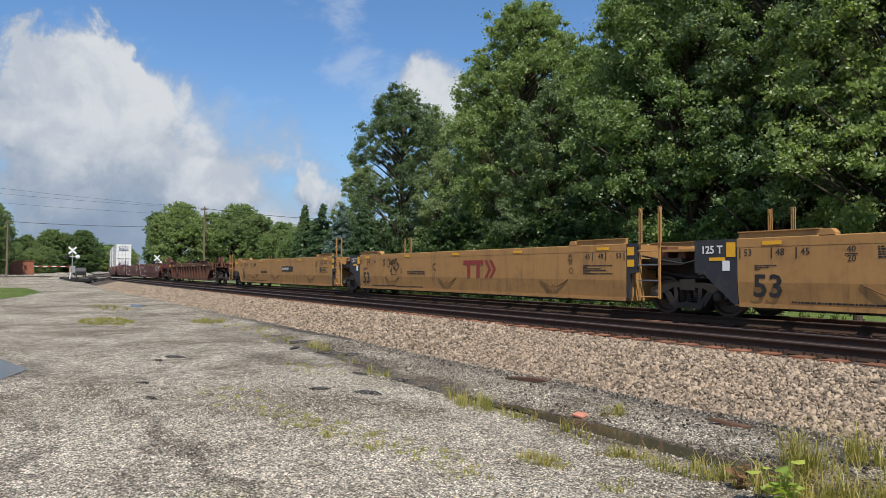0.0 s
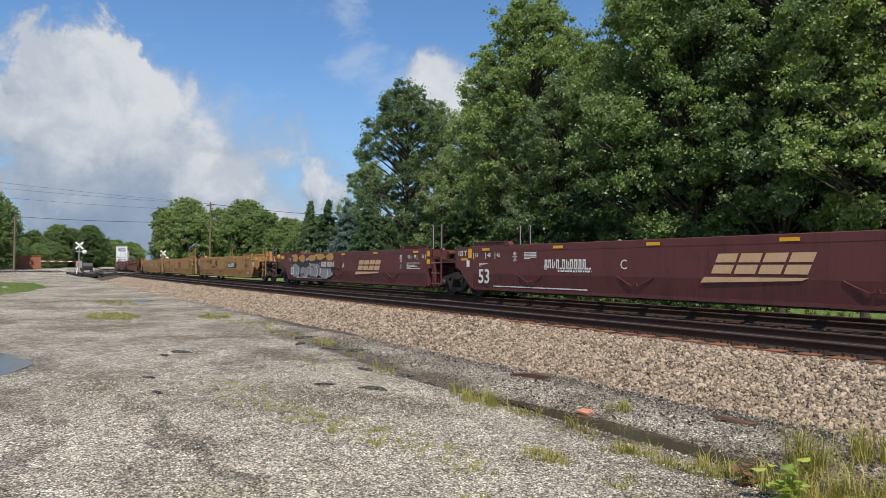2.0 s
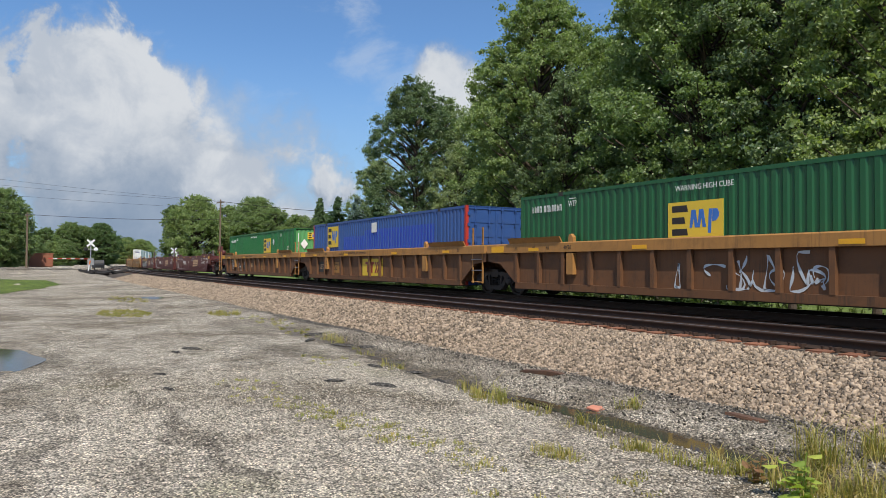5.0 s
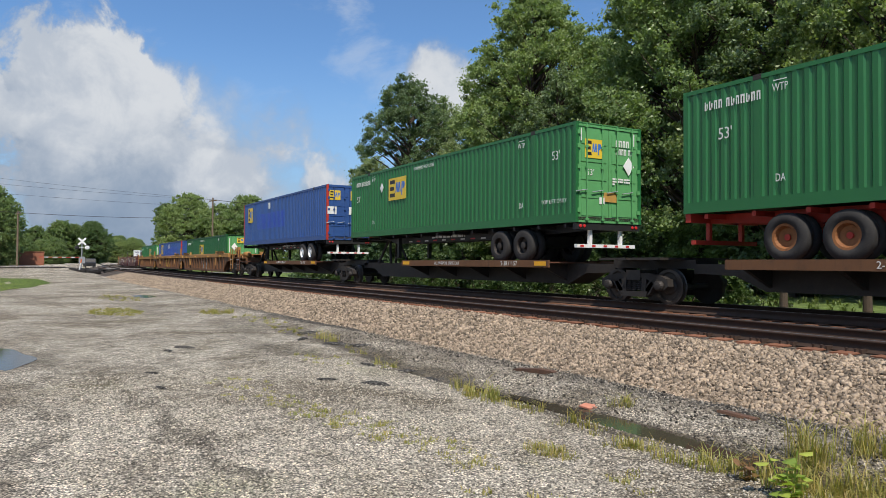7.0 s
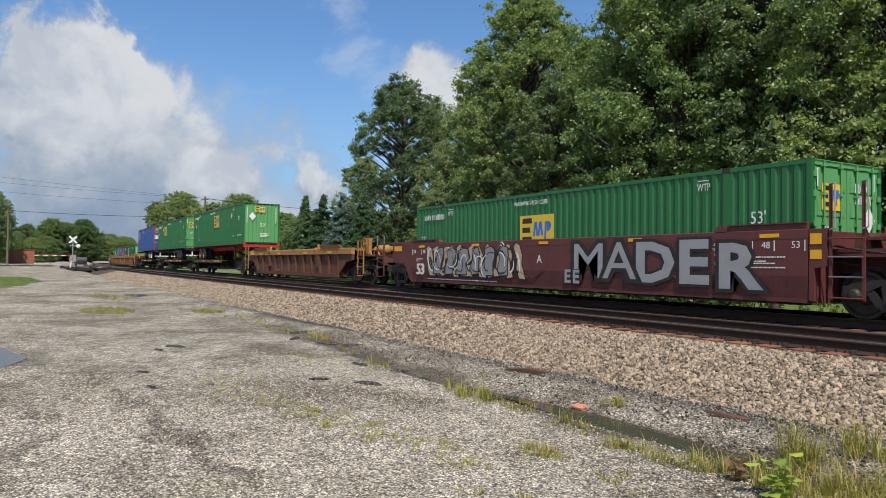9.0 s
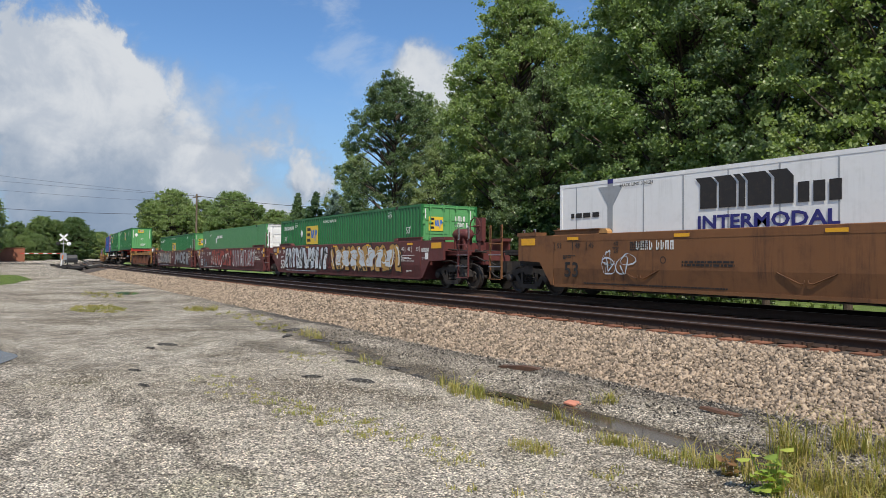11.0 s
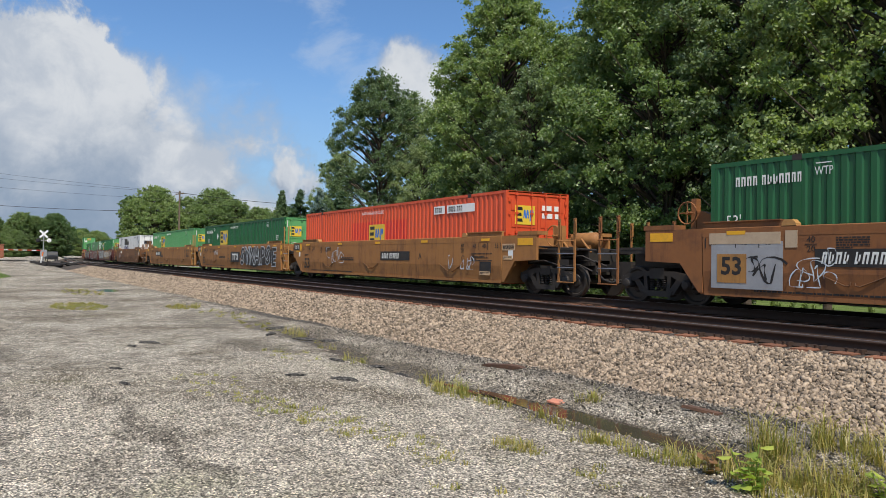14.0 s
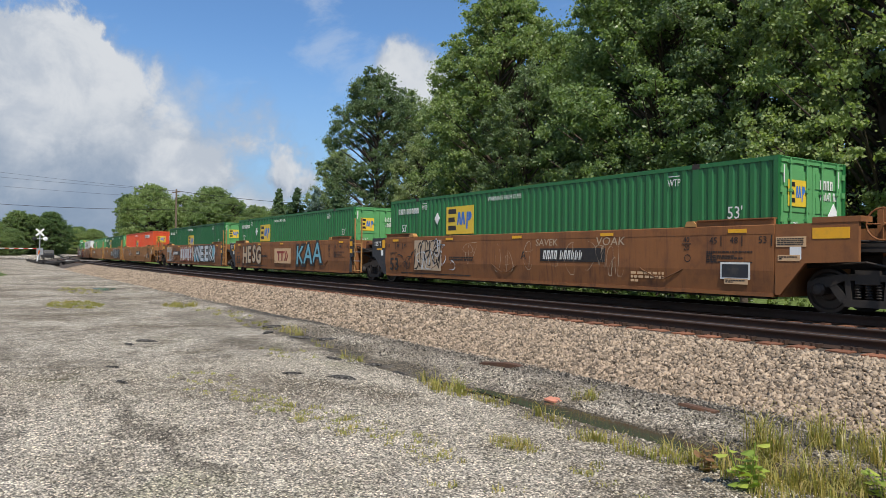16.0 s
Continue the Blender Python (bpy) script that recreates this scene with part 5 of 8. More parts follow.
def emblem_ttx(unit, x, z, w=1.5, h=0.48, patch=None, y=-1.508, ink=None):
    """Railcar pool's mark, drawn as plain red shapes."""
    if patch:
        plate("paint_patch", x - w * 0.74, x + w * 0.74, z - h * 0.78, z + h * 0.78, patch, unit, y)
        y -= 0.005
    bm = bmesh.new()
    a = x - w / 2
    box(bm, a, a + 0.64 * w, y - 0.003, y, z + h * 0.26, z + h * 0.5)
    for k in (0.13, 0.43):
        box(bm, a + k * w, a + (k + 0.10) * w, y - 0.003, y, z - h * 0.5, z + h * 0.26)
    for p, q in (((0.68, 0.5), (0.80, 0.01)), ((0.80, -0.01), (0.68, -0.5)), ((0.82, 0.5), (0.94, 0.01)), ((0.94, -0.01), (0.82, -0.5))):
        prism(bm, [(a + p[0] * w, z + p[1] * h), (a + (p[0] + 0.08) * w, z + p[1] * h), (a + (q[0] + 0.08) * w, z + q[1] * h), (a + q[0] * w, z + q[1] * h)], y - (0.003 if p[0] < q[0] else 0.005), y)
    return part("company_mark", bm, ink or LETTER_RED, unit, "dark red company mark" if ink is None else "pale company mark on a black patch")


def emblem_wedge(unit, x, z, w=2.1, h=0.42, y=-1.508):
    """Railway's mark: slanted tan bars over a long wedge."""
    bm = bmesh.new()
    a = x - w / 2
    for k in range(4):
        q = a + k * w * 0.245
        # slanted blocks, each of two solid bars
        for v0, v1 in ((-0.5, -0.06), (0.06, 0.5)):
            prism(bm, [(q + v0 * h * 0.45, z + v0 * h), (q + 0.215 * w + v0 * h * 0.45, z + v0 * h), (q + 0.215 * w + v1 * h * 0.45, z + v1 * h), (q + v1 * h * 0.45, z + v1 * h)], y - 0.003, y)
    prism(bm, [(a - 0.12 * w, z - h * 0.68), (a + w * 0.92, z - h * 0.66), (a + w * 0.85, z - h * 0.80), (a - 0.16 * w, z - h * 0.98)], y - 0.003, y)
    return part("company_mark", bm, LETTER_TAN, unit, "tan slanted company mark with wedge")


def graffiti(unit, text, x, z, size, fill, edge, wide=1.0, y=-1.51, back=None, shear=0.1, rim=0.085, heavy=0.035):
    """Sprayed letters: a dark outline under a lighter fill, each letter jogged."""
    rng = random.Random(len(text) * 7 + int(x * 10))
    step = size * 0.66 * wide
    if back:
        rngb = random.Random(5)
        bm = bmesh.new()
        w = step * len(text) / 2 + size * 0.35
        pts = []
        for i in range(22):
            a = i * math.tau / 22
            pts.append((x + math.cos(a) * w * rngb.uniform(0.9, 1.08), max(0.46, min(1.72, z + math.sin(a) * size * rngb.uniform(0.52, 0.70)))))
        prism(bm, pts, y - 0.001, y + 0.003)
        part("sprayed_cloud", bm, back, unit)
    for i, ch in enumerate(text):
        px = x + (i - (len(text) - 1) / 2) * step
        pz = z + rng.uniform(-0.05, 0.05) * size
        for m, off, dy in ((edge, rim * size, 0.003), (fill, (0.004 if ch in "MWNAYVK" else heavy) * size, 0.007)):
            ob = lettering(ch, px, pz, size * rng.uniform(0.98, 1.02), m, unit, y - dy - (0.009 if i % 2 else 0.0), bold=off, shear=shear, wide=wide)
            ob.name = "graffiti_letter"


def swirls(unit, x0, x1, z0, z1, material, n, seed, y=-1.513, r=0.02):
    """Loose sprayed lines."""
    rng = random.Random(seed)
    for k in range(n):
        cx, cz = rng.uniform(x0, x1), rng.uniform(z0 + 0.1, z1 - 0.1)
        w, h = rng.uniform(0.15, 0.45), rng.uniform(0.12, (z1 - z0) / 2)
        pts = []
        a0, turns = rng.uniform(0, 6), rng.uniform(3, 8)
        for i in range(18):
            a = a0 + turns * i / 17
            pts.append((cx + w * math.cos(a) * (0.5 + 0.5 * math.sin(a * 0.7 + k)), min(z1, max(z0, cz + h * math.sin(a)))))
        bm = bmesh.new()
        yy, prev = y - 0.0006 * (k % 5), None
        for i, (a, b) in enumerate(pts):
            c, d = pts[min(i + 1, len(pts) - 1)]
            e, f = pts[max(i - 1, 0)]
            o = Vector((-(d - f), c - e))
            o = o.normalized() * r * (0.7 + 0.5 * math.sin(i * 0.9 + k)) if o.length > 1e-6 else Vector((0, r))
            now = [bm.verts.new((a + o.x, yy, b + o.y)), bm.verts.new((a - o.x, yy, b - o.y))]
            if prev:
                bm.faces.new((prev[0], prev[1], now[1], now[0]))
            prev = now
        part("sprayed_line", bm, material, unit)


def ribbon(unit, pts, width, material, y, taper=True):
    """A flat sprayed stroke along points in the side's plane."""
    bm, prev, k = bmesh.new(), None, len(pts)
    for i, c in enumerate(pts):
        t = pts[min(i + 1, k - 1)] - pts[max(i - 1, 0)]
        t = t.normalized() if t.length > 1e-6 else Vector((1, 0))
        w = width * (math.sin(math.pi * (0.12 + 0.76 * i / (k - 1))) if taper else 1.0)
        now = [bm.verts.new((c.x - t.y * w, y, c.y + t.x * w)), bm.verts.new((c.x + t.y * w, y, c.y - t.x * w))]
        if prev:
            bm.faces.new((prev[0], prev[1], now[1], now[0]))
        prev = now
    part("graffiti_stroke", bm, material, unit)


def wildstyle(unit, x0, x1, z0, z1, fill, edge, n, seed, y=-1.51, r=0.085):
    """A sprayed piece that cannot be read: interlocking slanted shapes with pointed ends, ringed and crossed by darker strokes."""
    rng = random.Random(seed)
    step, mid, tall = (x1 - x0) / n, (z0 + z1) / 2, z1 - z0
    for k in range(n):
        cx = x0 + (k + 0.5) * step
        lean = rng.uniform(-0.30, 0.22)
        w = step * rng.uniform(0.36, 0.55)
        shape = []
        for f, q in ((-0.5, -0.7), (-0.46, 0.75), (-0.1, 0.55), (0.14, 0.95), (0.44, 0.7), (0.5, 0.05), (0.38, -0.8), (0.05, -0.5), (-0.25, -0.95)):
            f += rng.uniform(-0.05, 0.05)
            shape.append((cx + lean * f * tall * 1.2 + w * q * rng.uniform(0.85, 1.2), min(z1, max(z0, mid + f * tall))))
        for m, grow, dy in ((edge, 1.14, 0.0), (fill, 0.93, 0.0022)):
            bm = bmesh.new()
            lift = y - dy - 0.0007 * (k % 3)
            bm.faces.new([bm.verts.new((cx + (a - cx) * grow, lift, min(z1, max(z0, mid + (b - mid) * min(grow, 1.0))))) for a, b in shape])
            bmesh.ops.recalc_face_normals(bm, faces=bm.faces[:])
            part("graffiti_shape", bm, m, unit)
        for j in range(4):
            a0, span = rng.uniform(0, math.tau), rng.uniform(1.6, 3.6)
            ax, az = step * rng.uniform(0.22, 0.5), tall * rng.uniform(0.16, 0.40)
            ox, oz = cx + rng.uniform(-0.3, 0.3) * step, mid + rng.uniform(-0.18, 0.18) * tall
            pts = [Vector((ox + ax * math.cos(a0 + span * i / 9) + lean * az * math.sin(a0 + span * i / 9), min(z1, max(z0, oz + az * math.sin(a0 + span * i / 9))))) for i in range(10)]
            ribbon(unit, pts, r * rng.uniform(0.18, 0.42), edge if j < 3 else LETTER_WHITE, y - 0.0062 - 0.0006 * (j + 4 * (k % 2)))


def blotch(unit, x, z, w, h, material, seed, y=-1.509):
    rng = random.Random(seed)
    pts = []
    for i in range(18):
        a = i * math.tau / 18
        pts.append((x + math.cos(a) * w / 2 * rng.uniform(0.7, 1.1), max(0.42, min(1.72, z + math.sin(a) * h / 2 * rng.uniform(0.75, 1.1)))))
    bm = bmesh.new()
    prism(bm, pts, y - 0.002, y + 0.002)
    part("sprayed_cloud", bm, material, unit)


def well(material, left, right, s, label, group, kind="smooth"):
    key = (kind, material.name, left, right)
    if key not in PROTO:
        if kind == "smooth":
            PROTO[key] = smooth_well(material, left, right, group)
        else:
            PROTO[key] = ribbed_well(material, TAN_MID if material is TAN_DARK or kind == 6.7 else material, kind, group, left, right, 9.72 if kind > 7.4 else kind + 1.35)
        u = PROTO[key]
        made[key] = list(u.children)
    else:
        u = copy_bare(PROTO[key], made[key])
    tagged(u, label, "railcar", group)
    return ride(u, s)


made = {}


def copy_bare(ob, parts):
    """A copy of a thing as first built, without the markings added to it later."""
    twin = ob.copy()
    scene.collection.objects.link(twin)
    for p in parts:
        twins = {p: twin}
        q = p.copy()
        scene.collection.objects.link(q)
        q.parent = twin
        for c in p.children:
            r = c.copy()
            scene.collection.objects.link(r)
            r.parent = q
            if c.name.startswith("wheelset"):
                WHEELS.append((r, c.matrix_basis.translation.x, c.matrix_basis.translation.z))
    return twin


def fleet_box(paint, s, z, label, turned=False, end_paint=None, smooth_side=False, trim=None):
    # green boxes get ends with the sunlight mixed into the paint colour
    end_paint = end_paint or (GREEN_SUNLIT if paint in (GREEN, GREEN_DEEP) else None)
    key = ("box", paint.name, end_paint.name if end_paint else "", smooth_side)
    if key not in PROTO:
        PROTO[key] = container(paint, "containers on the train", end_paint, smooth_side, trim)
        made[key] = list(PROTO[key].children)
        c = PROTO[key]
    else:
        c = copy_bare(PROTO[key], made[key])
    tagged(c, label, "shipping container", "containers on the train")
    return ride(c, s, z, turned)


WELL_Z = 0.28
CARS = "well cars of the train"


def build_head():
    """Cars that lead, far off from the start: stacked white boxes, then empty brown wells and one ribbed car."""
    for i, s in enumerate((-215.5, -196, -176.5, -157)):
        well(OXIDE, "joint" if i else "end", "joint" if i < 3 else "end", s, "brown well car carrying two stacked white containers", CARS)
        for z in (WELL_Z, WELL_Z + 2.91):
            c = fleet_box(WHITE, s, z, "white container stacked in a brown well car", smooth_side=True)
            bars(8.09, 2.4, 1.6, 5, 0.12, LETTER_NAVY, c, -0.8, seed=i + 3, rz=90)
    for s, a, b in ((-131.5, "end", "joint"), (-112, "joint", "joint"), (-92.5, "joint", "end")):
        well(OXIDE, a, b, s, "empty oxide-brown smooth-sided well car", CARS)
    well(RUSTY, "end", "end", -67.6, "empty rust-brown well car with ribbed sides", CARS, 7.8)


def build_tan_empty():
    a1 = well(TAN, "end", "joint", -41.6, "empty tan smooth-sided well car with dark number plate", CARS)
    number_plate(a1, 1.5, 1.15)
    a2 = well(TAN, "joint", "joint", -22.05, "empty tan well car with dark red company mark", CARS)
    emblem_ttx(a2, 1.45, 1.12, 1.9, 0.58)
    lettering("C", -1.5, 1.18, 0.4, LETTER_BLACK, a2)
    swirls(a2, -5.15, -4.4, 0.9, 1.55, LETTER_BLACK, 6, 3)
    a3 = well(TAN, "joint", "end", -2.55, "empty tan well car with black scrawled tags", CARS)
    number_plate(a3, 3.0, 1.12, 2.6, 0.38)
    lettering("420", -3.9, 1.35, 0.42, LETTER_BLACK, a3, shear=0.2)
    swirls(a3, -4.8, 1.6, 0.75, 1.55, LETTER_BLACK, 9, 8)
    blotch(a3, -1.9, 1.25, 0.7, 0.5, SLATE, 4)


def build_brown_empty():
    b1 = well(OXIDE, "end", "joint", 21.45, "empty oxide-brown well car with grey and gold graffiti", CARS)
    for x, z, w, h, paint, seed, y in ((-6.7, 0.92, 2.2, 1.1, SLATE, 61, -1.507), (-4.3, 0.95, 3.6, 1.1, SLATE, 62, -1.507), (-2.3, 0.9, 2.4, 1.0, SLATE, 68, -1.5065),
                                      (-6.9, 0.80, 1.5, 0.85, GREY_GRAFFITI, 63, -1.5120), (-5.5, 0.72, 1.6, 0.62, GREY_GRAFFITI, 64, -1.5130), (-4.0, 0.88, 2.3, 0.78, GREY_GRAFFITI, 65, -1.5140),
                                      (-2.3, 0.80, 2.1, 0.80, GREY_GRAFFITI, 66, -1.5150), (-6.9, 1.52, 0.9, 0.5, GOLD_GRAFFITI, 71, -1.5180), (-5.8, 1.48, 1.1, 0.42, GOLD_GRAFFITI, 72, -1.5186),
                                      (-4.2, 1.50, 1.2, 0.40, GOLD_GRAFFITI, 73, -1.5192), (-3.0, 1.56, 1.3, 0.34, GOLD_GRAFFITI, 74, -1.5180), (-1.7, 1.52, 1.2, 0.42, GOLD_GRAFFITI, 75, -1.5186)):
        blotch(b1, x, z, w, h, paint, seed, y)
    rng = random.Random(77)
    for k in range(13):
        cx, cz, a0 = -7.2 + k * 0.48, rng.uniform(0.7, 1.1), rng.uniform(0, 6.28)
        arc = [Vector((cx + 0.42 * math.cos(a0 + 0.28 * i), min(1.5, max(0.45, cz + 0.34 * math.sin(a0 + 0.28 * i))))) for i in range(9)]
        ribbon(b1, arc, 0.028, LETTER_WHITE if k % 3 else LETTER_BLACK, -1.521 - 0.0006 * (k % 4))
    plate("paint_patch", -3.0, -0.3, 0.98, 1.34, OXIDE, b1, -1.530)
    lettering("53", -7.35, 0.76, 0.58, LETTER_WHITE, b1, -1.545, bold=0.010, wide=1.05)
    glyphs(-2.8, 1.16, 10, 0.26, LETTER_WHITE, b1, -1.54, 0, 0.0, 4)
    emblem_wedge(b1, 3.0, 1.12, 2.4, 0.44)
    lettering("A", 0.0, 1.1, 0.36, LETTER_WHITE, b1)
    for s, ch, r in ((40.95, "C", "joint"), (60.5, "B", "end")):
        b = well(OXIDE, "joint", r, s, "empty oxide-brown well car with tan company mark", CARS)
        glyphs(-4.2, 1.15, 10, 0.26, LETTER_WHITE, b, seed=7)
        lettering(ch, -1.0, 1.12, 0.36, LETTER_WHITE, b)
        emblem_wedge(b, 3.0, 1.15, 2.4, 0.44)
        if ch == "B":
            swirls(b, 0.8, 3.6, 1.3, 1.72, PALE_GRAFFITI, 7, 9, -1.515, 0.012)


def build_ribbed_trio():
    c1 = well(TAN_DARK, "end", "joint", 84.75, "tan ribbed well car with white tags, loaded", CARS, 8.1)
    number_plate(c1, -3.6, 0.80, 1.5, 0.28, -1.41)
    swirls(c1, -7.0, -2.6, 0.5, 1.3, LETTER_WHITE, 9, 12, -1.41, 0.02)
    plate("paint_patch", 1.55, 2.4, 0.58, 1.12, TAN_MID, c1, -1.405)
    lettering("53", 1.98, 0.85, 0.46, LETTER_BLACK, c1, -1.412)
    lettering("52,900 LBS MAX GROSS WT FOR 20 FT CONTAINER", -1.9, 1.54, 0.14, LETTER_BLACK, c1, -1.536)
    lettering("B", -5.4, 1.0, 0.3, LETTER_BLACK, c1, -1.55)
    bars(-1.6, 1.0, 0.9, 2, 0.1, LETTER_TAN, c1, -1.41, 4)
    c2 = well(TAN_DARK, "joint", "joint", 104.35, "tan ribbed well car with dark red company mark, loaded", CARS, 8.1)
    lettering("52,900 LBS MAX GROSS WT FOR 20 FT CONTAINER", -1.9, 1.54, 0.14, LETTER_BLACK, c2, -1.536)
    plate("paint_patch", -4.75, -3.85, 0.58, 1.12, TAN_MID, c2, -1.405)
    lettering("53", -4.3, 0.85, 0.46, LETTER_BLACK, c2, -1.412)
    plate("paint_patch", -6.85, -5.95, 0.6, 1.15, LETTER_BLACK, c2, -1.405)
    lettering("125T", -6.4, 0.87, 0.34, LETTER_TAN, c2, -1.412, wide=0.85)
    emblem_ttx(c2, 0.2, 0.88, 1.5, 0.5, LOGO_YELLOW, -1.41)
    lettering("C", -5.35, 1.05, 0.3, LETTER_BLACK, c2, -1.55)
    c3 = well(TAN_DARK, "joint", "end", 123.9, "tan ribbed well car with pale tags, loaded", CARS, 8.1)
    swirls(c3, -1.6, 2.2, 0.5, 1.3, PALE_GRAFFITI, 12, 15, -1.41, 0.03)
    g = fleet_box(GREEN, 84.8, WELL_Z, "green fluted shipping container set in a tan well car", True)
    dress(g, (2.6, 1.95), ((-7.4, 1.4), (6.9, 1.7)), 3, (3.9, 2.15), flip=True)
    b = fleet_box(BLUE, 104.4, WELL_Z, "blue fluted container with bright blue touch-up panels", trim=CHASSIS_RED)
    logo_panel(b, -5.1, 2.15, 1.5, 1.08, -1.302)
    for x0, x1, z0, z1 in ((-3.7, -1.2, 1.2, 2.1), (-1.2, 5.5, 1.35, 2.35)):
        blue_over(b, x0, x1, z0, z1)
    plate("notice", -0.2, 0.35, 2.2, 2.65, LETTER_WHITE, b, -1.3)
    g = fleet_box(GREEN_DEEP, 123.9, WELL_Z, "dark green fluted container with pale end coloured as sunlit, in a well car", True)
    dress(g, (-1.0, 1.8), ((6.9, 1.3),), 5, None, flip=True)


def blue_over(c, x0, x1, z0, z1, y=-1.2895, paint=None):
    """Fresh paint rolled over old lettering; it follows the raised flutes."""
    k = 0
    w = 12.02 / FLUTES
    for i in range(FLUTES):
        a = -6.01 + i * w
        if x0 < a < x1:
            bm = bmesh.new()
            box(bm, a - 0.08 * w, a + 0.30 * w, y, y + 0.004, z0, z1)
            prism(bm, [(a + 0.42 * w, y + 0.032), (a + 0.78 * w, y + 0.032), (a + 0.78 * w, y + 0.036), (a + 0.42 * w, y + 0.036)], z0, z1, "z")
            part("touch_up_paint", bm, paint or BLUE_VIVID, c)


def build_spine():
    for s, a, b in ((145.2, "end", "joint"), (164.75, "joint", "joint"), (184.7, "joint", "end")):
        key = ("spine", a, b)
        u = PROTO[key] = spine_unit(CARS, *((b, "open") if b == "end" else (a, b)))
        tagged(u, "dark spine car with a rusty wheel deck carrying a chassis", "railcar", CARS)
        back = b == "end"
        ride(u, s, 0.0, back)
        g, turn = (-1, 180) if back else (1, 0)
        lettering("2-28 / 1-57", g * (-3.2 if back else 4.9), 1.01, 0.2, LETTER_WHITE, u, -1.458 * g, turn)
        lettering("ALL PURPOSE SPINE CAR", g * 1.0, 1.01, 0.16, LETTER_WHITE, u, -1.458 * g, turn)
    top = 5.11 - 2.9
    for s, paint, rim, turned, box_paint, label in ((145.2, CHASSIS_BLACK, WHITE, False, BLUE, "blue fluted container with red corner posts on a chassis"),
                                           (164.6, CHASSIS_BLACK, STEEL, False, GREEN, "green fluted container with doors, on a black chassis"),
                                           (184.6, CHASSIS_RED, RUST_RED, True, GREEN, "green fluted container on a red chassis")):
        ch = trailer_chassis(paint, rim, "chassis on the spine car")
        tagged(ch, ("red" if turned else "black") + " container chassis with dual tyres on a spine car", "trailer chassis")
        ride(ch, s, top - 0.005, turned)
        if box_paint is BLUE:
            c = fleet_box(BLUE, s, top, label, trim=CHASSIS_RED)
            logo_panel(c, -6.4, 2.05, 1.1, 1.0, -1.302)
            blue_over(c, -4.9, 1.0, 1.0, 2.0)
            plate("notice", -2.2, -1.8, 2.25, 2.65, LETTER_WHITE, c, -1.3)
            for y in (-0.75, 0.45):
                plate("notice", H + 0.0, H + 0.006, 1.35, 1.75, LETTER_WHITE, c, y, 0.5)
                logo_panel(c, H + 0.006, 2.35, 0.62, 0.5, y - 0.1, 90)
        else:
            c = fleet_box(box_paint, s, top, label, turned)
            if turned:
                dress(c, (0.6, 1.9), ((-6.9, 1.75), (7.0, 1.85)), 11, (5.0, 2.1), flip=True)
            else:
                dress(c, (-3.5, 1.95), ((-7.2, 1.75), (7.2, 2.0)), 12)
                x = H + 0.004
                plate("notice", x, x + 0.004, 0.62, 0.9, GOLD_GRAFFITI, c, 0.3, 0.55)
    e = well(RUSTY, "end", "end", 203.4, "empty rust-brown ribbed well car with faded tan chord", CARS, 6.7)
    swirls(e, -5.8, 3.5, 0.55, 1.3, GREY_GRAFFITI, 8, 31, -1.41, 0.012)


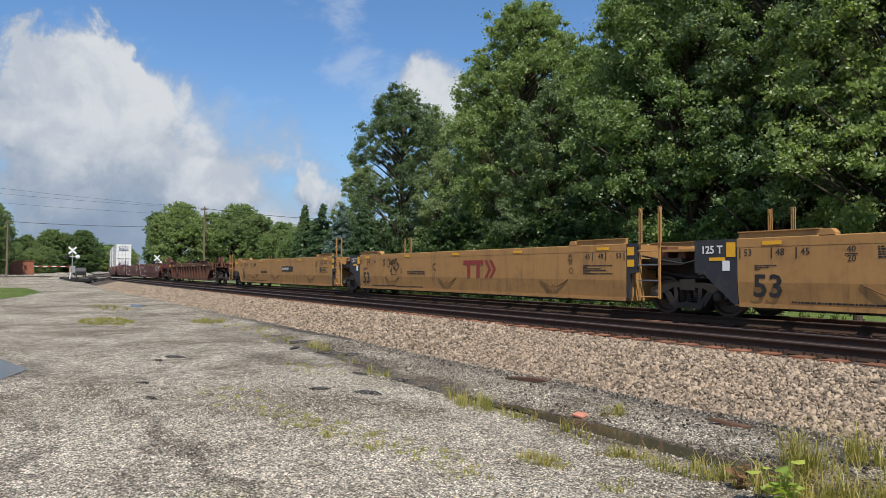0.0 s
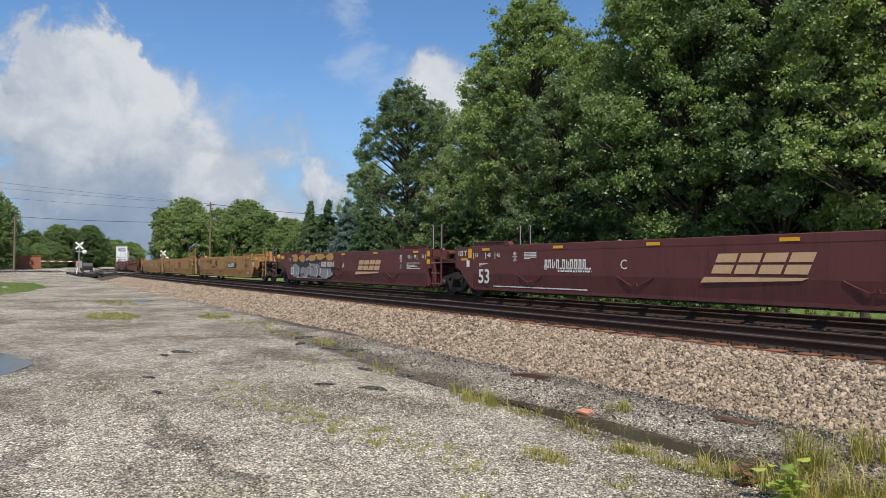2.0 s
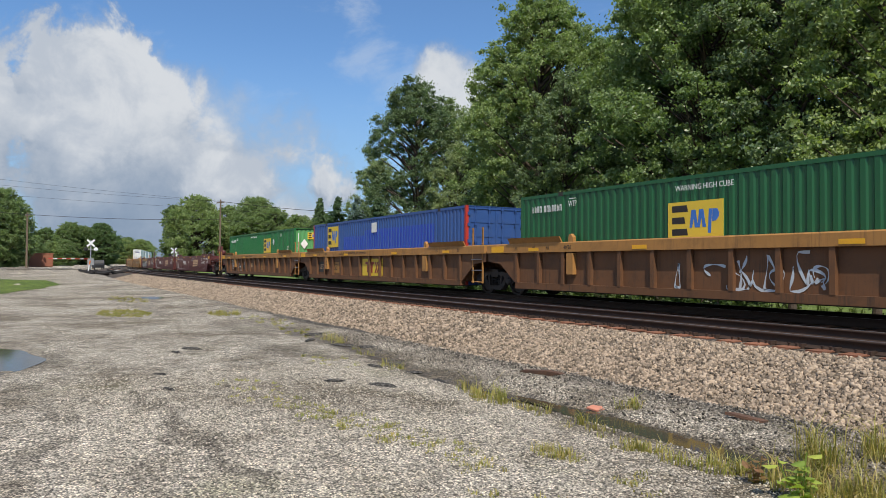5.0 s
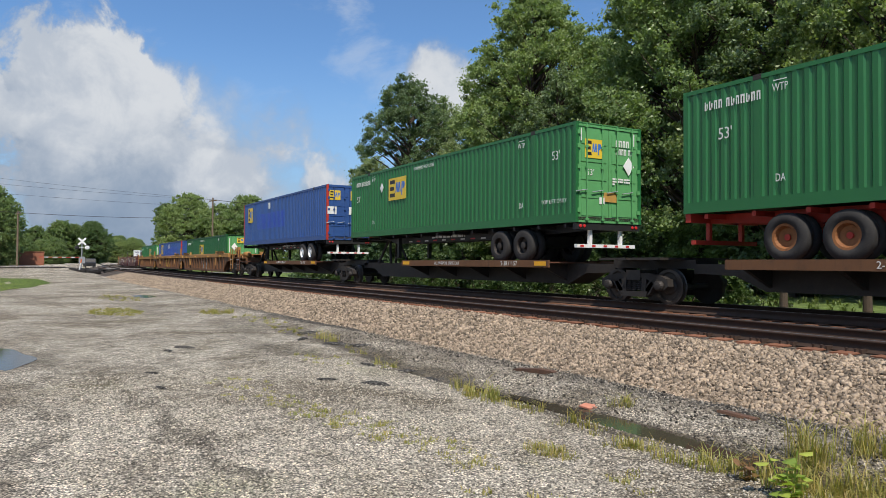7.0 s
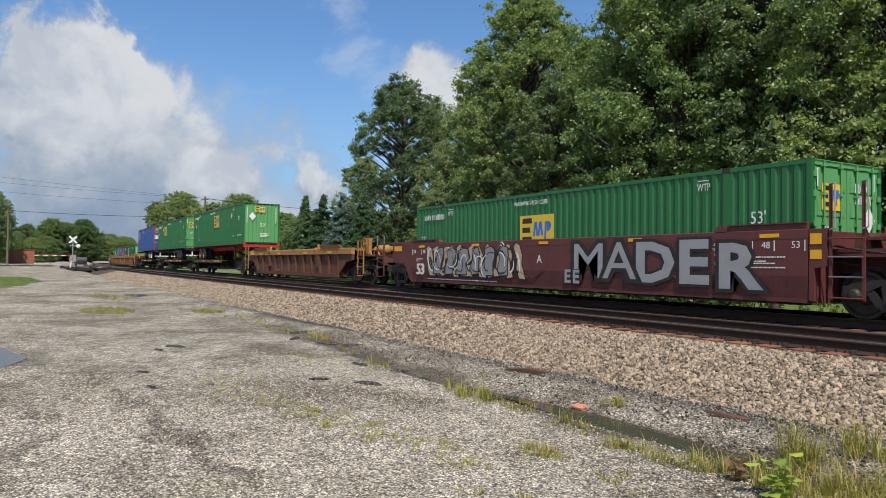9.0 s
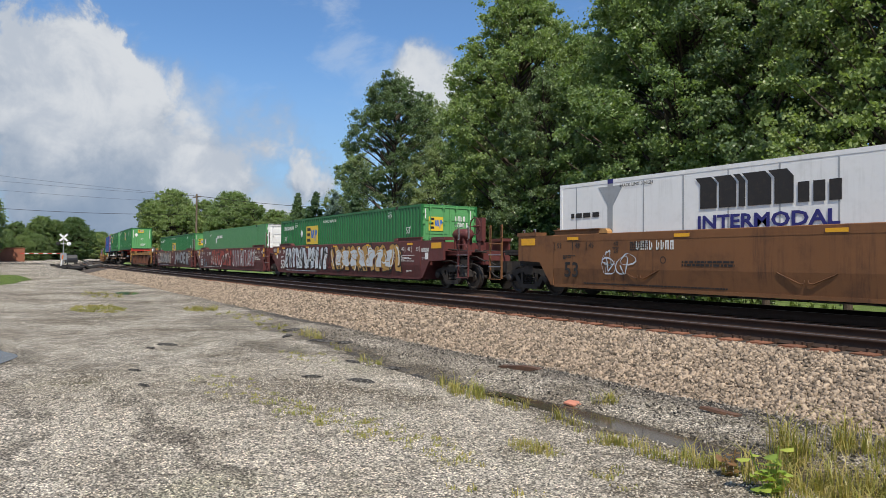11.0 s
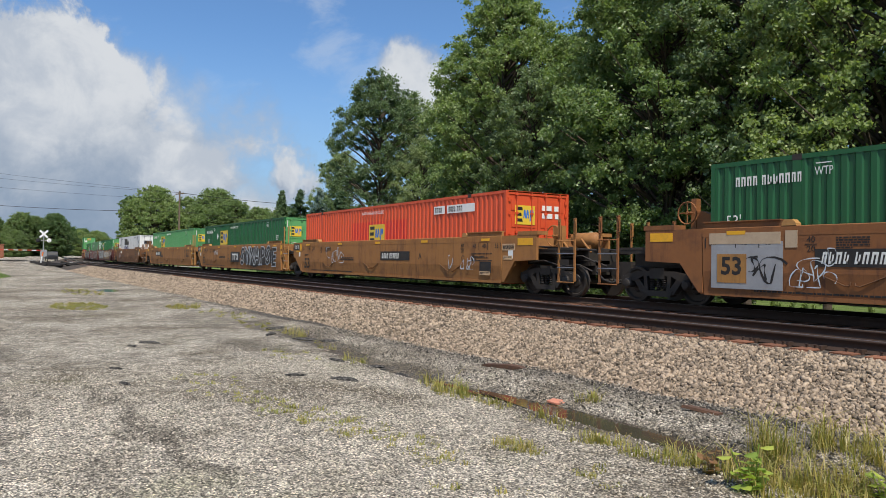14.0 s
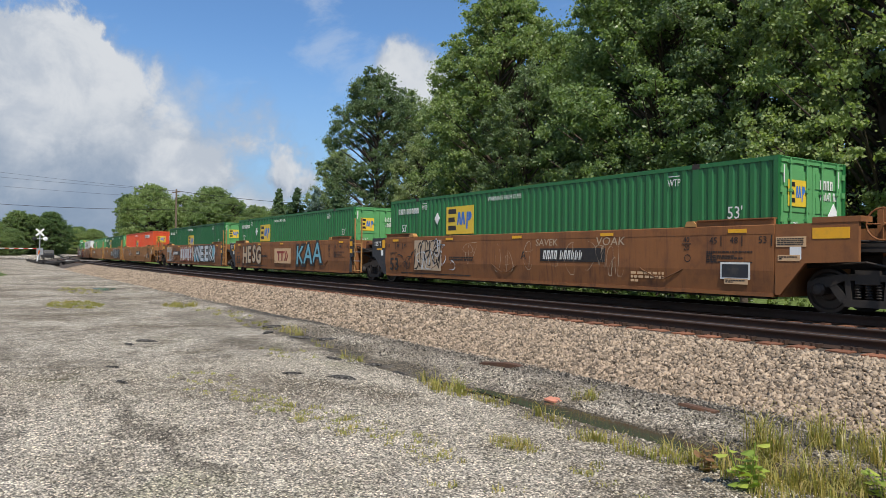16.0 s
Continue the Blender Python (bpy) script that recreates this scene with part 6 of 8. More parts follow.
def build_brown_loaded():
    f1 = well(OXIDE, "end", "joint", 225.6, "brown well car with silver block graffiti, loaded", CARS)
    wildstyle(f1, -6.9, -0.9, 0.5, 1.7, BEIGE_GRAFFITI, LETTER_BLACK, 11, 21, -1.509, 0.13)
    wildstyle(f1, -6.4, -1.6, 0.6, 1.6, GREY_GRAFFITI, LETTER_BLACK, 6, 22, -1.517, 0.07)
    lettering("53", -7.35, 0.76, 0.58, LETTER_WHITE, f1, -1.545, bold=0.010, wide=1.05)
    lettering("A", -0.2, 1.15, 0.35, LETTER_WHITE, f1)
    graffiti(f1, "MADER", 4.22, 1.02, 1.35, SILVER_GRAFFITI, LETTER_BLACK, 1.3, -1.512, None, 0.0)
    graffiti(f1, "EE", 1.25, 0.65, 0.5, SILVER_GRAFFITI, LETTER_BLACK, 1.1, -1.512, None, 0.0)
    c = fleet_box(GREEN, 225.6, WELL_Z, "green fluted container low in a brown well car")
    dress(c, (-0.9, 1.75), ((-7.5, 1.6), (6.9, 1.75)), 21, None)
    f2 = well(OXIDE, "joint", "joint", 245.1, "brown well car with red graffiti, loaded", CARS)
    emblem_wedge(f2, -3.4, 1.1, 1.6, 0.4)
    swirls(f2, -7.6, -4.2, 0.45, 1.65, CYAN_GRAFFITI, 7, 23, -1.513, 0.02)
    wildstyle(f2, -4.4, 1.2, 0.5, 1.7, RED_GRAFFITI, LETTER_BLACK, 9, 24, -1.515, 0.15)
    wildstyle(f2, 1.4, 6.6, 0.5, 1.7, GREY_GRAFFITI, LETTER_RED, 9, 25, -1.515, 0.13)
    c = fleet_box(GREEN_PALE, 245.1, WELL_Z, "older faded green flat-sided container", smooth_side=True, end_paint=WHITE)
    lettering("53'", -7.5, 1.7, 0.36, LETTER_WHITE, c, -1.3)
    lettering("WTP", -5.6, 2.5, 0.22, LETTER_WHITE, c, -1.3)
    bars(-3.6, 2.35, 1.5, 1, 0.2, LETTER_WHITE, c, -1.3, 8)
    for x in (-7.4, -4.0):
        plate("notice", x, x + 0.35, 1.9, 2.3, LETTER_WHITE, c, -1.3)
    f3 = well(OXIDE, "joint", "end", 264.3, "brown well car with blue and gold graffiti, loaded", CARS)
    wildstyle(f3, -7.0, -0.9, 0.5, 1.7, PALE_GRAFFITI, LETTER_BLACK, 11, 27, -1.51, 0.13)
    wildstyle(f3, -0.6, 6.6, 0.5, 1.7, GOLD_GRAFFITI, LETTER_BLACK, 12, 28, -1.51, 0.14)
    wildstyle(f3, 0.0, 6.0, 0.7, 1.5, PALE_GRAFFITI, GOLD_GRAFFITI, 7, 29, -1.518, 0.05)
    c = fleet_box(GREEN, 264.0, WELL_Z, "green fluted container with yellow company panels in a brown well car")
    dress(c, (-3.5, 2.0), ((-7.2, 1.85), (7.1, 1.9)), 23)
    g = well(SOOT_TAN, "end", "end", 288.15, "rusty tan well car carrying a white container", CARS)
    glyphs(-5.0, 1.42, 8, 0.22, LETTER_WHITE, g, seed=3)
    bars(1.6, 0.95, 3.4, 1, 0.26, TAN_DARK, g, seed=9)
    blotch(g, 1.2, 1.0, 0.6, 0.6, TAN, 71)
    swirls(g, -6.8, -5.2, 0.7, 1.4, PALE_GRAFFITI, 5, 33, -1.513, 0.018)
    c = fleet_box(WHITE, 288.15, WELL_Z, "white smooth-sided container with black and navy lettering", smooth_side=True)
    bm = bmesh.new()
    for k, w in enumerate((0.44, 0.44, 0.16, 0.55, 0.42)):
        u = -3.25 + sum((0.5, 0.5, 0.22, 0.62, 0.48)[:k])
        prism(bm, [(u, 1.95), (u + w, 1.95), (u + w, 2.5), (u + w - 0.14, 2.66), (u - 0.14, 2.66), (u, 2.5)], -1.303, -1.299)
    for k in range(3):
        u = -0.9 + k * 0.32
        prism(bm, [(u, 1.95), (u + 0.24, 1.95), (u + 0.24, 2.36), (u, 2.36)], -1.303, -1.299)
    part("company_mark", bm, LETTER_BLACK, c, "black block company mark")
    lettering("INTERMODAL", -1.7, 1.62, 0.42, LETTER_NAVY, c, -1.3, wide=1.25, bold=0.012)
    lettering("53FT", 7.0, 2.15, 0.36, LETTER_BLACK, c, -1.3, bold=0.006)
    lettering("XHC", 7.0, 1.72, 0.36, LETTER_BLACK, c, -1.3, bold=0.006)
    lettering("STACK LIMIT 3 HIGH", 4.6, 2.66, 0.16, LETTER_BLACK, c, -1.3)
    lettering("WTP", 6.7, 2.68, 0.16, LETTER_BLACK, c, -1.3)
    lettering("STACK LIMIT 3 HIGH", -5.2, 2.7, 0.12, LETTER_BLACK, c, -1.3)
    bars(-7.6, 2.0, 1.1, 1, 0.13, LETTER_BLACK, c, -1.3, 5)
    bars(H + 0.006, 2.15, 1.9, 1, 0.34, LETTER_BLACK, c, -0.9, 4, rz=90)
    bars(H + 0.006, 1.4, 0.8, 2, 0.16, LETTER_BLACK, c, 0.2, 6, rz=90)


def build_rear():
    h1 = well(TAN_RUST, "end", "joint", 311.8, "rusty tan well car with a black number plate, loaded", CARS)
    number_plate(h1, -4.2, 1.22, 2.5, 0.36)
    lettering("B", -2.2, 1.2, 0.34, LETTER_BLACK, h1)
    c = fleet_box(GREEN_PALE, 311.8, WELL_Z, "pale green fluted container in a rusty tan well car")
    dress(c, (-3.6, 2.0), ((7.1, 1.8),), 31)
    h2 = well(TAN_RUST, "joint", "joint", 331.2, "rusty tan well car with bold black and white graffiti", CARS)
    lettering("C", -1.4, 1.0, 0.42, LETTER_BLACK, h2)
    lettering("10-15", -4.4, 1.25, 0.42, PALE_GRAFFITI, h2, shear=0.2)
    emblem_ttx(h2, 0.05, 1.0, 1.3, 0.42, LETTER_BLACK, ink=LETTER_WHITE)
    blotch(h2, 4.35, 1.02, 6.4, 1.15, LETTER_BLACK, 91, -1.511)
    graffiti(h2, "SYNAPSE", 4.35, 1.02, 1.38, LETTER_BLACK, PALE_GRAFFITI, 1.02, -1.518, None, 0.1, 0.05, 0.02)
    c = fleet_box(GREEN_DEEP, 331.2, WELL_Z, "dark green fluted container in a rusty tan well car")
    dress(c, (-3.5, 2.0), ((-6.95, 1.8), (7.1, 1.8)), 33)
    h3 = well(TAN_RUST, "joint", "end", 350.5, "rusty tan well car carrying an orange-red container", CARS)
    number_plate(h3, 1.4, 1.12, 2.3, 0.34)
    swirls(h3, -5.0, -3.2, 0.8, 1.5, PALE_GRAFFITI, 6, 41, -1.513, 0.016)
    swirls(h3, 5.2, 6.6, 0.7, 1.4, PALE_GRAFFITI, 5, 42, -1.513, 0.016)
    lettering("A", 3.3, 1.1, 0.34, LETTER_BLACK, h3)
    plate("notice", 7.0, 7.6, 0.6, 0.95, LETTER_BLACK, h3)
    c = fleet_box(RED_ORANGE, 350.5, WELL_Z, "orange-red fluted container with yellow company panel")
    logo_panel(c, -0.5, 1.72, 1.35, 0.80, -1.302)
    blue_over(c, -3.0, 1.8, 1.45, 2.25, paint=stuff_mat("bright_red_touch_up_paint", (0.62, 0.035, 0.025), 0.42, 0, 0.08, 0.7))
    for x0, x1 in ((3.9, 4.6), (4.75, 6.4)):
        plate("number_panel", x0, x1, 2.32, 2.60, WHITE, c, -1.298)
    logo_panel(c, H + 0.006, 2.15, 0.8, 0.6, -0.55, 90)
    lettering("WARNING HIGH CUBE", -0.9, 2.60, 0.19, LETTER_WHITE, c, -1.302)
    glyphs(3.97, 2.46, 4, 0.18, LETTER_BLACK, c, -1.304, 0, 0.0, 8)
    glyphs(4.85, 2.46, 7, 0.18, LETTER_BLACK, c, -1.304, 0, 0.0, 9)
    lettering("53'", H + 0.006, 1.5, 0.26, LETTER_WHITE, c, -0.75, 90)
    bars(H + 0.006, 2.4, 0.7, 2, 0.16, LETTER_WHITE, c, 0.15, 8, rz=90)
    i1 = well(RUST_RED, "end", "joint", 374.0, "rusty tan well car with large pale graffiti letters", CARS)
    number_plate(i1, -4.4, 1.12, 2.4, 0.34)
    plate("paint_patch", -7.9, -6.25, 0.46, 1.45, SILVER_GRAFFITI, i1, -1.504)
    plate("number_panel", -7.75, -7.05, 0.58, 1.19, TAN_MID, i1, -1.511)
    lettering("53", -7.4, 0.92, 0.52, LETTER_BLACK, i1, -1.516, bold=0.014)
    plate("stencil_panel", -7.95, -6.3, 1.40, 1.64, BEIGE_GRAFFITI, i1, -1.508)
    plate("stencil_panel", -6.2, -5.95, 1.32, 1.66, BEIGE_GRAFFITI, i1, -1.508)
    swirls(i1, -6.05, -4.9, 0.55, 1.3, PALE_GRAFFITI, 7, 44, -1.516, 0.012)
    swirls(i1, -7.0, -6.35, 0.6, 1.35, LETTER_BLACK, 4, 48, -1.51, 0.022)
    wildstyle(i1, -3.3, 1.0, 0.5, 1.7, BEIGE_GRAFFITI, LETTER_RED, 8, 45, -1.51, 0.13)
    wildstyle(i1, -3.0, 0.6, 0.7, 1.5, PALE_GRAFFITI, LETTER_RED, 5, 46, -1.518, 0.05)
    wildstyle(i1, 1.1, 6.9, 0.5, 1.7, CYAN_GRAFFITI, PALE_GRAFFITI, 6, 47, -1.506, 0.12)
    graffiti(i1, "WEEK", 4.1, 1.02, 1.4, PALE_GRAFFITI, LETTER_BLACK, 1.25, -1.515, None, -0.05)
    c = fleet_box(GREEN_DEEP, 374.0, WELL_Z, "dark green container with low yellow company panel")
    dress(c, (-0.9, 1.72), ((-7.5, 1.6), (6.9, 1.65)), 35, None)
    i2 = well(RUST_RED, "joint", "joint", 393.4, "rusty tan well car with beige and cyan graffiti", CARS)
    graffiti(i2, "HESG", -4.9, 1.02, 1.3, BEIGE_GRAFFITI, LETTER_BLACK, 0.95, -1.512, None, 0.05)
    emblem_ttx(i2, 0.1, 1.0, 1.6, 0.5, LETTER_TAN)
    graffiti(i2, "KAA", 3.6, 1.05, 1.35, CYAN_GRAFFITI, LETTER_BLACK, 1.2, -1.512, None, 0.05)
    c = fleet_box(GREEN, 393.4, WELL_Z, "green fluted container with yellow company panel, rusty well car")
    dress(c, (-3.5, 2.0), ((-6.95, 1.8), (7.1, 1.8)), 37)
    i3 = well(RUST_RED, "joint", "end", 412.9, "rusty tan well car with scratched white tags and number plate", CARS)
    number_plate(i3, 2.3, 1.12, 2.5, 0.36)
    plate("paint_patch", -5.9, -4.1, 0.55, 1.62, BEIGE_GRAFFITI, i3, -1.507)
    swirls(i3, -5.9, -4.1, 0.6, 1.6, LETTER_BLACK, 10, 51, -1.514, 0.03)
    swirls(i3, -5.9, -3.4, 0.6, 1.65, PALE_GRAFFITI, 9, 53, -1.518, 0.016)
    swirls(i3, -2.6, 4.5, 0.6, 1.5, BEIGE_GRAFFITI, 16, 54, -1.511, 0.007)
    swirls(i3, -7.3, -6.2, 0.6, 1.4, LETTER_BLACK, 4, 52, -1.513, 0.018)
    lettering("SAVEK", 1.3, 1.46, 0.27, BEIGE_GRAFFITI, i3, shear=0.1, wide=1.2)
    lettering("VOAK", 3.7, 1.46, 0.30, BEIGE_GRAFFITI, i3, shear=0.1, wide=1.2)
    lettering("A", 0.3, 1.1, 0.36, LETTER_BLACK, i3)
    plate("notice", 6.9, 7.6, 0.62, 0.98, LETTER_WHITE, i3)
    plate("notice", 6.94, 7.56, 0.66, 0.94, SLATE, i3, -1.511)
    bars(4.4, 0.7, 1.0, 3, 0.06, LETTER_TAN, i3, seed=5)
    c = fleet_box(GREEN, 412.9, WELL_Z, "green fluted container with closed doors at the train's rear")
    dress(c, (-3.6, 2.0), ((-7.0, 1.8), (7.1, 1.75)), 39)


build_head()
build_tan_empty()
build_brown_empty()
build_ribbed_trio()
build_spine()
build_brown_loaded()
build_rear()

# ---- trees ----
def leaf_cards(rng, centres, radii, count, size, stretch=1.6, up=0.35):
    """Small leaf blades scattered over the outside of clumps; each is a folded diamond."""
    pick = rng.integers(0, len(centres), count)
    d = rng.normal(size=(count, 3))
    d[:, 2] += up
    d /= np.linalg.norm(d, axis=1)[:, None]
    r = radii[pick] * (0.15 + 0.62 * np.abs(rng.normal(size=count)))
    p = centres[pick] + d * r[:, None] * np.array([1, 1, 0.72])
    nrm = d * 0.22 + rng.normal(size=(count, 3)) * 0.75 + np.array([0, 0, 0.22])
    nrm /= np.linalg.norm(nrm, axis=1)[:, None]
    t = np.cross(nrm, rng.normal(size=(count, 3)))
    t /= np.linalg.norm(t, axis=1)[:, None] + 1e-9
    b = np.cross(nrm, t)
    s = (size * (0.6 + 0.8 * rng.random(count)))[:, None]
    verts = np.stack([p - t * s * stretch / 2, p + b * s / 2 - nrm * s * 0.12, p + t * s * stretch / 2, p - b * s / 2 - nrm * s * 0.12], 1).reshape(-1, 3)
    faces = np.arange(count * 4).reshape(-1, 4)
    return verts, faces


def limb(verts, faces, a, b, r0, r1, k=6):
    a, b = Vector(a), Vector(b)
    q = (b - a).to_track_quat("Z", "Y")
    base = len(verts)
    for c, r in ((a, r0), (b, r1)):
        for i in range(k):
            verts.append(c + q @ Vector((r * math.cos(i * math.tau / k), r * math.sin(i * math.tau / k), 0)))
    for i in range(k):
        j = (i + 1) % k
        faces.append((base + i, base + j, base + k + j, base + k + i))


def broadleaf(name, seed, height, width, clumps, leaves, leaf=0.26, low=0.12, material=None, m=None, label="", group="", point=0.55):
    """Tapered trunk with forking limbs, and a crown of many leaf clumps with gaps."""
    rng = np.random.default_rng(seed)
    tree = empty(name, label, "tree", group, m)
    cs, rs = [], []
    lobes = [(rng.uniform(0, math.tau), rng.uniform(0.25, 0.95), rng.uniform(0.75, 1.2)) for _ in range(14)]
    boughs, tips = max(12, clumps // 4), []
    while len(tips) < boughs:
        h = rng.uniform(low, 1.0)
        ang = rng.uniform(0, math.tau)
        prof = math.sin(math.pi * min(1, max(0, (h - low) / (1.03 - low))) ** 0.85) ** point
        bulge = 1.0
        for la, lh, lw in lobes:
            bulge += 1.0 * (lw - 0.94) * math.exp(-((h - lh) / 0.10) ** 2) * max(0, math.cos(ang - la))
        rad = width / 2 * prof * bulge * (0.28 + 0.72 * rng.random() ** 0.5)
        tips.append((rad * math.cos(ang), rad * math.sin(ang), h * height))
    tips = np.array(tips)
    # each bough ends in a loose handful of leaf clumps
    for i in range(clumps):
        cs.append(tips[i % boughs] + rng.normal(size=3) * np.array([0.042, 0.042, 0.034]) * width)
        rs.append((0.22 + 0.50 * rng.random() ** 1.6) * width / 11.0)
    cs, rs = np.array(cs), np.array(rs)
    verts, faces = [], []
    pts = [Vector((0, 0, 0))]
    for i in range(1, 7):
        pts.append(Vector((rng.normal() * 0.18 * i / 3, rng.normal() * 0.18 * i / 3, height * 0.85 * i / 6)))
    r = height * 0.019
    for i in range(6):
        limb(verts, faces, pts[i], pts[i + 1], r * (1 - i / 6.6) * (1.35 if i == 0 else 1), r * (1 - (i + 1) / 6.6), 8)
    for i in range(0, len(cs), 7):
        z = max(height * 0.10, cs[i][2] - np.hypot(cs[i][0], cs[i][1]) * 0.75)
        k = min(5, int(z / (height * 0.85) * 6))
        f = z / (height * 0.85) * 6 - k
        a = pts[k].lerp(pts[k + 1], min(1, max(0, f)))
        mid = a.lerp(Vector(cs[i]), 0.55) + Vector((0, 0, 0.25))
        limb(verts, faces, a, mid, r * 0.30, r * 0.17, 5)
        limb(verts, faces, mid, cs[i], r * 0.17, r * 0.05, 4)
    raw("trunk", [tuple(v) for v in verts], faces, BARK, tree, "grey-brown trunk and limbs")
    v, f = leaf_cards(rng, cs, rs, leaves, leaf)
    raw("crown", v, f, material or OAK, tree, "dense green leaves with gaps")
    return tree


def conifer(name, seed, height, width, material, m=None, label="", leaves=42000):
    """Spruce: straight trunk, tiers of drooping boughs."""
    rng = np.random.default_rng(seed)
    tree = empty(name, label, "tree", "spruces beside the tracks", m)
    verts, faces = [], []
    limb(verts, faces, (0, 0, 0), (0, 0, height), height * 0.014, 0.02, 7)
    cs, rs = [], []
    for tier in np.arange(0.05, 0.99, 0.030):
        rad = width / 2 * (1 - tier) ** 0.85
        k = max(3, int(15 * (1 - tier)) + 2)
        for i in range(k):
            a = rng.uniform(0, math.tau)
            reach = rad * rng.uniform(0.7, 1.08)
            tip = Vector((reach * math.cos(a), reach * math.sin(a), tier * height - reach * 0.22))
            limb(verts, faces, (0, 0, tier * height), tip, 0.03, 0.008, 4)
            for q in np.arange(0.34, 1.01, 0.11):
                cs.append((tip.x * q, tip.y * q, tier * height + (tip.z - tier * height) * q))
                rs.append(0.09 + 0.16 * rad / (width / 2) * (1.1 - 0.5 * q) + 0.08)
    raw("trunk", [tuple(v) for v in verts], faces, BARK, tree)
    v, f = leaf_cards(rng, np.array(cs), np.array(rs), leaves, 0.105, 2.8, 0.0)
    raw("crown", v, f, material, tree, "needled drooping boughs")
    return tree


def build_trees():
    wood = "tall trees behind the tracks"
    kinds = [broadleaf("tree", 11, 21, 11.8, 1500, 235000, 0.112, 0.06, None, pose(-41.6, 32.4, 0, 0, 0, 20), "tall leafy oak with an open dark green crown", wood, 0.58),
             broadleaf("tree", 12, 19.5, 11.0, 1000, 135000, 0.112, 0.05, ASH, pose(-63, 33.1, 0, 0, 0, 0), "tall leafy tree with an airy green crown", wood, 0.68),
             broadleaf("tree", 13, 22.5, 13, 1500, 235000, 0.112, 0.06, None, pose(-26.9, 32.7, 0, 0, 0, 100), "tall leafy oak with a dense dark green crown", wood, 0.6)]
    rng = random.Random(3)
    spots = [(0, -51.5, 38.4, 50, 0.96), (2, -32.9, 38.3, 140, 0.97), (1, -22, 33, 210, 1.05), (0, -15.5, 33.5, 300, 1.0), (2, -8, 34, 15, 1.0), (1, -1.5, 33, 90, 1.0), (0, 6, 33, 170, 1.0), (2, 14, 30, 250, 1.0),
             (1, -65.4, 38.7, 30, 0.95), (1, -73.2, 33.6, 140, 0.68), (1, -57, 34.5, 210, 0.62), (0, -46, 43.8, 190, 0.99), (1, -36, 45, 20, 1.0), (2, -24, 44, 310, 1.0), (0, -12, 43, 77, 1.0), (1, 0, 42, 33, 1.0),
             (2, 10, 44, 222, 1.0), (0, 22, 33, 10, 1.0), (1, 24, 45, 99, 1.0), (1, -67, 47, 80, 0.8), (1, -36.5, 30.5, 260, 0.7)]
    for k, x, y, turn, s in spots:
        copy_thing(kinds[k], pose(x, y, 0, 0, 0, turn)).scale = (s, s, s * rng.uniform(0.98, 1.04))
    # understorey along the wood's edge
    bush = broadleaf("bush", 21, 5.2, 6.0, 240, 24000, 0.14, 0.0, SCRUB, pose(-48, 29, 0), "leafy green undergrowth at the wood's edge", "undergrowth")
    for i in range(20):
        x = -52 + i * 2.2 + rng.uniform(-1, 1)
        t = copy_thing(bush, pose(x, 27.5 + rng.uniform(0, 2.5) + (6 if x > -26 else 0), 0, 0, 0, rng.uniform(0, 360)))
        s = rng.uniform(0.5, 1.05)
        t.scale = (s, s, s)
    shrub = broadleaf("bush", 23, 1.5, 3.0, 110, 6500, 0.10, 0.0, SCRUB, pose(-62, 22.5, -0.2), "low leafy scrub beside the railway", "undergrowth")
    for i in range(44):
        x = -60 + i * 1.0 + rng.uniform(-0.5, 0.5)
        s = rng.uniform(0.7, 1.15)
        copy_thing(shrub, pose(x, 22.4 + (i % 3) * 0.9 + rng.uniform(0, 0.6), -0.2, 0, 0, rng.uniform(0, 360))).scale = (s, s, s)
    conifer("spruce", 31, 8.9, 5.2, SPRUCE, pose(-74.5, 27.3, 0), "dark green pointed spruce")
    conifer("spruce", 32, 8.6, 6.6, SPRUCE, pose(-69.5, 27.4, 0), "broad dark green spruce")
    conifer("spruce", 33, 8.2, 6.8, BLUE_SPRUCE, pose(-64.5, 27.4, 0), "blue-grey spruce with layered boughs")
    conifer("spruce", 34, 7.8, 6.2, SPRUCE, pose(-60.5, 27.8, 0), "green spruce among leafy trees")
    # the far woods beyond the level crossing
    far = broadleaf("tree", 41, 14.6, 12, 2000, 100000, 0.17, 0.04, None, pose(-146.7, 39.6, 0), "rounded leafy tree beyond the level crossing", "far trees")
    slim = broadleaf("tree", 43, 15.5, 8.5, 1300, 70000, 0.17, 0.03, None, pose(-166, 47, 0), "slender leafy tree beyond the level crossing", "far trees")
    for k, x, y, s, turn in ((far, -149.8, 28.7, 1.0, 40), (slim, -159.5, 26.2, 0.88, 90), (slim, -153.8, 35.6, 0.88, 10), (slim, -138.3, 41.8, 0.80, 130), (far, -131.3, 43.8, 0.71, 170), (far, -122.9, 44.2, 0.64, 200),
                             (far, -118, 48, 0.62, 260), (slim, -108, 50, 0.62, 300), (far, -100, 47, 0.56, 20), (far, -182, 52, 0.9, 70), (slim, -146, 54, 0.8, 310), (far, -126, 56, 0.75, 50), (far, -112, 58, 0.7, 250)):
        copy_thing(k, pose(x, y, 0, 0, 0, turn)).scale = (s, s, s)
    for i in range(24):
        x = -262 - rng.uniform(0, 50)
        y = -28 + i * 2.15 + rng.uniform(-3, 3)
        s = rng.uniform(0.74, 1.0)
        copy_thing((far, slim)[i % 2], pose(x, min(y, 22), 0.3, 0, 0, rng.uniform(0, 360))).scale = (s * 1.1, s * 1.1, s)
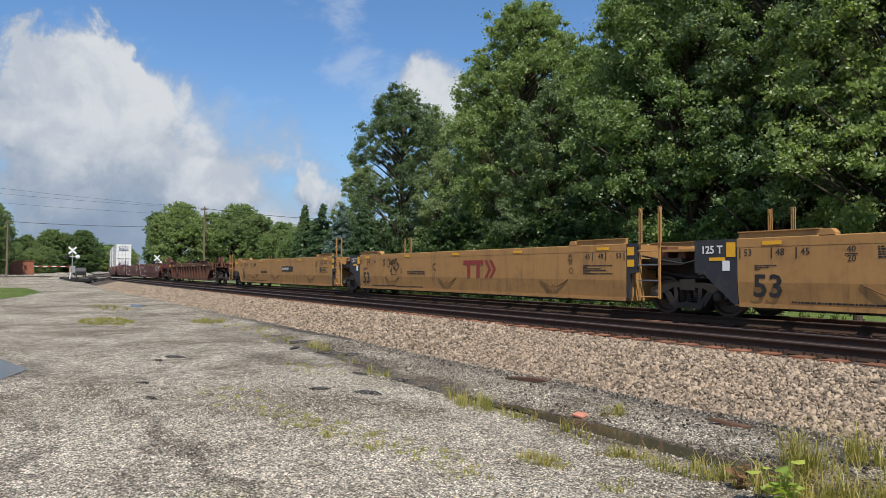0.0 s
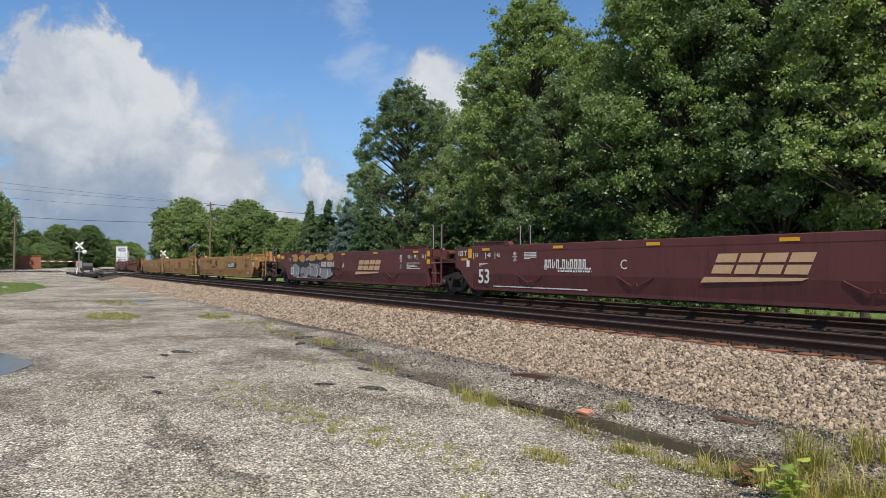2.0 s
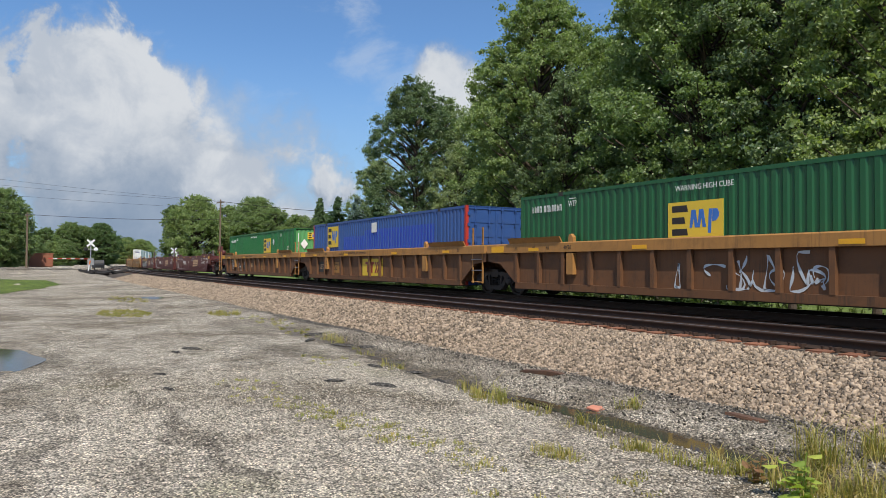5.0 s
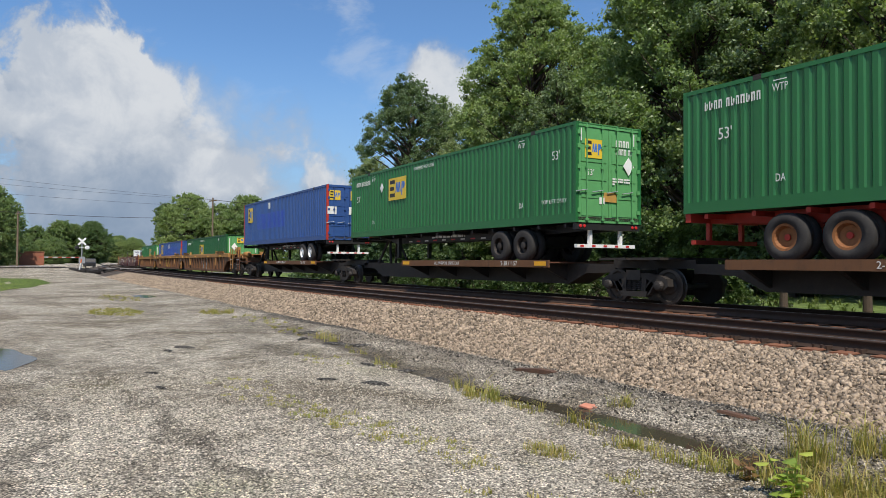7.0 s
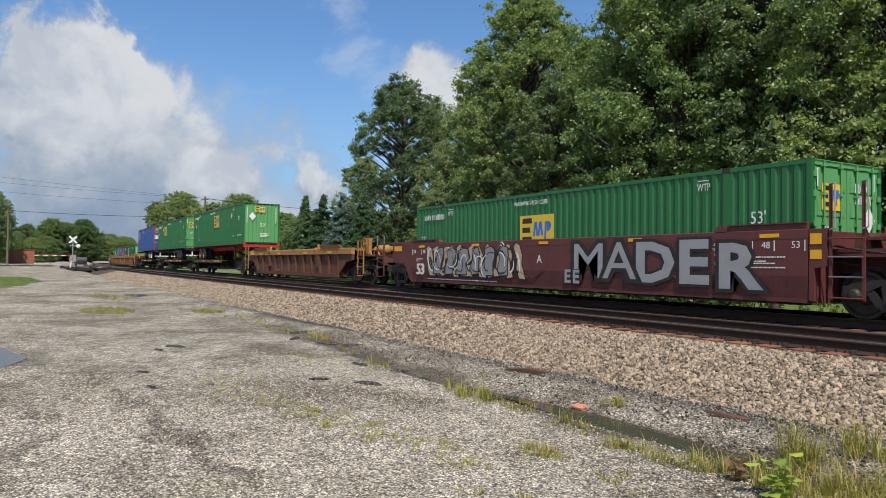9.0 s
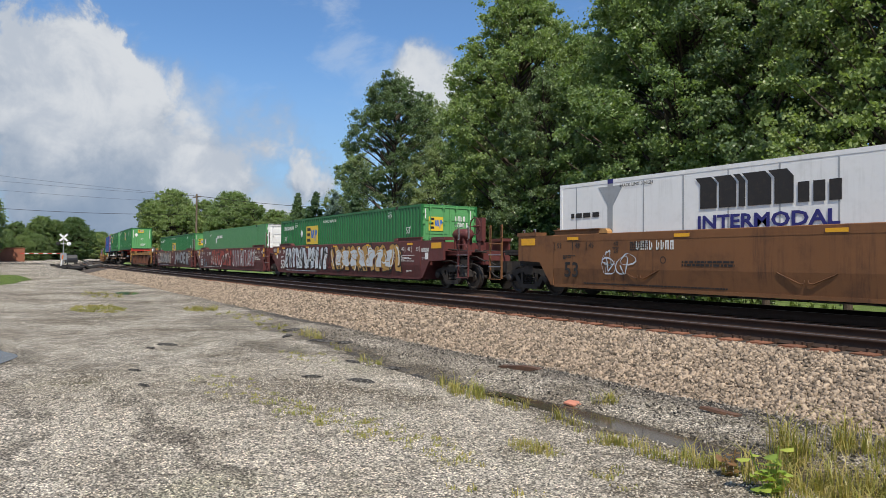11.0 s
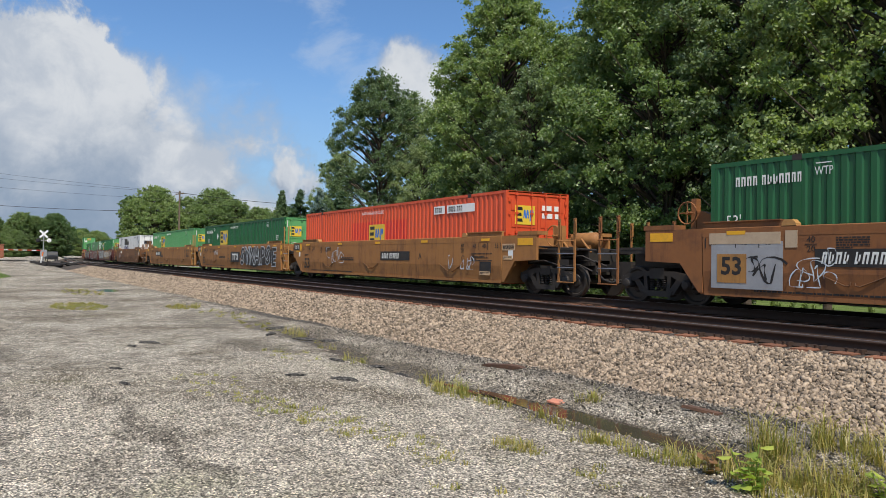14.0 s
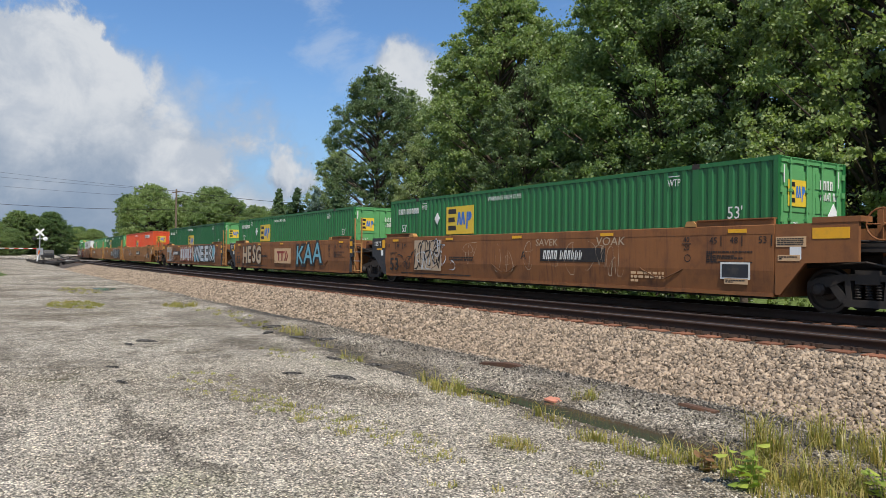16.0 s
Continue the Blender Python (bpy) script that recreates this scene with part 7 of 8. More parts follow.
    for i in range(12):
        s = rng.uniform(0.9, 1.2)
        copy_thing(far, pose(-430 - rng.uniform(0, 40), 8 + i * 4.5, 0.3, 0, 0, rng.uniform(0, 360))).scale = (s * 1.2, s * 1.2, s)
    for x, y, s in ((-128, -4.8, 0.85), (-133, -14, 0.9), (-112, -24, 1.0), (-150, -3, 0.42), (-162, 0, 0.4), (-172, 3, 0.4), (-185, 6, 0.45)):
        copy_thing(far, pose(x, y, 0, 0, 0, x * 7)).scale = (s, s, s)


build_trees()

# ---- level crossing, poles and lineside things ----
def crossing_signal(m, arm, turn=0):
    """Crossbuck mast with lamps and, on the near side, a lowered striped gate arm."""
    c = empty("crossing_signal", "grey crossing signal mast with white crossbuck" + (" and lowered striped gate" if arm else ""), "crossing signal", m=m)
    bm = bmesh.new()
    rod(bm, (0, 0, 0), (0, 0, 4.1), 0.07, 10)
    part("mast", bm, GALVANISED, c)
    for a in (45, -45):
        bm = bmesh.new()
        box(bm, -0.02 - (0.012 if a > 0 else 0), 0.0 - (0.012 if a > 0 else 0), -0.62, 0.62, -0.11, 0.11, pose(0.1, 0, 3.75, a, 0, 0))
        part("crossbuck_blade", bm, WHITE, c)
    bm = bmesh.new()
    rod(bm, (0.1, -0.75, 2.95), (0.1, 0.75, 2.95), 0.04, 8)
    part("lamp_bar", bm, GALVANISED, c)
    for y in (-0.6, 0.6):
        bm = bmesh.new()
        lathe(bm, [(0.26, 0.0), (0.26, 0.03), (0.13, 0.05), (0.13, 0.2)], 16, "x", (0.14, y, 2.95))
        part("flasher_lamp", bm, CHASSIS_BLACK if y < 0 else WHITE, c)
    bm = bmesh.new()
    box(bm, -0.3, 0.3, -0.35, 0.35, 0.9, 1.75)
    part("gate_mechanism", bm, GALVANISED, c)
    if arm:
        for k in range(9):
            bm = bmesh.new()
            y0 = -0.3 - k * 0.5
            box(bm, 0.3, 0.34, y0 - 0.498, y0, 1.64, 1.72)
            part("gate_arm_section", bm, WHITE if k % 2 else RED_MARK, c)
    return c


def utility_pole(x, y, h, z=0.0, arms=1):
    p = empty("utility_pole", "weathered wooden utility pole with crossarm", "utility pole", m=pose(x, y, z))
    bm = bmesh.new()
    rod(bm, (0, 0, 0), (0, 0, h), 0.16, 10, 0.11)
    part("pole", bm, POLEWOOD, p)
    for k in range(arms):
        bm = bmesh.new()
        box(bm, -1.1, 1.1, -0.06, 0.06, h - 0.5 - k, h - 0.36 - k, pose(0, 0, 0, 0, 0, 15))
        part("crossarm", bm, POLEWOOD, p)
        for u in (-1.0, -0.4, 0.4, 1.0):
            bm = bmesh.new()
            lathe(bm, [(0.03, h - 0.36 - k), (0.05, h - 0.3 - k), (0.03, h - 0.24 - k)], 8, "z", (u * math.cos(radians(15)), u * math.sin(radians(15)), 0))
            part("insulator", bm, GALVANISED, p)
    return p


def wire(a, b, sag, r=0.012):
    c = bpy.data.curves.new("overhead_wire", "CURVE")
    c.dimensions, c.bevel_depth, c.bevel_resolution = "3D", r, 1
    s = c.splines.new("POLY")
    n = 24
    s.points.add(n)
    for i in range(n + 1):
        f = i / n
        p = Vector(a).lerp(Vector(b), f) - Vector((0, 0, sag * 4 * f * (1 - f)))
        s.points[i].co = (*p, 1)
    c.materials.append(RUBBER)
    tagged(new("overhead_wire", c), "thin dark overhead wire between poles", "wire", "overhead wires")


def build_crossing():
    bm = bmesh.new()
    ys = [-400, -120, -60, -30, -10, -2, 3, 6, 8.5, 10.5, 13, 17, 20, 24, 30, 60, 150]
    rows = []
    for y in ys:
        x = -112 - y * 0.03
        v = y - CENTRE - shift(x)
        z = 0.615 if -7.2 < v < 3 else max(ground_height(x + 4, y), ground_height(x - 4, y)) + 0.03
        rows.append([bm.verts.new((x - 3.6, y, z)), bm.verts.new((x + 3.6, y, z))])
    for p, q in zip(rows, rows[1:]):
        bm.faces.new((p[0], p[1], q[1], q[0]))
    tagged(part("road", bm, ROAD), "pale worn concrete road over the level crossing", "road", kind="structure")
    crossing_signal(pose(-103, 6.4, 0.45, 0, 0, 0), True)
    crossing_signal(pose(-125, 20.2, 0.0, 0, 0, 0), False)
    cab = empty("signal_cabinet", "rusty brown sheet-metal signal cabinet beside the road", "cabinet", m=pose(-134, 1.0, 0.88))
    bm = bmesh.new()
    box(bm, -1.2, 1.2, -1.75, 1.75, 0.05, 2.2)
    part("body", bm, CABINET, cab)
    bm = bmesh.new()
    box(bm, -1.3, 1.3, -1.85, 1.85, 2.2, 2.3)
    part("roof", bm, CABINET, cab)
    for y in (-0.85, 0.85):
        bm = bmesh.new()
        box(bm, 1.2, 1.24, y - 0.8, y + 0.8, 0.15, 2.1)
        part("door", bm, CABINET, cab)
    bm = bmesh.new()
    box(bm, -1.25, 1.25, -1.8, 1.8, -0.3, 0.05)
    part("plinth", bm, GALVANISED, cab)
    utility_pole(-105, 23.3, 10.9)
    utility_pole(-118, -0.9, 8.1, 0.7)
    for z0, z1, sag in ((10.65, 15.2, 0.5), (10.62, 14.0, 0.6), (9.6, 12.6, 0.6), (8.0, 10.6, 1.2)):
        wire((-105, 23.3, z0), (-115, -27, z1), sag, 0.03 if z0 < 8.5 else 0.014)
        wire((-105, 23.3, z0), (-99, 60, z0 - 0.5), 0.8, 0.02)
    post = empty("marker_post", "leaning white marker post with orange top", "marker post", m=pose(-96.8, 5.7, 0.28, 0, 0, 0) @ pose(0, 0, 0, -10, 0, 0))
    bm = bmesh.new()
    rod(bm, (0, 0, -0.1), (0, 0, 1.15), 0.07, 10)
    part("post", bm, PLASTIC_WHITE, post)
    bm = bmesh.new()
    rod(bm, (0, 0, 1.15), (0, 0, 1.65), 0.075, 10)
    part("cap", bm, PLASTIC_ORANGE, post, "orange cap")
    # heap of old black timbers
    rng = random.Random(8)
    heap = empty("timber_heap", "low heap of old black track timbers", "timber heap", m=pose(-97, 7.4, 0.2))
    for i in range(22):
        bm = bmesh.new()
        l = rng.uniform(0.7, 1.5)
        box(bm, -l, l, -0.11, 0.11, -0.09, 0.09)
        part("timber", bm, RUBBER, heap, matrix=pose(rng.uniform(-0.8, 0.8), rng.uniform(-1.9, 1.9), 0.1 + rng.random() * 0.32, rng.uniform(-15, 15), rng.uniform(-12, 12), rng.uniform(50, 130)))
    # parked truck beyond the crossing
    t = empty("parked_truck", "grey parked truck beyond the level crossing", "truck", m=pose(-172, 12.3, 0.1))
    bm = bmesh.new()
    prism(bm, [(-1.2, 0.5), (1.9, 0.5), (1.9, 1.25), (1.1, 1.35), (0.7, 2.1), (-1.2, 2.15)], -1.0, 1.0)
    part("cab", bm, SLATE, t)
    bm = bmesh.new()
    box(bm, -5.0, -1.25, -1.1, 1.1, 0.6, 1.9)
    part("load_bed", bm, SLATE, t)
    bm = bmesh.new()
    prism(bm, [(0.78, 1.98), (1.12, 1.4), (1.14, 1.42), (0.8, 2.0)], -0.85, 0.85)
    part("windscreen", bm, CHASSIS_BLACK, t)
    bm = bmesh.new()
    box(bm, 1.9, 1.98, -0.8, 0.8, 0.6, 1.1)
    part("grille", bm, CHASSIS_BLACK, t)
    for x in (-4.0, 1.1):
        for y in (-1.0, 0.8):
            bm = bmesh.new()
            lathe(bm, [(0.2, 0), (0.42, 0.02), (0.42, 0.2), (0.2, 0.22)], 16, "y", (x, y, 0.42))
            part("wheel", bm, RUBBER, t)
    for x in (-10.9, -13.4):
        bm = bmesh.new()
        rod(bm, (x, 20.0, -0.1), (x, 20.0, 1.15), 0.13, 10, 0.11)
        tagged(part("wooden_post", bm, BARK), "short weathered wooden post in the grass", "post", "posts behind the tracks")


ROAD = ground_mat("worn_concrete_road", ((0.30, 0.28, 0.25), (0.46, 0.44, 0.40)), 50, 90, 0.3)
build_crossing()


# ---- lot: puddles, debris, weeds ----
def outline(seed, rx, ry, k=26, rough=0.25):
    rng = random.Random(seed)
    ph = [rng.uniform(0, 6.28) for _ in range(4)]
    return [((1 + rough * (math.sin(2 * a + ph[0]) * 0.5 + math.sin(3 * a + ph[1]) * 0.35 + math.sin(5 * a + ph[2]) * 0.25)) * rx * math.cos(a),
             (1 + rough * (math.sin(2 * a + ph[0]) * 0.5 + math.sin(3 * a + ph[1]) * 0.35 + math.sin(7 * a + ph[3]) * 0.2)) * ry * math.sin(a)) for a in [i * math.tau / k for i in range(k)]]


def water_mat():
    m = bpy.data.materials.new("puddle_water")
    m.use_nodes = True
    n = Net(m.node_tree)
    p = n.add("ShaderNodeBsdfPrincipled")
    p.inputs["Base Color"].default_value = (0.06, 0.05, 0.035, 1)
    p.inputs["Roughness"].default_value = 0.06
    p.inputs["IOR"].default_value = 1.33
    co = n.add("ShaderNodeTexCoord").outputs["Object"]
    b = n.add("ShaderNodeBump")
    b.inputs["Strength"].default_value = 0.04
    n.link(n.noise(co, 9, 2), b.inputs["Height"])
    n.link(b.outputs[0], p.inputs["Normal"])
    out = n.add("ShaderNodeOutputMaterial")
    n.link(p.outputs[0], out.inputs[0])
    return m


WATER = water_mat()


def build_water():
    for x, y, rx, ry, z, seed, label in ((-13.6, -0.9, 2.0, 1.1, ground_height(-13.6, -0.9) + 0.006, 3, "shallow puddle on the gravel lot reflecting sky"), (-4.7, 5.31, 2.5, 0.26, -0.058, 5, "narrow muddy water standing in the ditch"),
                                        (-7.5, 5.33, 1.1, 0.09, -0.085, 6, "narrow muddy water standing in the ditch"), (-35.3, 4.8, 1.3, 0.5, ground_height(-35.3, 4.8) + 0.006, 9, "shallow puddle on the gravel lot reflecting sky")):
        bm = bmesh.new()
        prism(bm, outline(seed, rx, ry, 40), -0.004, 0.0, "z")
        tagged(part("puddle", bm, WATER, matrix=pose(x, y, z)), label, "puddle", kind="structure")


def build_debris():
    rng = random.Random(4)
    bm = bmesh.new()
    prism(bm, [(-0.36, 0.0), (-0.30, 0.03), (0.1, 0.045), (0.33, 0.03), (0.40, 0.01), (0.2, -0.02)], -0.05, 0.04)
    tagged(part("wood_chunk", bm, TIMBER, matrix=pose(-8.05, 6.25, ground_height(-8.05, 6.25) + 0.02, 4, -3, 14)), "splintered dark wooden chunk on the cinder verge", "wood debris")
    bm = bmesh.new()
    prism(bm, [(-0.10, -0.06), (0.04, -0.08), (0.10, 0.0), (0.05, 0.07), (-0.08, 0.05)], 0.0, 0.02, "z")
    tagged(part("brick_shard", bm, stuff_mat("pale_orange_clay", (0.55, 0.22, 0.14), 0.85, 0, 0.15, 8), matrix=pose(-6.2, 5.62, ground_height(-6.2, 5.62), 8, 4, 20)), "pale orange brick shard beside the ditch", "brick")
    bm = bmesh.new()
    prism(bm, [(-0.2, -0.03), (0.16, -0.06), (0.2, 0.05), (-0.12, 0.06)], 0.0, 0.03, "z")
    tagged(part("rusty_plate", bm, TIMBER, matrix=pose(-4.7, 6.25, ground_height(-4.7, 6.25) + 0.01, 0, 8, 30)), "small rusty steel plate on the verge", "scrap metal")
    bm = bmesh.new()
    rod(bm, (-0.2, 0, 0.02), (0.2, 0.04, 0.05), 0.025, 7, 0.015)
    tagged(part("wood_stick", bm, POLEWOOD, matrix=pose(-2.75, 5.05, ground_height(-2.75, 5.05) + 0.01)), "short broken stick in the weeds", "wood debris")
    for x, y, r in ((-13.9, 2.6, 0.20), (-13.5, 2.25, 0.13), (-9.2, 3.6, 0.13), (-8.6, 4.05, 0.2), (-10.3, 4.7, 0.16), (-9.6, 5.0, 0.17), (-9.0, 5.15, 0.2), (-8.4, 5.3, 0.16), (-14.2, 5.0, 0.2), (-13.2, 5.35, 0.24), (-15.2, 5.5, 0.25),
                  (-12.6, 5.6, 0.2), (-10.9, 1.6, 0.11), (-9.5, 1.5, 0.12)):
        bm = bmesh.new()
        bmesh.ops.create_icosphere(bm, subdivisions=2, radius=r)
        for v in bm.verts:
            v.co = Vector((v.co.x * 1.15, v.co.y * 0.3, v.co.z * 0.16)) * (1 + 0.45 * noise.noise(v.co * 9 + Vector((x, y, 0))))
        tagged(part("asphalt_clod", bm, CINDER, matrix=pose(x, y, ground_height(x, y) + 0.01, 0, 0, rng.uniform(0, 180))), "dark crumbled asphalt lump on gravel", "asphalt lump", "asphalt lumps")


def blades(spots, n, seed, lo, hi, wide=0.006):
    """Grass blades: each a bent strip of two faces, rooted on the ground."""
    rng = np.random.default_rng(seed)
    verts, faces = [], []
    w = np.array([s[4] for s in spots], float)
    per = 16
    pick = np.repeat(rng.choice(len(spots), n // per, p=w / w.sum()), per)
    for i, k in enumerate(pick):
        cx, cy, rx, ry, _, tall = spots[k]
        if i % per == 0:
            a, q = rng.uniform(0, math.tau), math.sqrt(rng.random())
            root = (cx + rx * q * math.cos(a), cy + ry * q * math.sin(a))
            vigour = rng.uniform(0.45, 1.15)
        x, y = root[0] + rng.normal() * 0.03, root[1] + rng.normal() * 0.03
        tall = tall * vigour
        h = rng.uniform(lo, hi) * tall
        t = rng.uniform(0, math.tau)
        d = Vector((math.cos(t), math.sin(t), 0))
        o = Vector((-d.y, d.x, 0)) * wide * rng.uniform(0.6, 1.4)
        z = ground_height(x, y) - 0.01
        p0 = Vector((x, y, z))
        p1 = p0 + d * h * 0.14 + Vector((0, 0, h * 0.62))
        p2 = p0 + d * h * rng.uniform(0.25, 1.1) + Vector((0, 0, h * rng.uniform(0.6, 1.0)))
        b = len(verts)
        verts += [p0 - o, p0 + o, p1 + o * 0.8, p1 - o * 0.8, p2 + o * 0.12, p2 - o * 0.12]
        faces += [(b, b + 1, b + 2, b + 3), (b + 3, b + 2, b + 4, b + 5)]
    return [tuple(v) for v in verts], faces


def build_grass():
    tall = [(-2.75, 5.15, 0.30, 0.30, 3.0, 1.05), (-3.45, 5.62, 0.28, 0.14, 2.0, 1.15), (-3.15, 6.05, 0.35, 0.16, 1.6, 1.0), (-2.6, 5.8, 0.35, 0.3, 2.0, 1.05), (-2.2, 5.4, 0.4, 0.5, 2.6, 1.05), (-1.6, 5.6, 0.5, 0.6, 2.0, 1.0),
            (-3.15, 4.75, 0.30, 0.18, 2.6, 0.7), (-3.7, 4.66, 0.35, 0.16, 2.8, 0.5), (-4.25, 4.55, 0.4, 0.16, 2.2, 0.36), (-4.75, 4.55, 0.3, 0.14, 0.7, 0.3), (-2.7, 4.6, 0.35, 0.22, 2.0, 0.6), (-4.75, 3.85, 0.34, 0.12, 2.4, 0.28),
            (-5.4, 4.72, 0.4, 0.14, 0.7, 0.55), (-6.3, 4.75, 0.35, 0.12, 0.6, 0.55), (-7.1, 4.72, 0.4, 0.16, 1.1, 0.75), (-7.7, 4.8, 0.25, 0.12, 0.5, 0.7), (-10.2, 4.85, 0.4, 0.25, 0.8, 0.55), (-14.3, 5.5, 0.35, 0.2, 1.0, 0.85),
            (-5.95, 5.85, 0.22, 0.10, 0.5, 0.6), (-12.2, 5.2, 0.6, 0.2, 0.6, 0.5), (-13.6, 5.3, 0.5, 0.25, 0.7, 0.6)]
    v, f = blades(tall, 4800, 6, 0.08, 0.42, 0.0036)
    tagged(raw("tall_grass", v, f, GRASS), "tall yellow-green grass along the ditch", "grass", kind="stuff")
    low = [(-22.8, 5.2, 0.9, 0.5, 3, 1.7), (-24.6, 2.5, 1.9, 0.75, 18, 0.9), (-34, 3.6, 3.5, 0.8, 4, 1.3), (-6.2, 2.9, 0.9, 0.35, 2.2, 0.6), (-5.4, 3.2, 0.7, 0.3, 1.6, 0.6), (-7.6, 2.6, 1.1, 0.3, 1.8, 0.6), (-4.4, 3.0, 0.9, 0.3, 1.2, 0.5),
           (-9.0, 2.5, 1.0, 0.5, 1.2, 0.5), (-16, 5.4, 2.0, 0.4, 2, 0.9), (-19.5, 5.6, 2.0, 0.5, 2, 0.9), (-11.2, 4.3, 1.2, 0.3, 1.2, 0.6), (-3.6, 3.9, 0.8, 0.3, 1.5, 0.6)]
    v, f = blades(low, 8800, 7, 0.03, 0.12, 0.005)
    tagged(raw("short_grass", v, f, GRASS), "sparse short grass growing through the gravel lot", "grass", kind="stuff")
    # long grass under the trees behind the tracks
    rng = np.random.default_rng(5)
    far = [(x, y, 2.4, 0.9, 1, 1.0) for x in np.arange(-34, 4, 3.0) for y in (18.9, 21, 24, 28)]
    v, f = blades(far, 7000, 8, 0.15, 0.4, 0.02)
    tagged(raw("verge_grass", v, f, VERGE), "bright green verge grass behind the tracks", "grass", kind="stuff")
    # lawn by the crossing road
    bm = bmesh.new()
    pts = [(-36, -14), (-38.5, -3.4), (-40.5, -2.3), (-43, -1.2), (-46.5, -0.7), (-50, 0.5), (-54, 0.9), (-58, 1.7), (-63, 1.4), (-68, 0.9), (-72, -3), (-76, -14)]
    top = [bm.verts.new((x, y, ground_height(x, y) + 0.012)) for x, y in pts]
    mid = [bm.verts.new((x, -18, ground_height(x, -18) + 0.05)) for x, y in pts]
    for i in range(len(pts) - 1):
        bm.faces.new((top[i], top[i + 1], mid[i + 1], mid[i]))
    tagged(part("lawn", bm, LAWN), "bright mown lawn beside the gravel lot", "lawn", kind="structure")
    broad_weed(-2.99, 4.53, 1.0, WEED, 4, 9, "bright yellow-green broad-leaved weed by the ditch")
    broad_weed(-3.39, 4.62, 0.7, RED_WEED, 3, 12, "reddish brown withering weed by the ditch")
    broad_weed(-2.55, 5.45, 0.8, WEED, 3, 14, "bright yellow-green broad-leaved weed by the ditch")


def broad_weed(x, y, size, material, stems, seed, label):
    """A low plant: a few stems, each with rounded leaves all the way up."""
    plant = empty("weed", label, "weed", "weeds by the ditch", m=pose(x, y, ground_height(x, y) - 0.01))
    rng = random.Random(seed)
    for k in range(stems):
        d = Vector((rng.uniform(-0.11, 0.11), rng.uniform(-0.11, 0.11), 0)) * size
        high = (0.20 + 0.05 * k) * size
        bm = bmesh.new()
        rod(bm, d * 0.2, d + Vector((0, 0, high)), 0.005, 5)
        part("stem", bm, material, plant)
        for j in range(8):
            z = (0.04 + j / 8 * 1.02) * high
            a = j * 2.4 + k + rng.uniform(-0.4, 0.4)
            big = size * rng.uniform(0.7, 1.2)
            c = d * (0.2 + 0.8 * z / high) + Vector((0.06 * math.cos(a), 0.06 * math.sin(a), 0)) * big + Vector((0, 0, z))
            o, t = Vector((math.cos(a), math.sin(a), rng.uniform(-0.3, 0.6))), Vector((-math.sin(a), math.cos(a), 0))
            bm = bmesh.new()
            vs = [bm.verts.new(c + o * 0.05 * big * p + t * 0.04 * big * q + Vector((0, 0, -0.01 * abs(q)))) for p, q in ((-1, 0), (-0.45, 0.9), (0.35, 1.0), (0.9, 0), (0.35, -1.0), (-0.45, -0.9))]
            bm.faces.new(vs[:4])
            bm.faces.new([vs[0], vs[3], vs[4], vs[5]])
            part("leaf", bm, material, plant)


WEED = leaf_mat("weed_leaf", (0.24, 0.32, 0.05), (0.42, 0.48, 0.11))
RED_WEED = leaf_mat("withered_weed_leaf", (0.16, 0.085, 0.04), (0.28, 0.20, 0.08))
build_water()
build_debris()
build_grass()


# ---- ballast stones and sleepers ----
BED = ((-8.1, -0.06), (-7.6, 0.06), (-7.0, 0.20), (-6.3, 0.36), (-5.95, 0.41), (-2.9, 0.40))


def scatter_stones(name, x0, x1, v0, v1, n, r0, r1, seed, material, label, on_bed=True):
    rng = np.random.default_rng(seed)
    ico = np.array([(x, y, z) for x in (-1, 1) for y in (-1, 1) for z in (-1, 1)]) * 0.62
    tri = np.array([(0, 1, 3), (0, 3, 2), (4, 6, 7), (4, 7, 5), (0, 4, 5), (0, 5, 1), (2, 3, 7), (2, 7, 6), (0, 2, 6), (0, 6, 4), (1, 5, 7), (1, 7, 3)])
    x = rng.uniform(x0, x1, n)
    v = rng.uniform(v0, v1, n)
    if on_bed:
        z = np.interp(v, [b[0] for b in BED], [b[1] for b in BED])
    else:
        z = np.array([ground_height(a, b + CENTRE) for a, b in zip(x, v)])
    r = rng.uniform(r0, r1, n)
    q = rng.normal(size=(n, 4))
    q /= np.linalg.norm(q, axis=1)[:, None]
    w, a, b, c = q.T
    rot = np.stack([1 - 2 * (b * b + c * c), 2 * (a * b - c * w), 2 * (a * c + b * w), 2 * (a * b + c * w), 1 - 2 * (a * a + c * c), 2 * (b * c - a * w), 2 * (a * c - b * w), 2 * (b * c + a * w), 1 - 2 * (a * a + b * b)], 1).reshape(n, 3, 3)
    shape = ico[None] * rng.uniform(0.6, 1.3, (n, 8, 1)) * rng.uniform(0.38, 1.5, (n, 1, 3)) + rng.normal(size=(n, 8, 3)) * 0.16
    p = np.einsum("nij,nkj->nki", rot, shape) * r[:, None, None]
    yy = v + CENTRE + np.where(x < -BEND_AT, (-BEND_AT - x) ** 2 / (2 * BEND_R), 0)
    p += np.stack([x, yy, z + r * rng.uniform(-0.3, 0.9, n)], 1)[:, None, :]
    f = (tri[None] + (np.arange(n) * 8)[:, None, None]).reshape(-1, 3)
    tagged(raw(name, p.reshape(-1, 3), f, material), label, "gravel", kind="stuff")


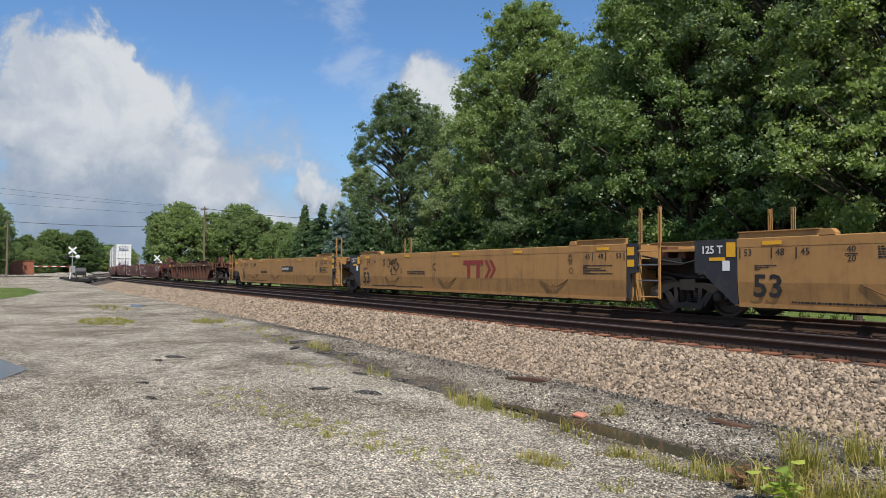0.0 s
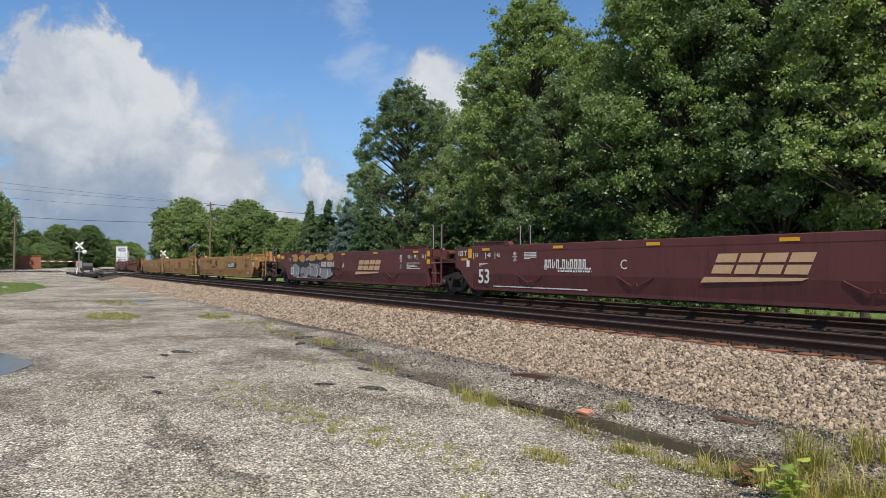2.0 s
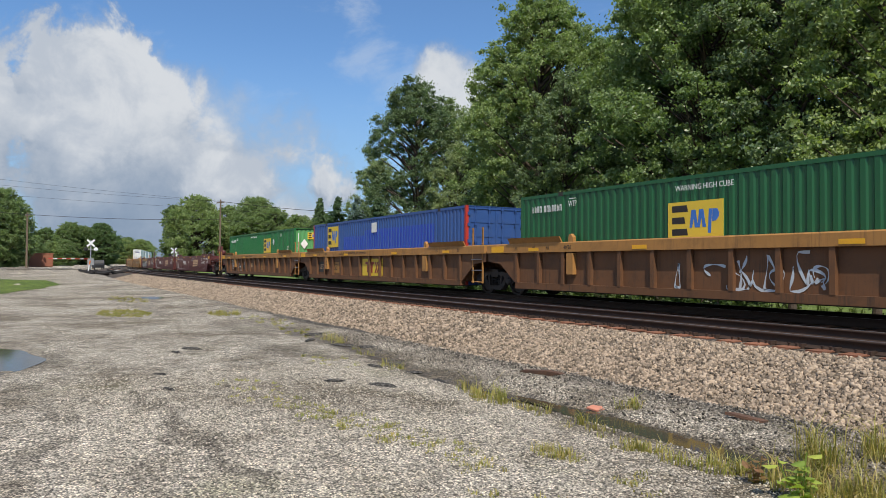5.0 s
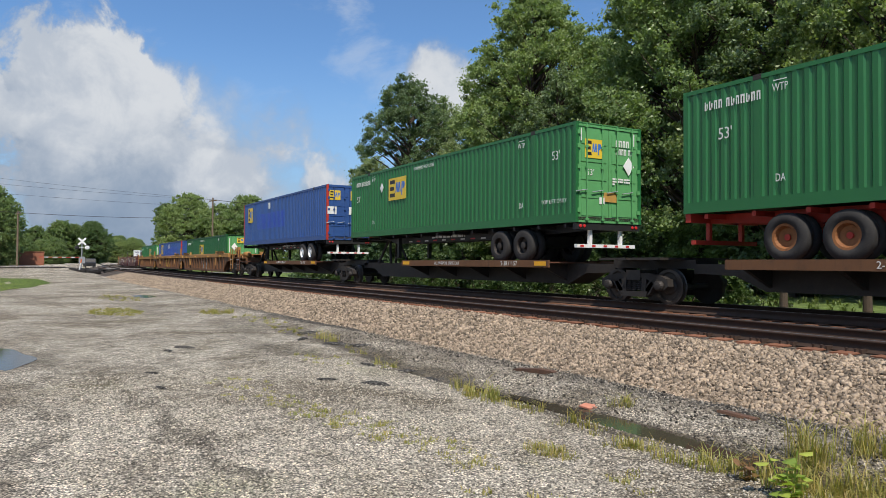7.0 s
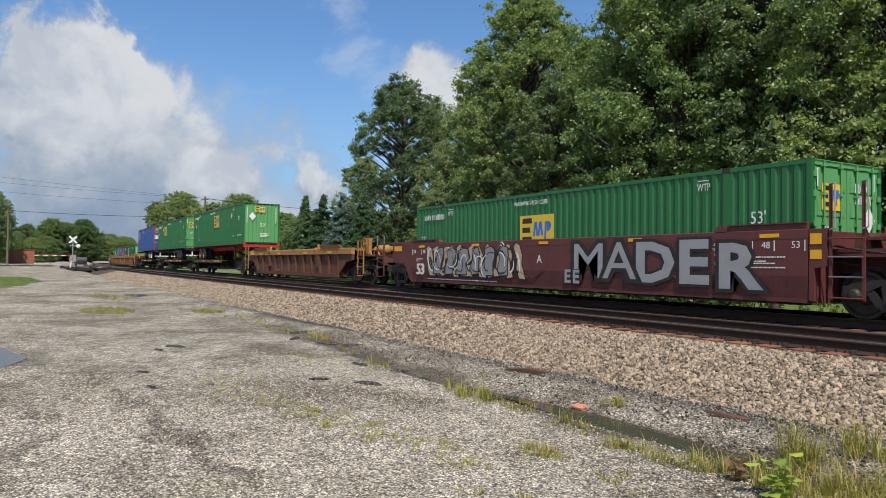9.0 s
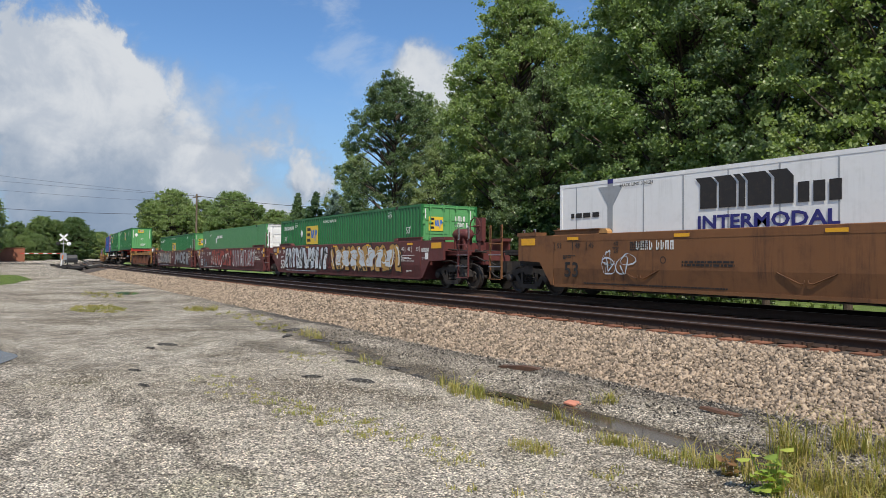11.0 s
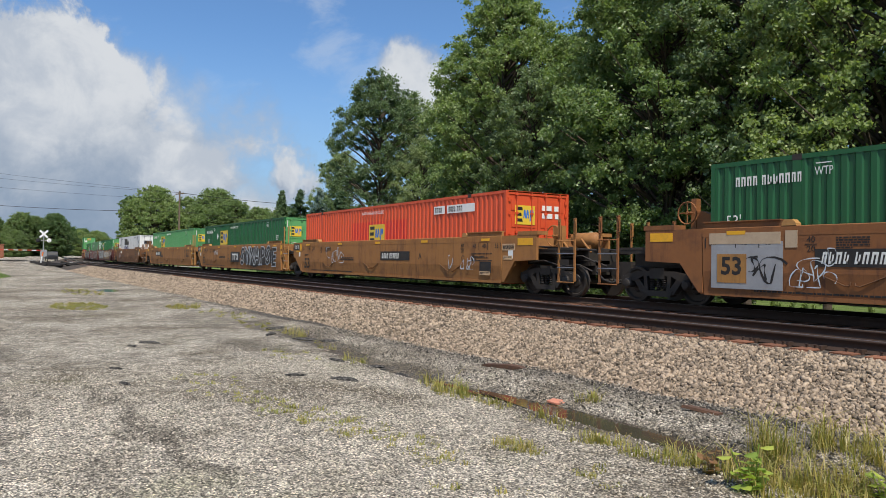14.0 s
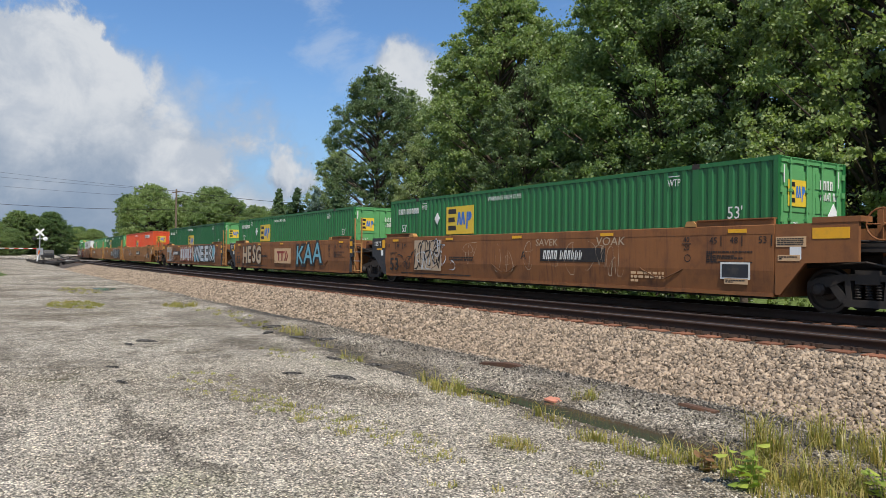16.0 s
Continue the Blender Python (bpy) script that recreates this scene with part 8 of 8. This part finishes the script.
scatter_stones("ballast_stones", -12, 3, -8.05, -5.70, 66000, 0.014, 0.035, 1, STONE, "sharp grey-pink crushed ballast stones")
scatter_stones("ballast_stones", -42, -12, -8.05, -5.70, 40000, 0.024, 0.046, 2, STONE, "sharp grey-pink crushed ballast stones")
scatter_stones("ballast_stones", -80, -42, -8.0, -5.70, 26000, 0.032, 0.058, 5, STONE, "sharp grey-pink crushed ballast stones")
scatter_stones("verge_stones", -15, 0, -9.3, -7.75, 15000, 0.005, 0.017, 3, VERGE_CHIP, "small pale stones on the cinder verge", False)
scatter_stones("lot_chips", -11, -2, -14.6, -9.8, 22000, 0.004, 0.012, 4, CHIP, "loose pale gravel chips on the lot", False)


def build_sleepers():
    """Timber sleepers with rusty plates and spikes; those by the camera are single pieces."""
    bm = bmesh.new()
    box(bm, -0.115, 0.115, -1.3, 1.3, -0.16, 0.0)
    tie = mesh_of(bm, OLD_TIE)
    bm = bmesh.new()
    box(bm, -0.15, 0.15, -0.36, 0.2, 0.0, 0.016)
    tie_plate = mesh_of(bm, ORANGE_RUST)
    bm = bmesh.new()
    for x, y in ((-0.06, -0.1), (0.06, -0.1), (-0.06, 0.1), (0.06, 0.1)):
        box(bm, x - 0.011, x + 0.011, y - 0.011, y + 0.011, 0.0, 0.05)
        box(bm, x - 0.018, x + 0.018, y - 0.02, y + 0.02, 0.042, 0.056)
    spikes = mesh_of(bm, RAILRUST)
    bm = bmesh.new()
    box(bm, -0.02, 0.02, -0.09, 0.09, -0.03, 0.045)
    anchor = mesh_of(bm, RAILRUST)
    rng = random.Random(2)
    verts, faces = [], []
    for track, lat, first, last in ((near_track, NEAR, 6.0, -46.0), (far_track, 0, 6.0, -20.0)):
        s = 40.0
        while s > -330:
            s -= 0.5
            m = along(s + rng.uniform(-0.03, 0.03), lat, RAIL - 0.182) @ pose(0, rng.uniform(-0.04, 0.04), 0, 0, 0, rng.uniform(-1, 1))
            if last < s < first:
                hold("sleeper", tie, track, matrix=m)
                sides = (-0.7535, 0.7535) if lat else ()
                for y in sides[:1]:
                    p = hold("tie_plate", tie_plate, track, matrix=m @ pose(0, y, 0.001))
                    hold("spikes", spikes, p, matrix=pose(0, 0, 0.012))
                    hold("rail_anchor", anchor, track, matrix=m @ pose(0.15, y - 0.05, 0.02))
            elif s > -150:
                b = len(verts)
                for x in (-0.115, 0.115):
                    for y in (-1.3, 1.3):
                        for z in (-0.16, 0):
                            verts.append(m @ Vector((x, y, z)))
                faces += [(b + i, b + j, b + k, b + l) for i, j, k, l in ((0, 1, 3, 2), (4, 6, 7, 5), (0, 4, 5, 1), (2, 3, 7, 6), (1, 5, 7, 3))]
    tagged(raw("far_sleepers", [tuple(v) for v in verts], faces, TIMBER, near_track), kind="stuff")


build_sleepers()


def build_near_stones():
    """The stones nearest to the camera, each a piece of its own on a few shared meshes."""
    rng = random.Random(12)
    kinds = []
    for k in range(6):
        bm = bmesh.new()
        bmesh.ops.create_icosphere(bm, subdivisions=1, radius=1.0)
        for v in bm.verts:
            v.co = Vector((v.co.x * rng.uniform(0.65, 1.35), v.co.y * rng.uniform(0.5, 1.15), v.co.z * rng.uniform(0.4, 0.9))) * rng.uniform(0.6, 1.0)
        kinds.append(mesh_of(bm, NEAR_STONE))
    for i in range(280):
        x, v = rng.uniform(-5.2, -2.0), rng.uniform(-8.0, -6.7)
        z = float(np.interp(v, [b[0] for b in BED], [b[1] for b in BED]))
        r = rng.uniform(0.020, 0.040)
        m = pose(x, v + CENTRE, z + r * 0.8, rng.uniform(0, 360), rng.uniform(0, 360), rng.uniform(0, 360)) @ Matrix.Diagonal((r, r, r, 1))
        hold("stone", kinds[i % 6], bed, matrix=m)


NEAR_STONE = stuff_mat("near_ballast_stone", (0.275, 0.212, 0.152), 0.9, 0, 0.3, 1.5, 0.0, objects=True, bump=0.3, bump_scale=6)
build_near_stones()


def run(t):
    """How far the train has gone at t seconds."""
    return 26.885 * t - 0.01356 * (t - 8) ** 2


def motions():
    """The train runs west on the far track, slowing by a hair."""
    for ob, s, z, turned in TRAIN:
        flip = pose(0, 0, 0, 0, 0, 180) if turned else Matrix()
        walk(ob, [(t, along(s - run(t), 0, RAIL + z) @ flip) for t in np.arange(0, 16.01, 1.0)])
    # wheels: all of one size roll alike, so they share one set of keys
    first = {}
    for w, x, r in WHEELS:
        key = (round(x, 2), round(r, 2))
        if key not in first:
            walk(w, [(k / FPS, pose(x, 0, r, 0, -80.0 * k, 0)) for k in range(16 * FPS + 1)])
            first[key] = w.animation_data
        else:
            w.rotation_mode = "QUATERNION"
            keys = w.animation_data_create()
            keys.action, keys.action_slot = first[key].action, first[key].action_slot


motions()
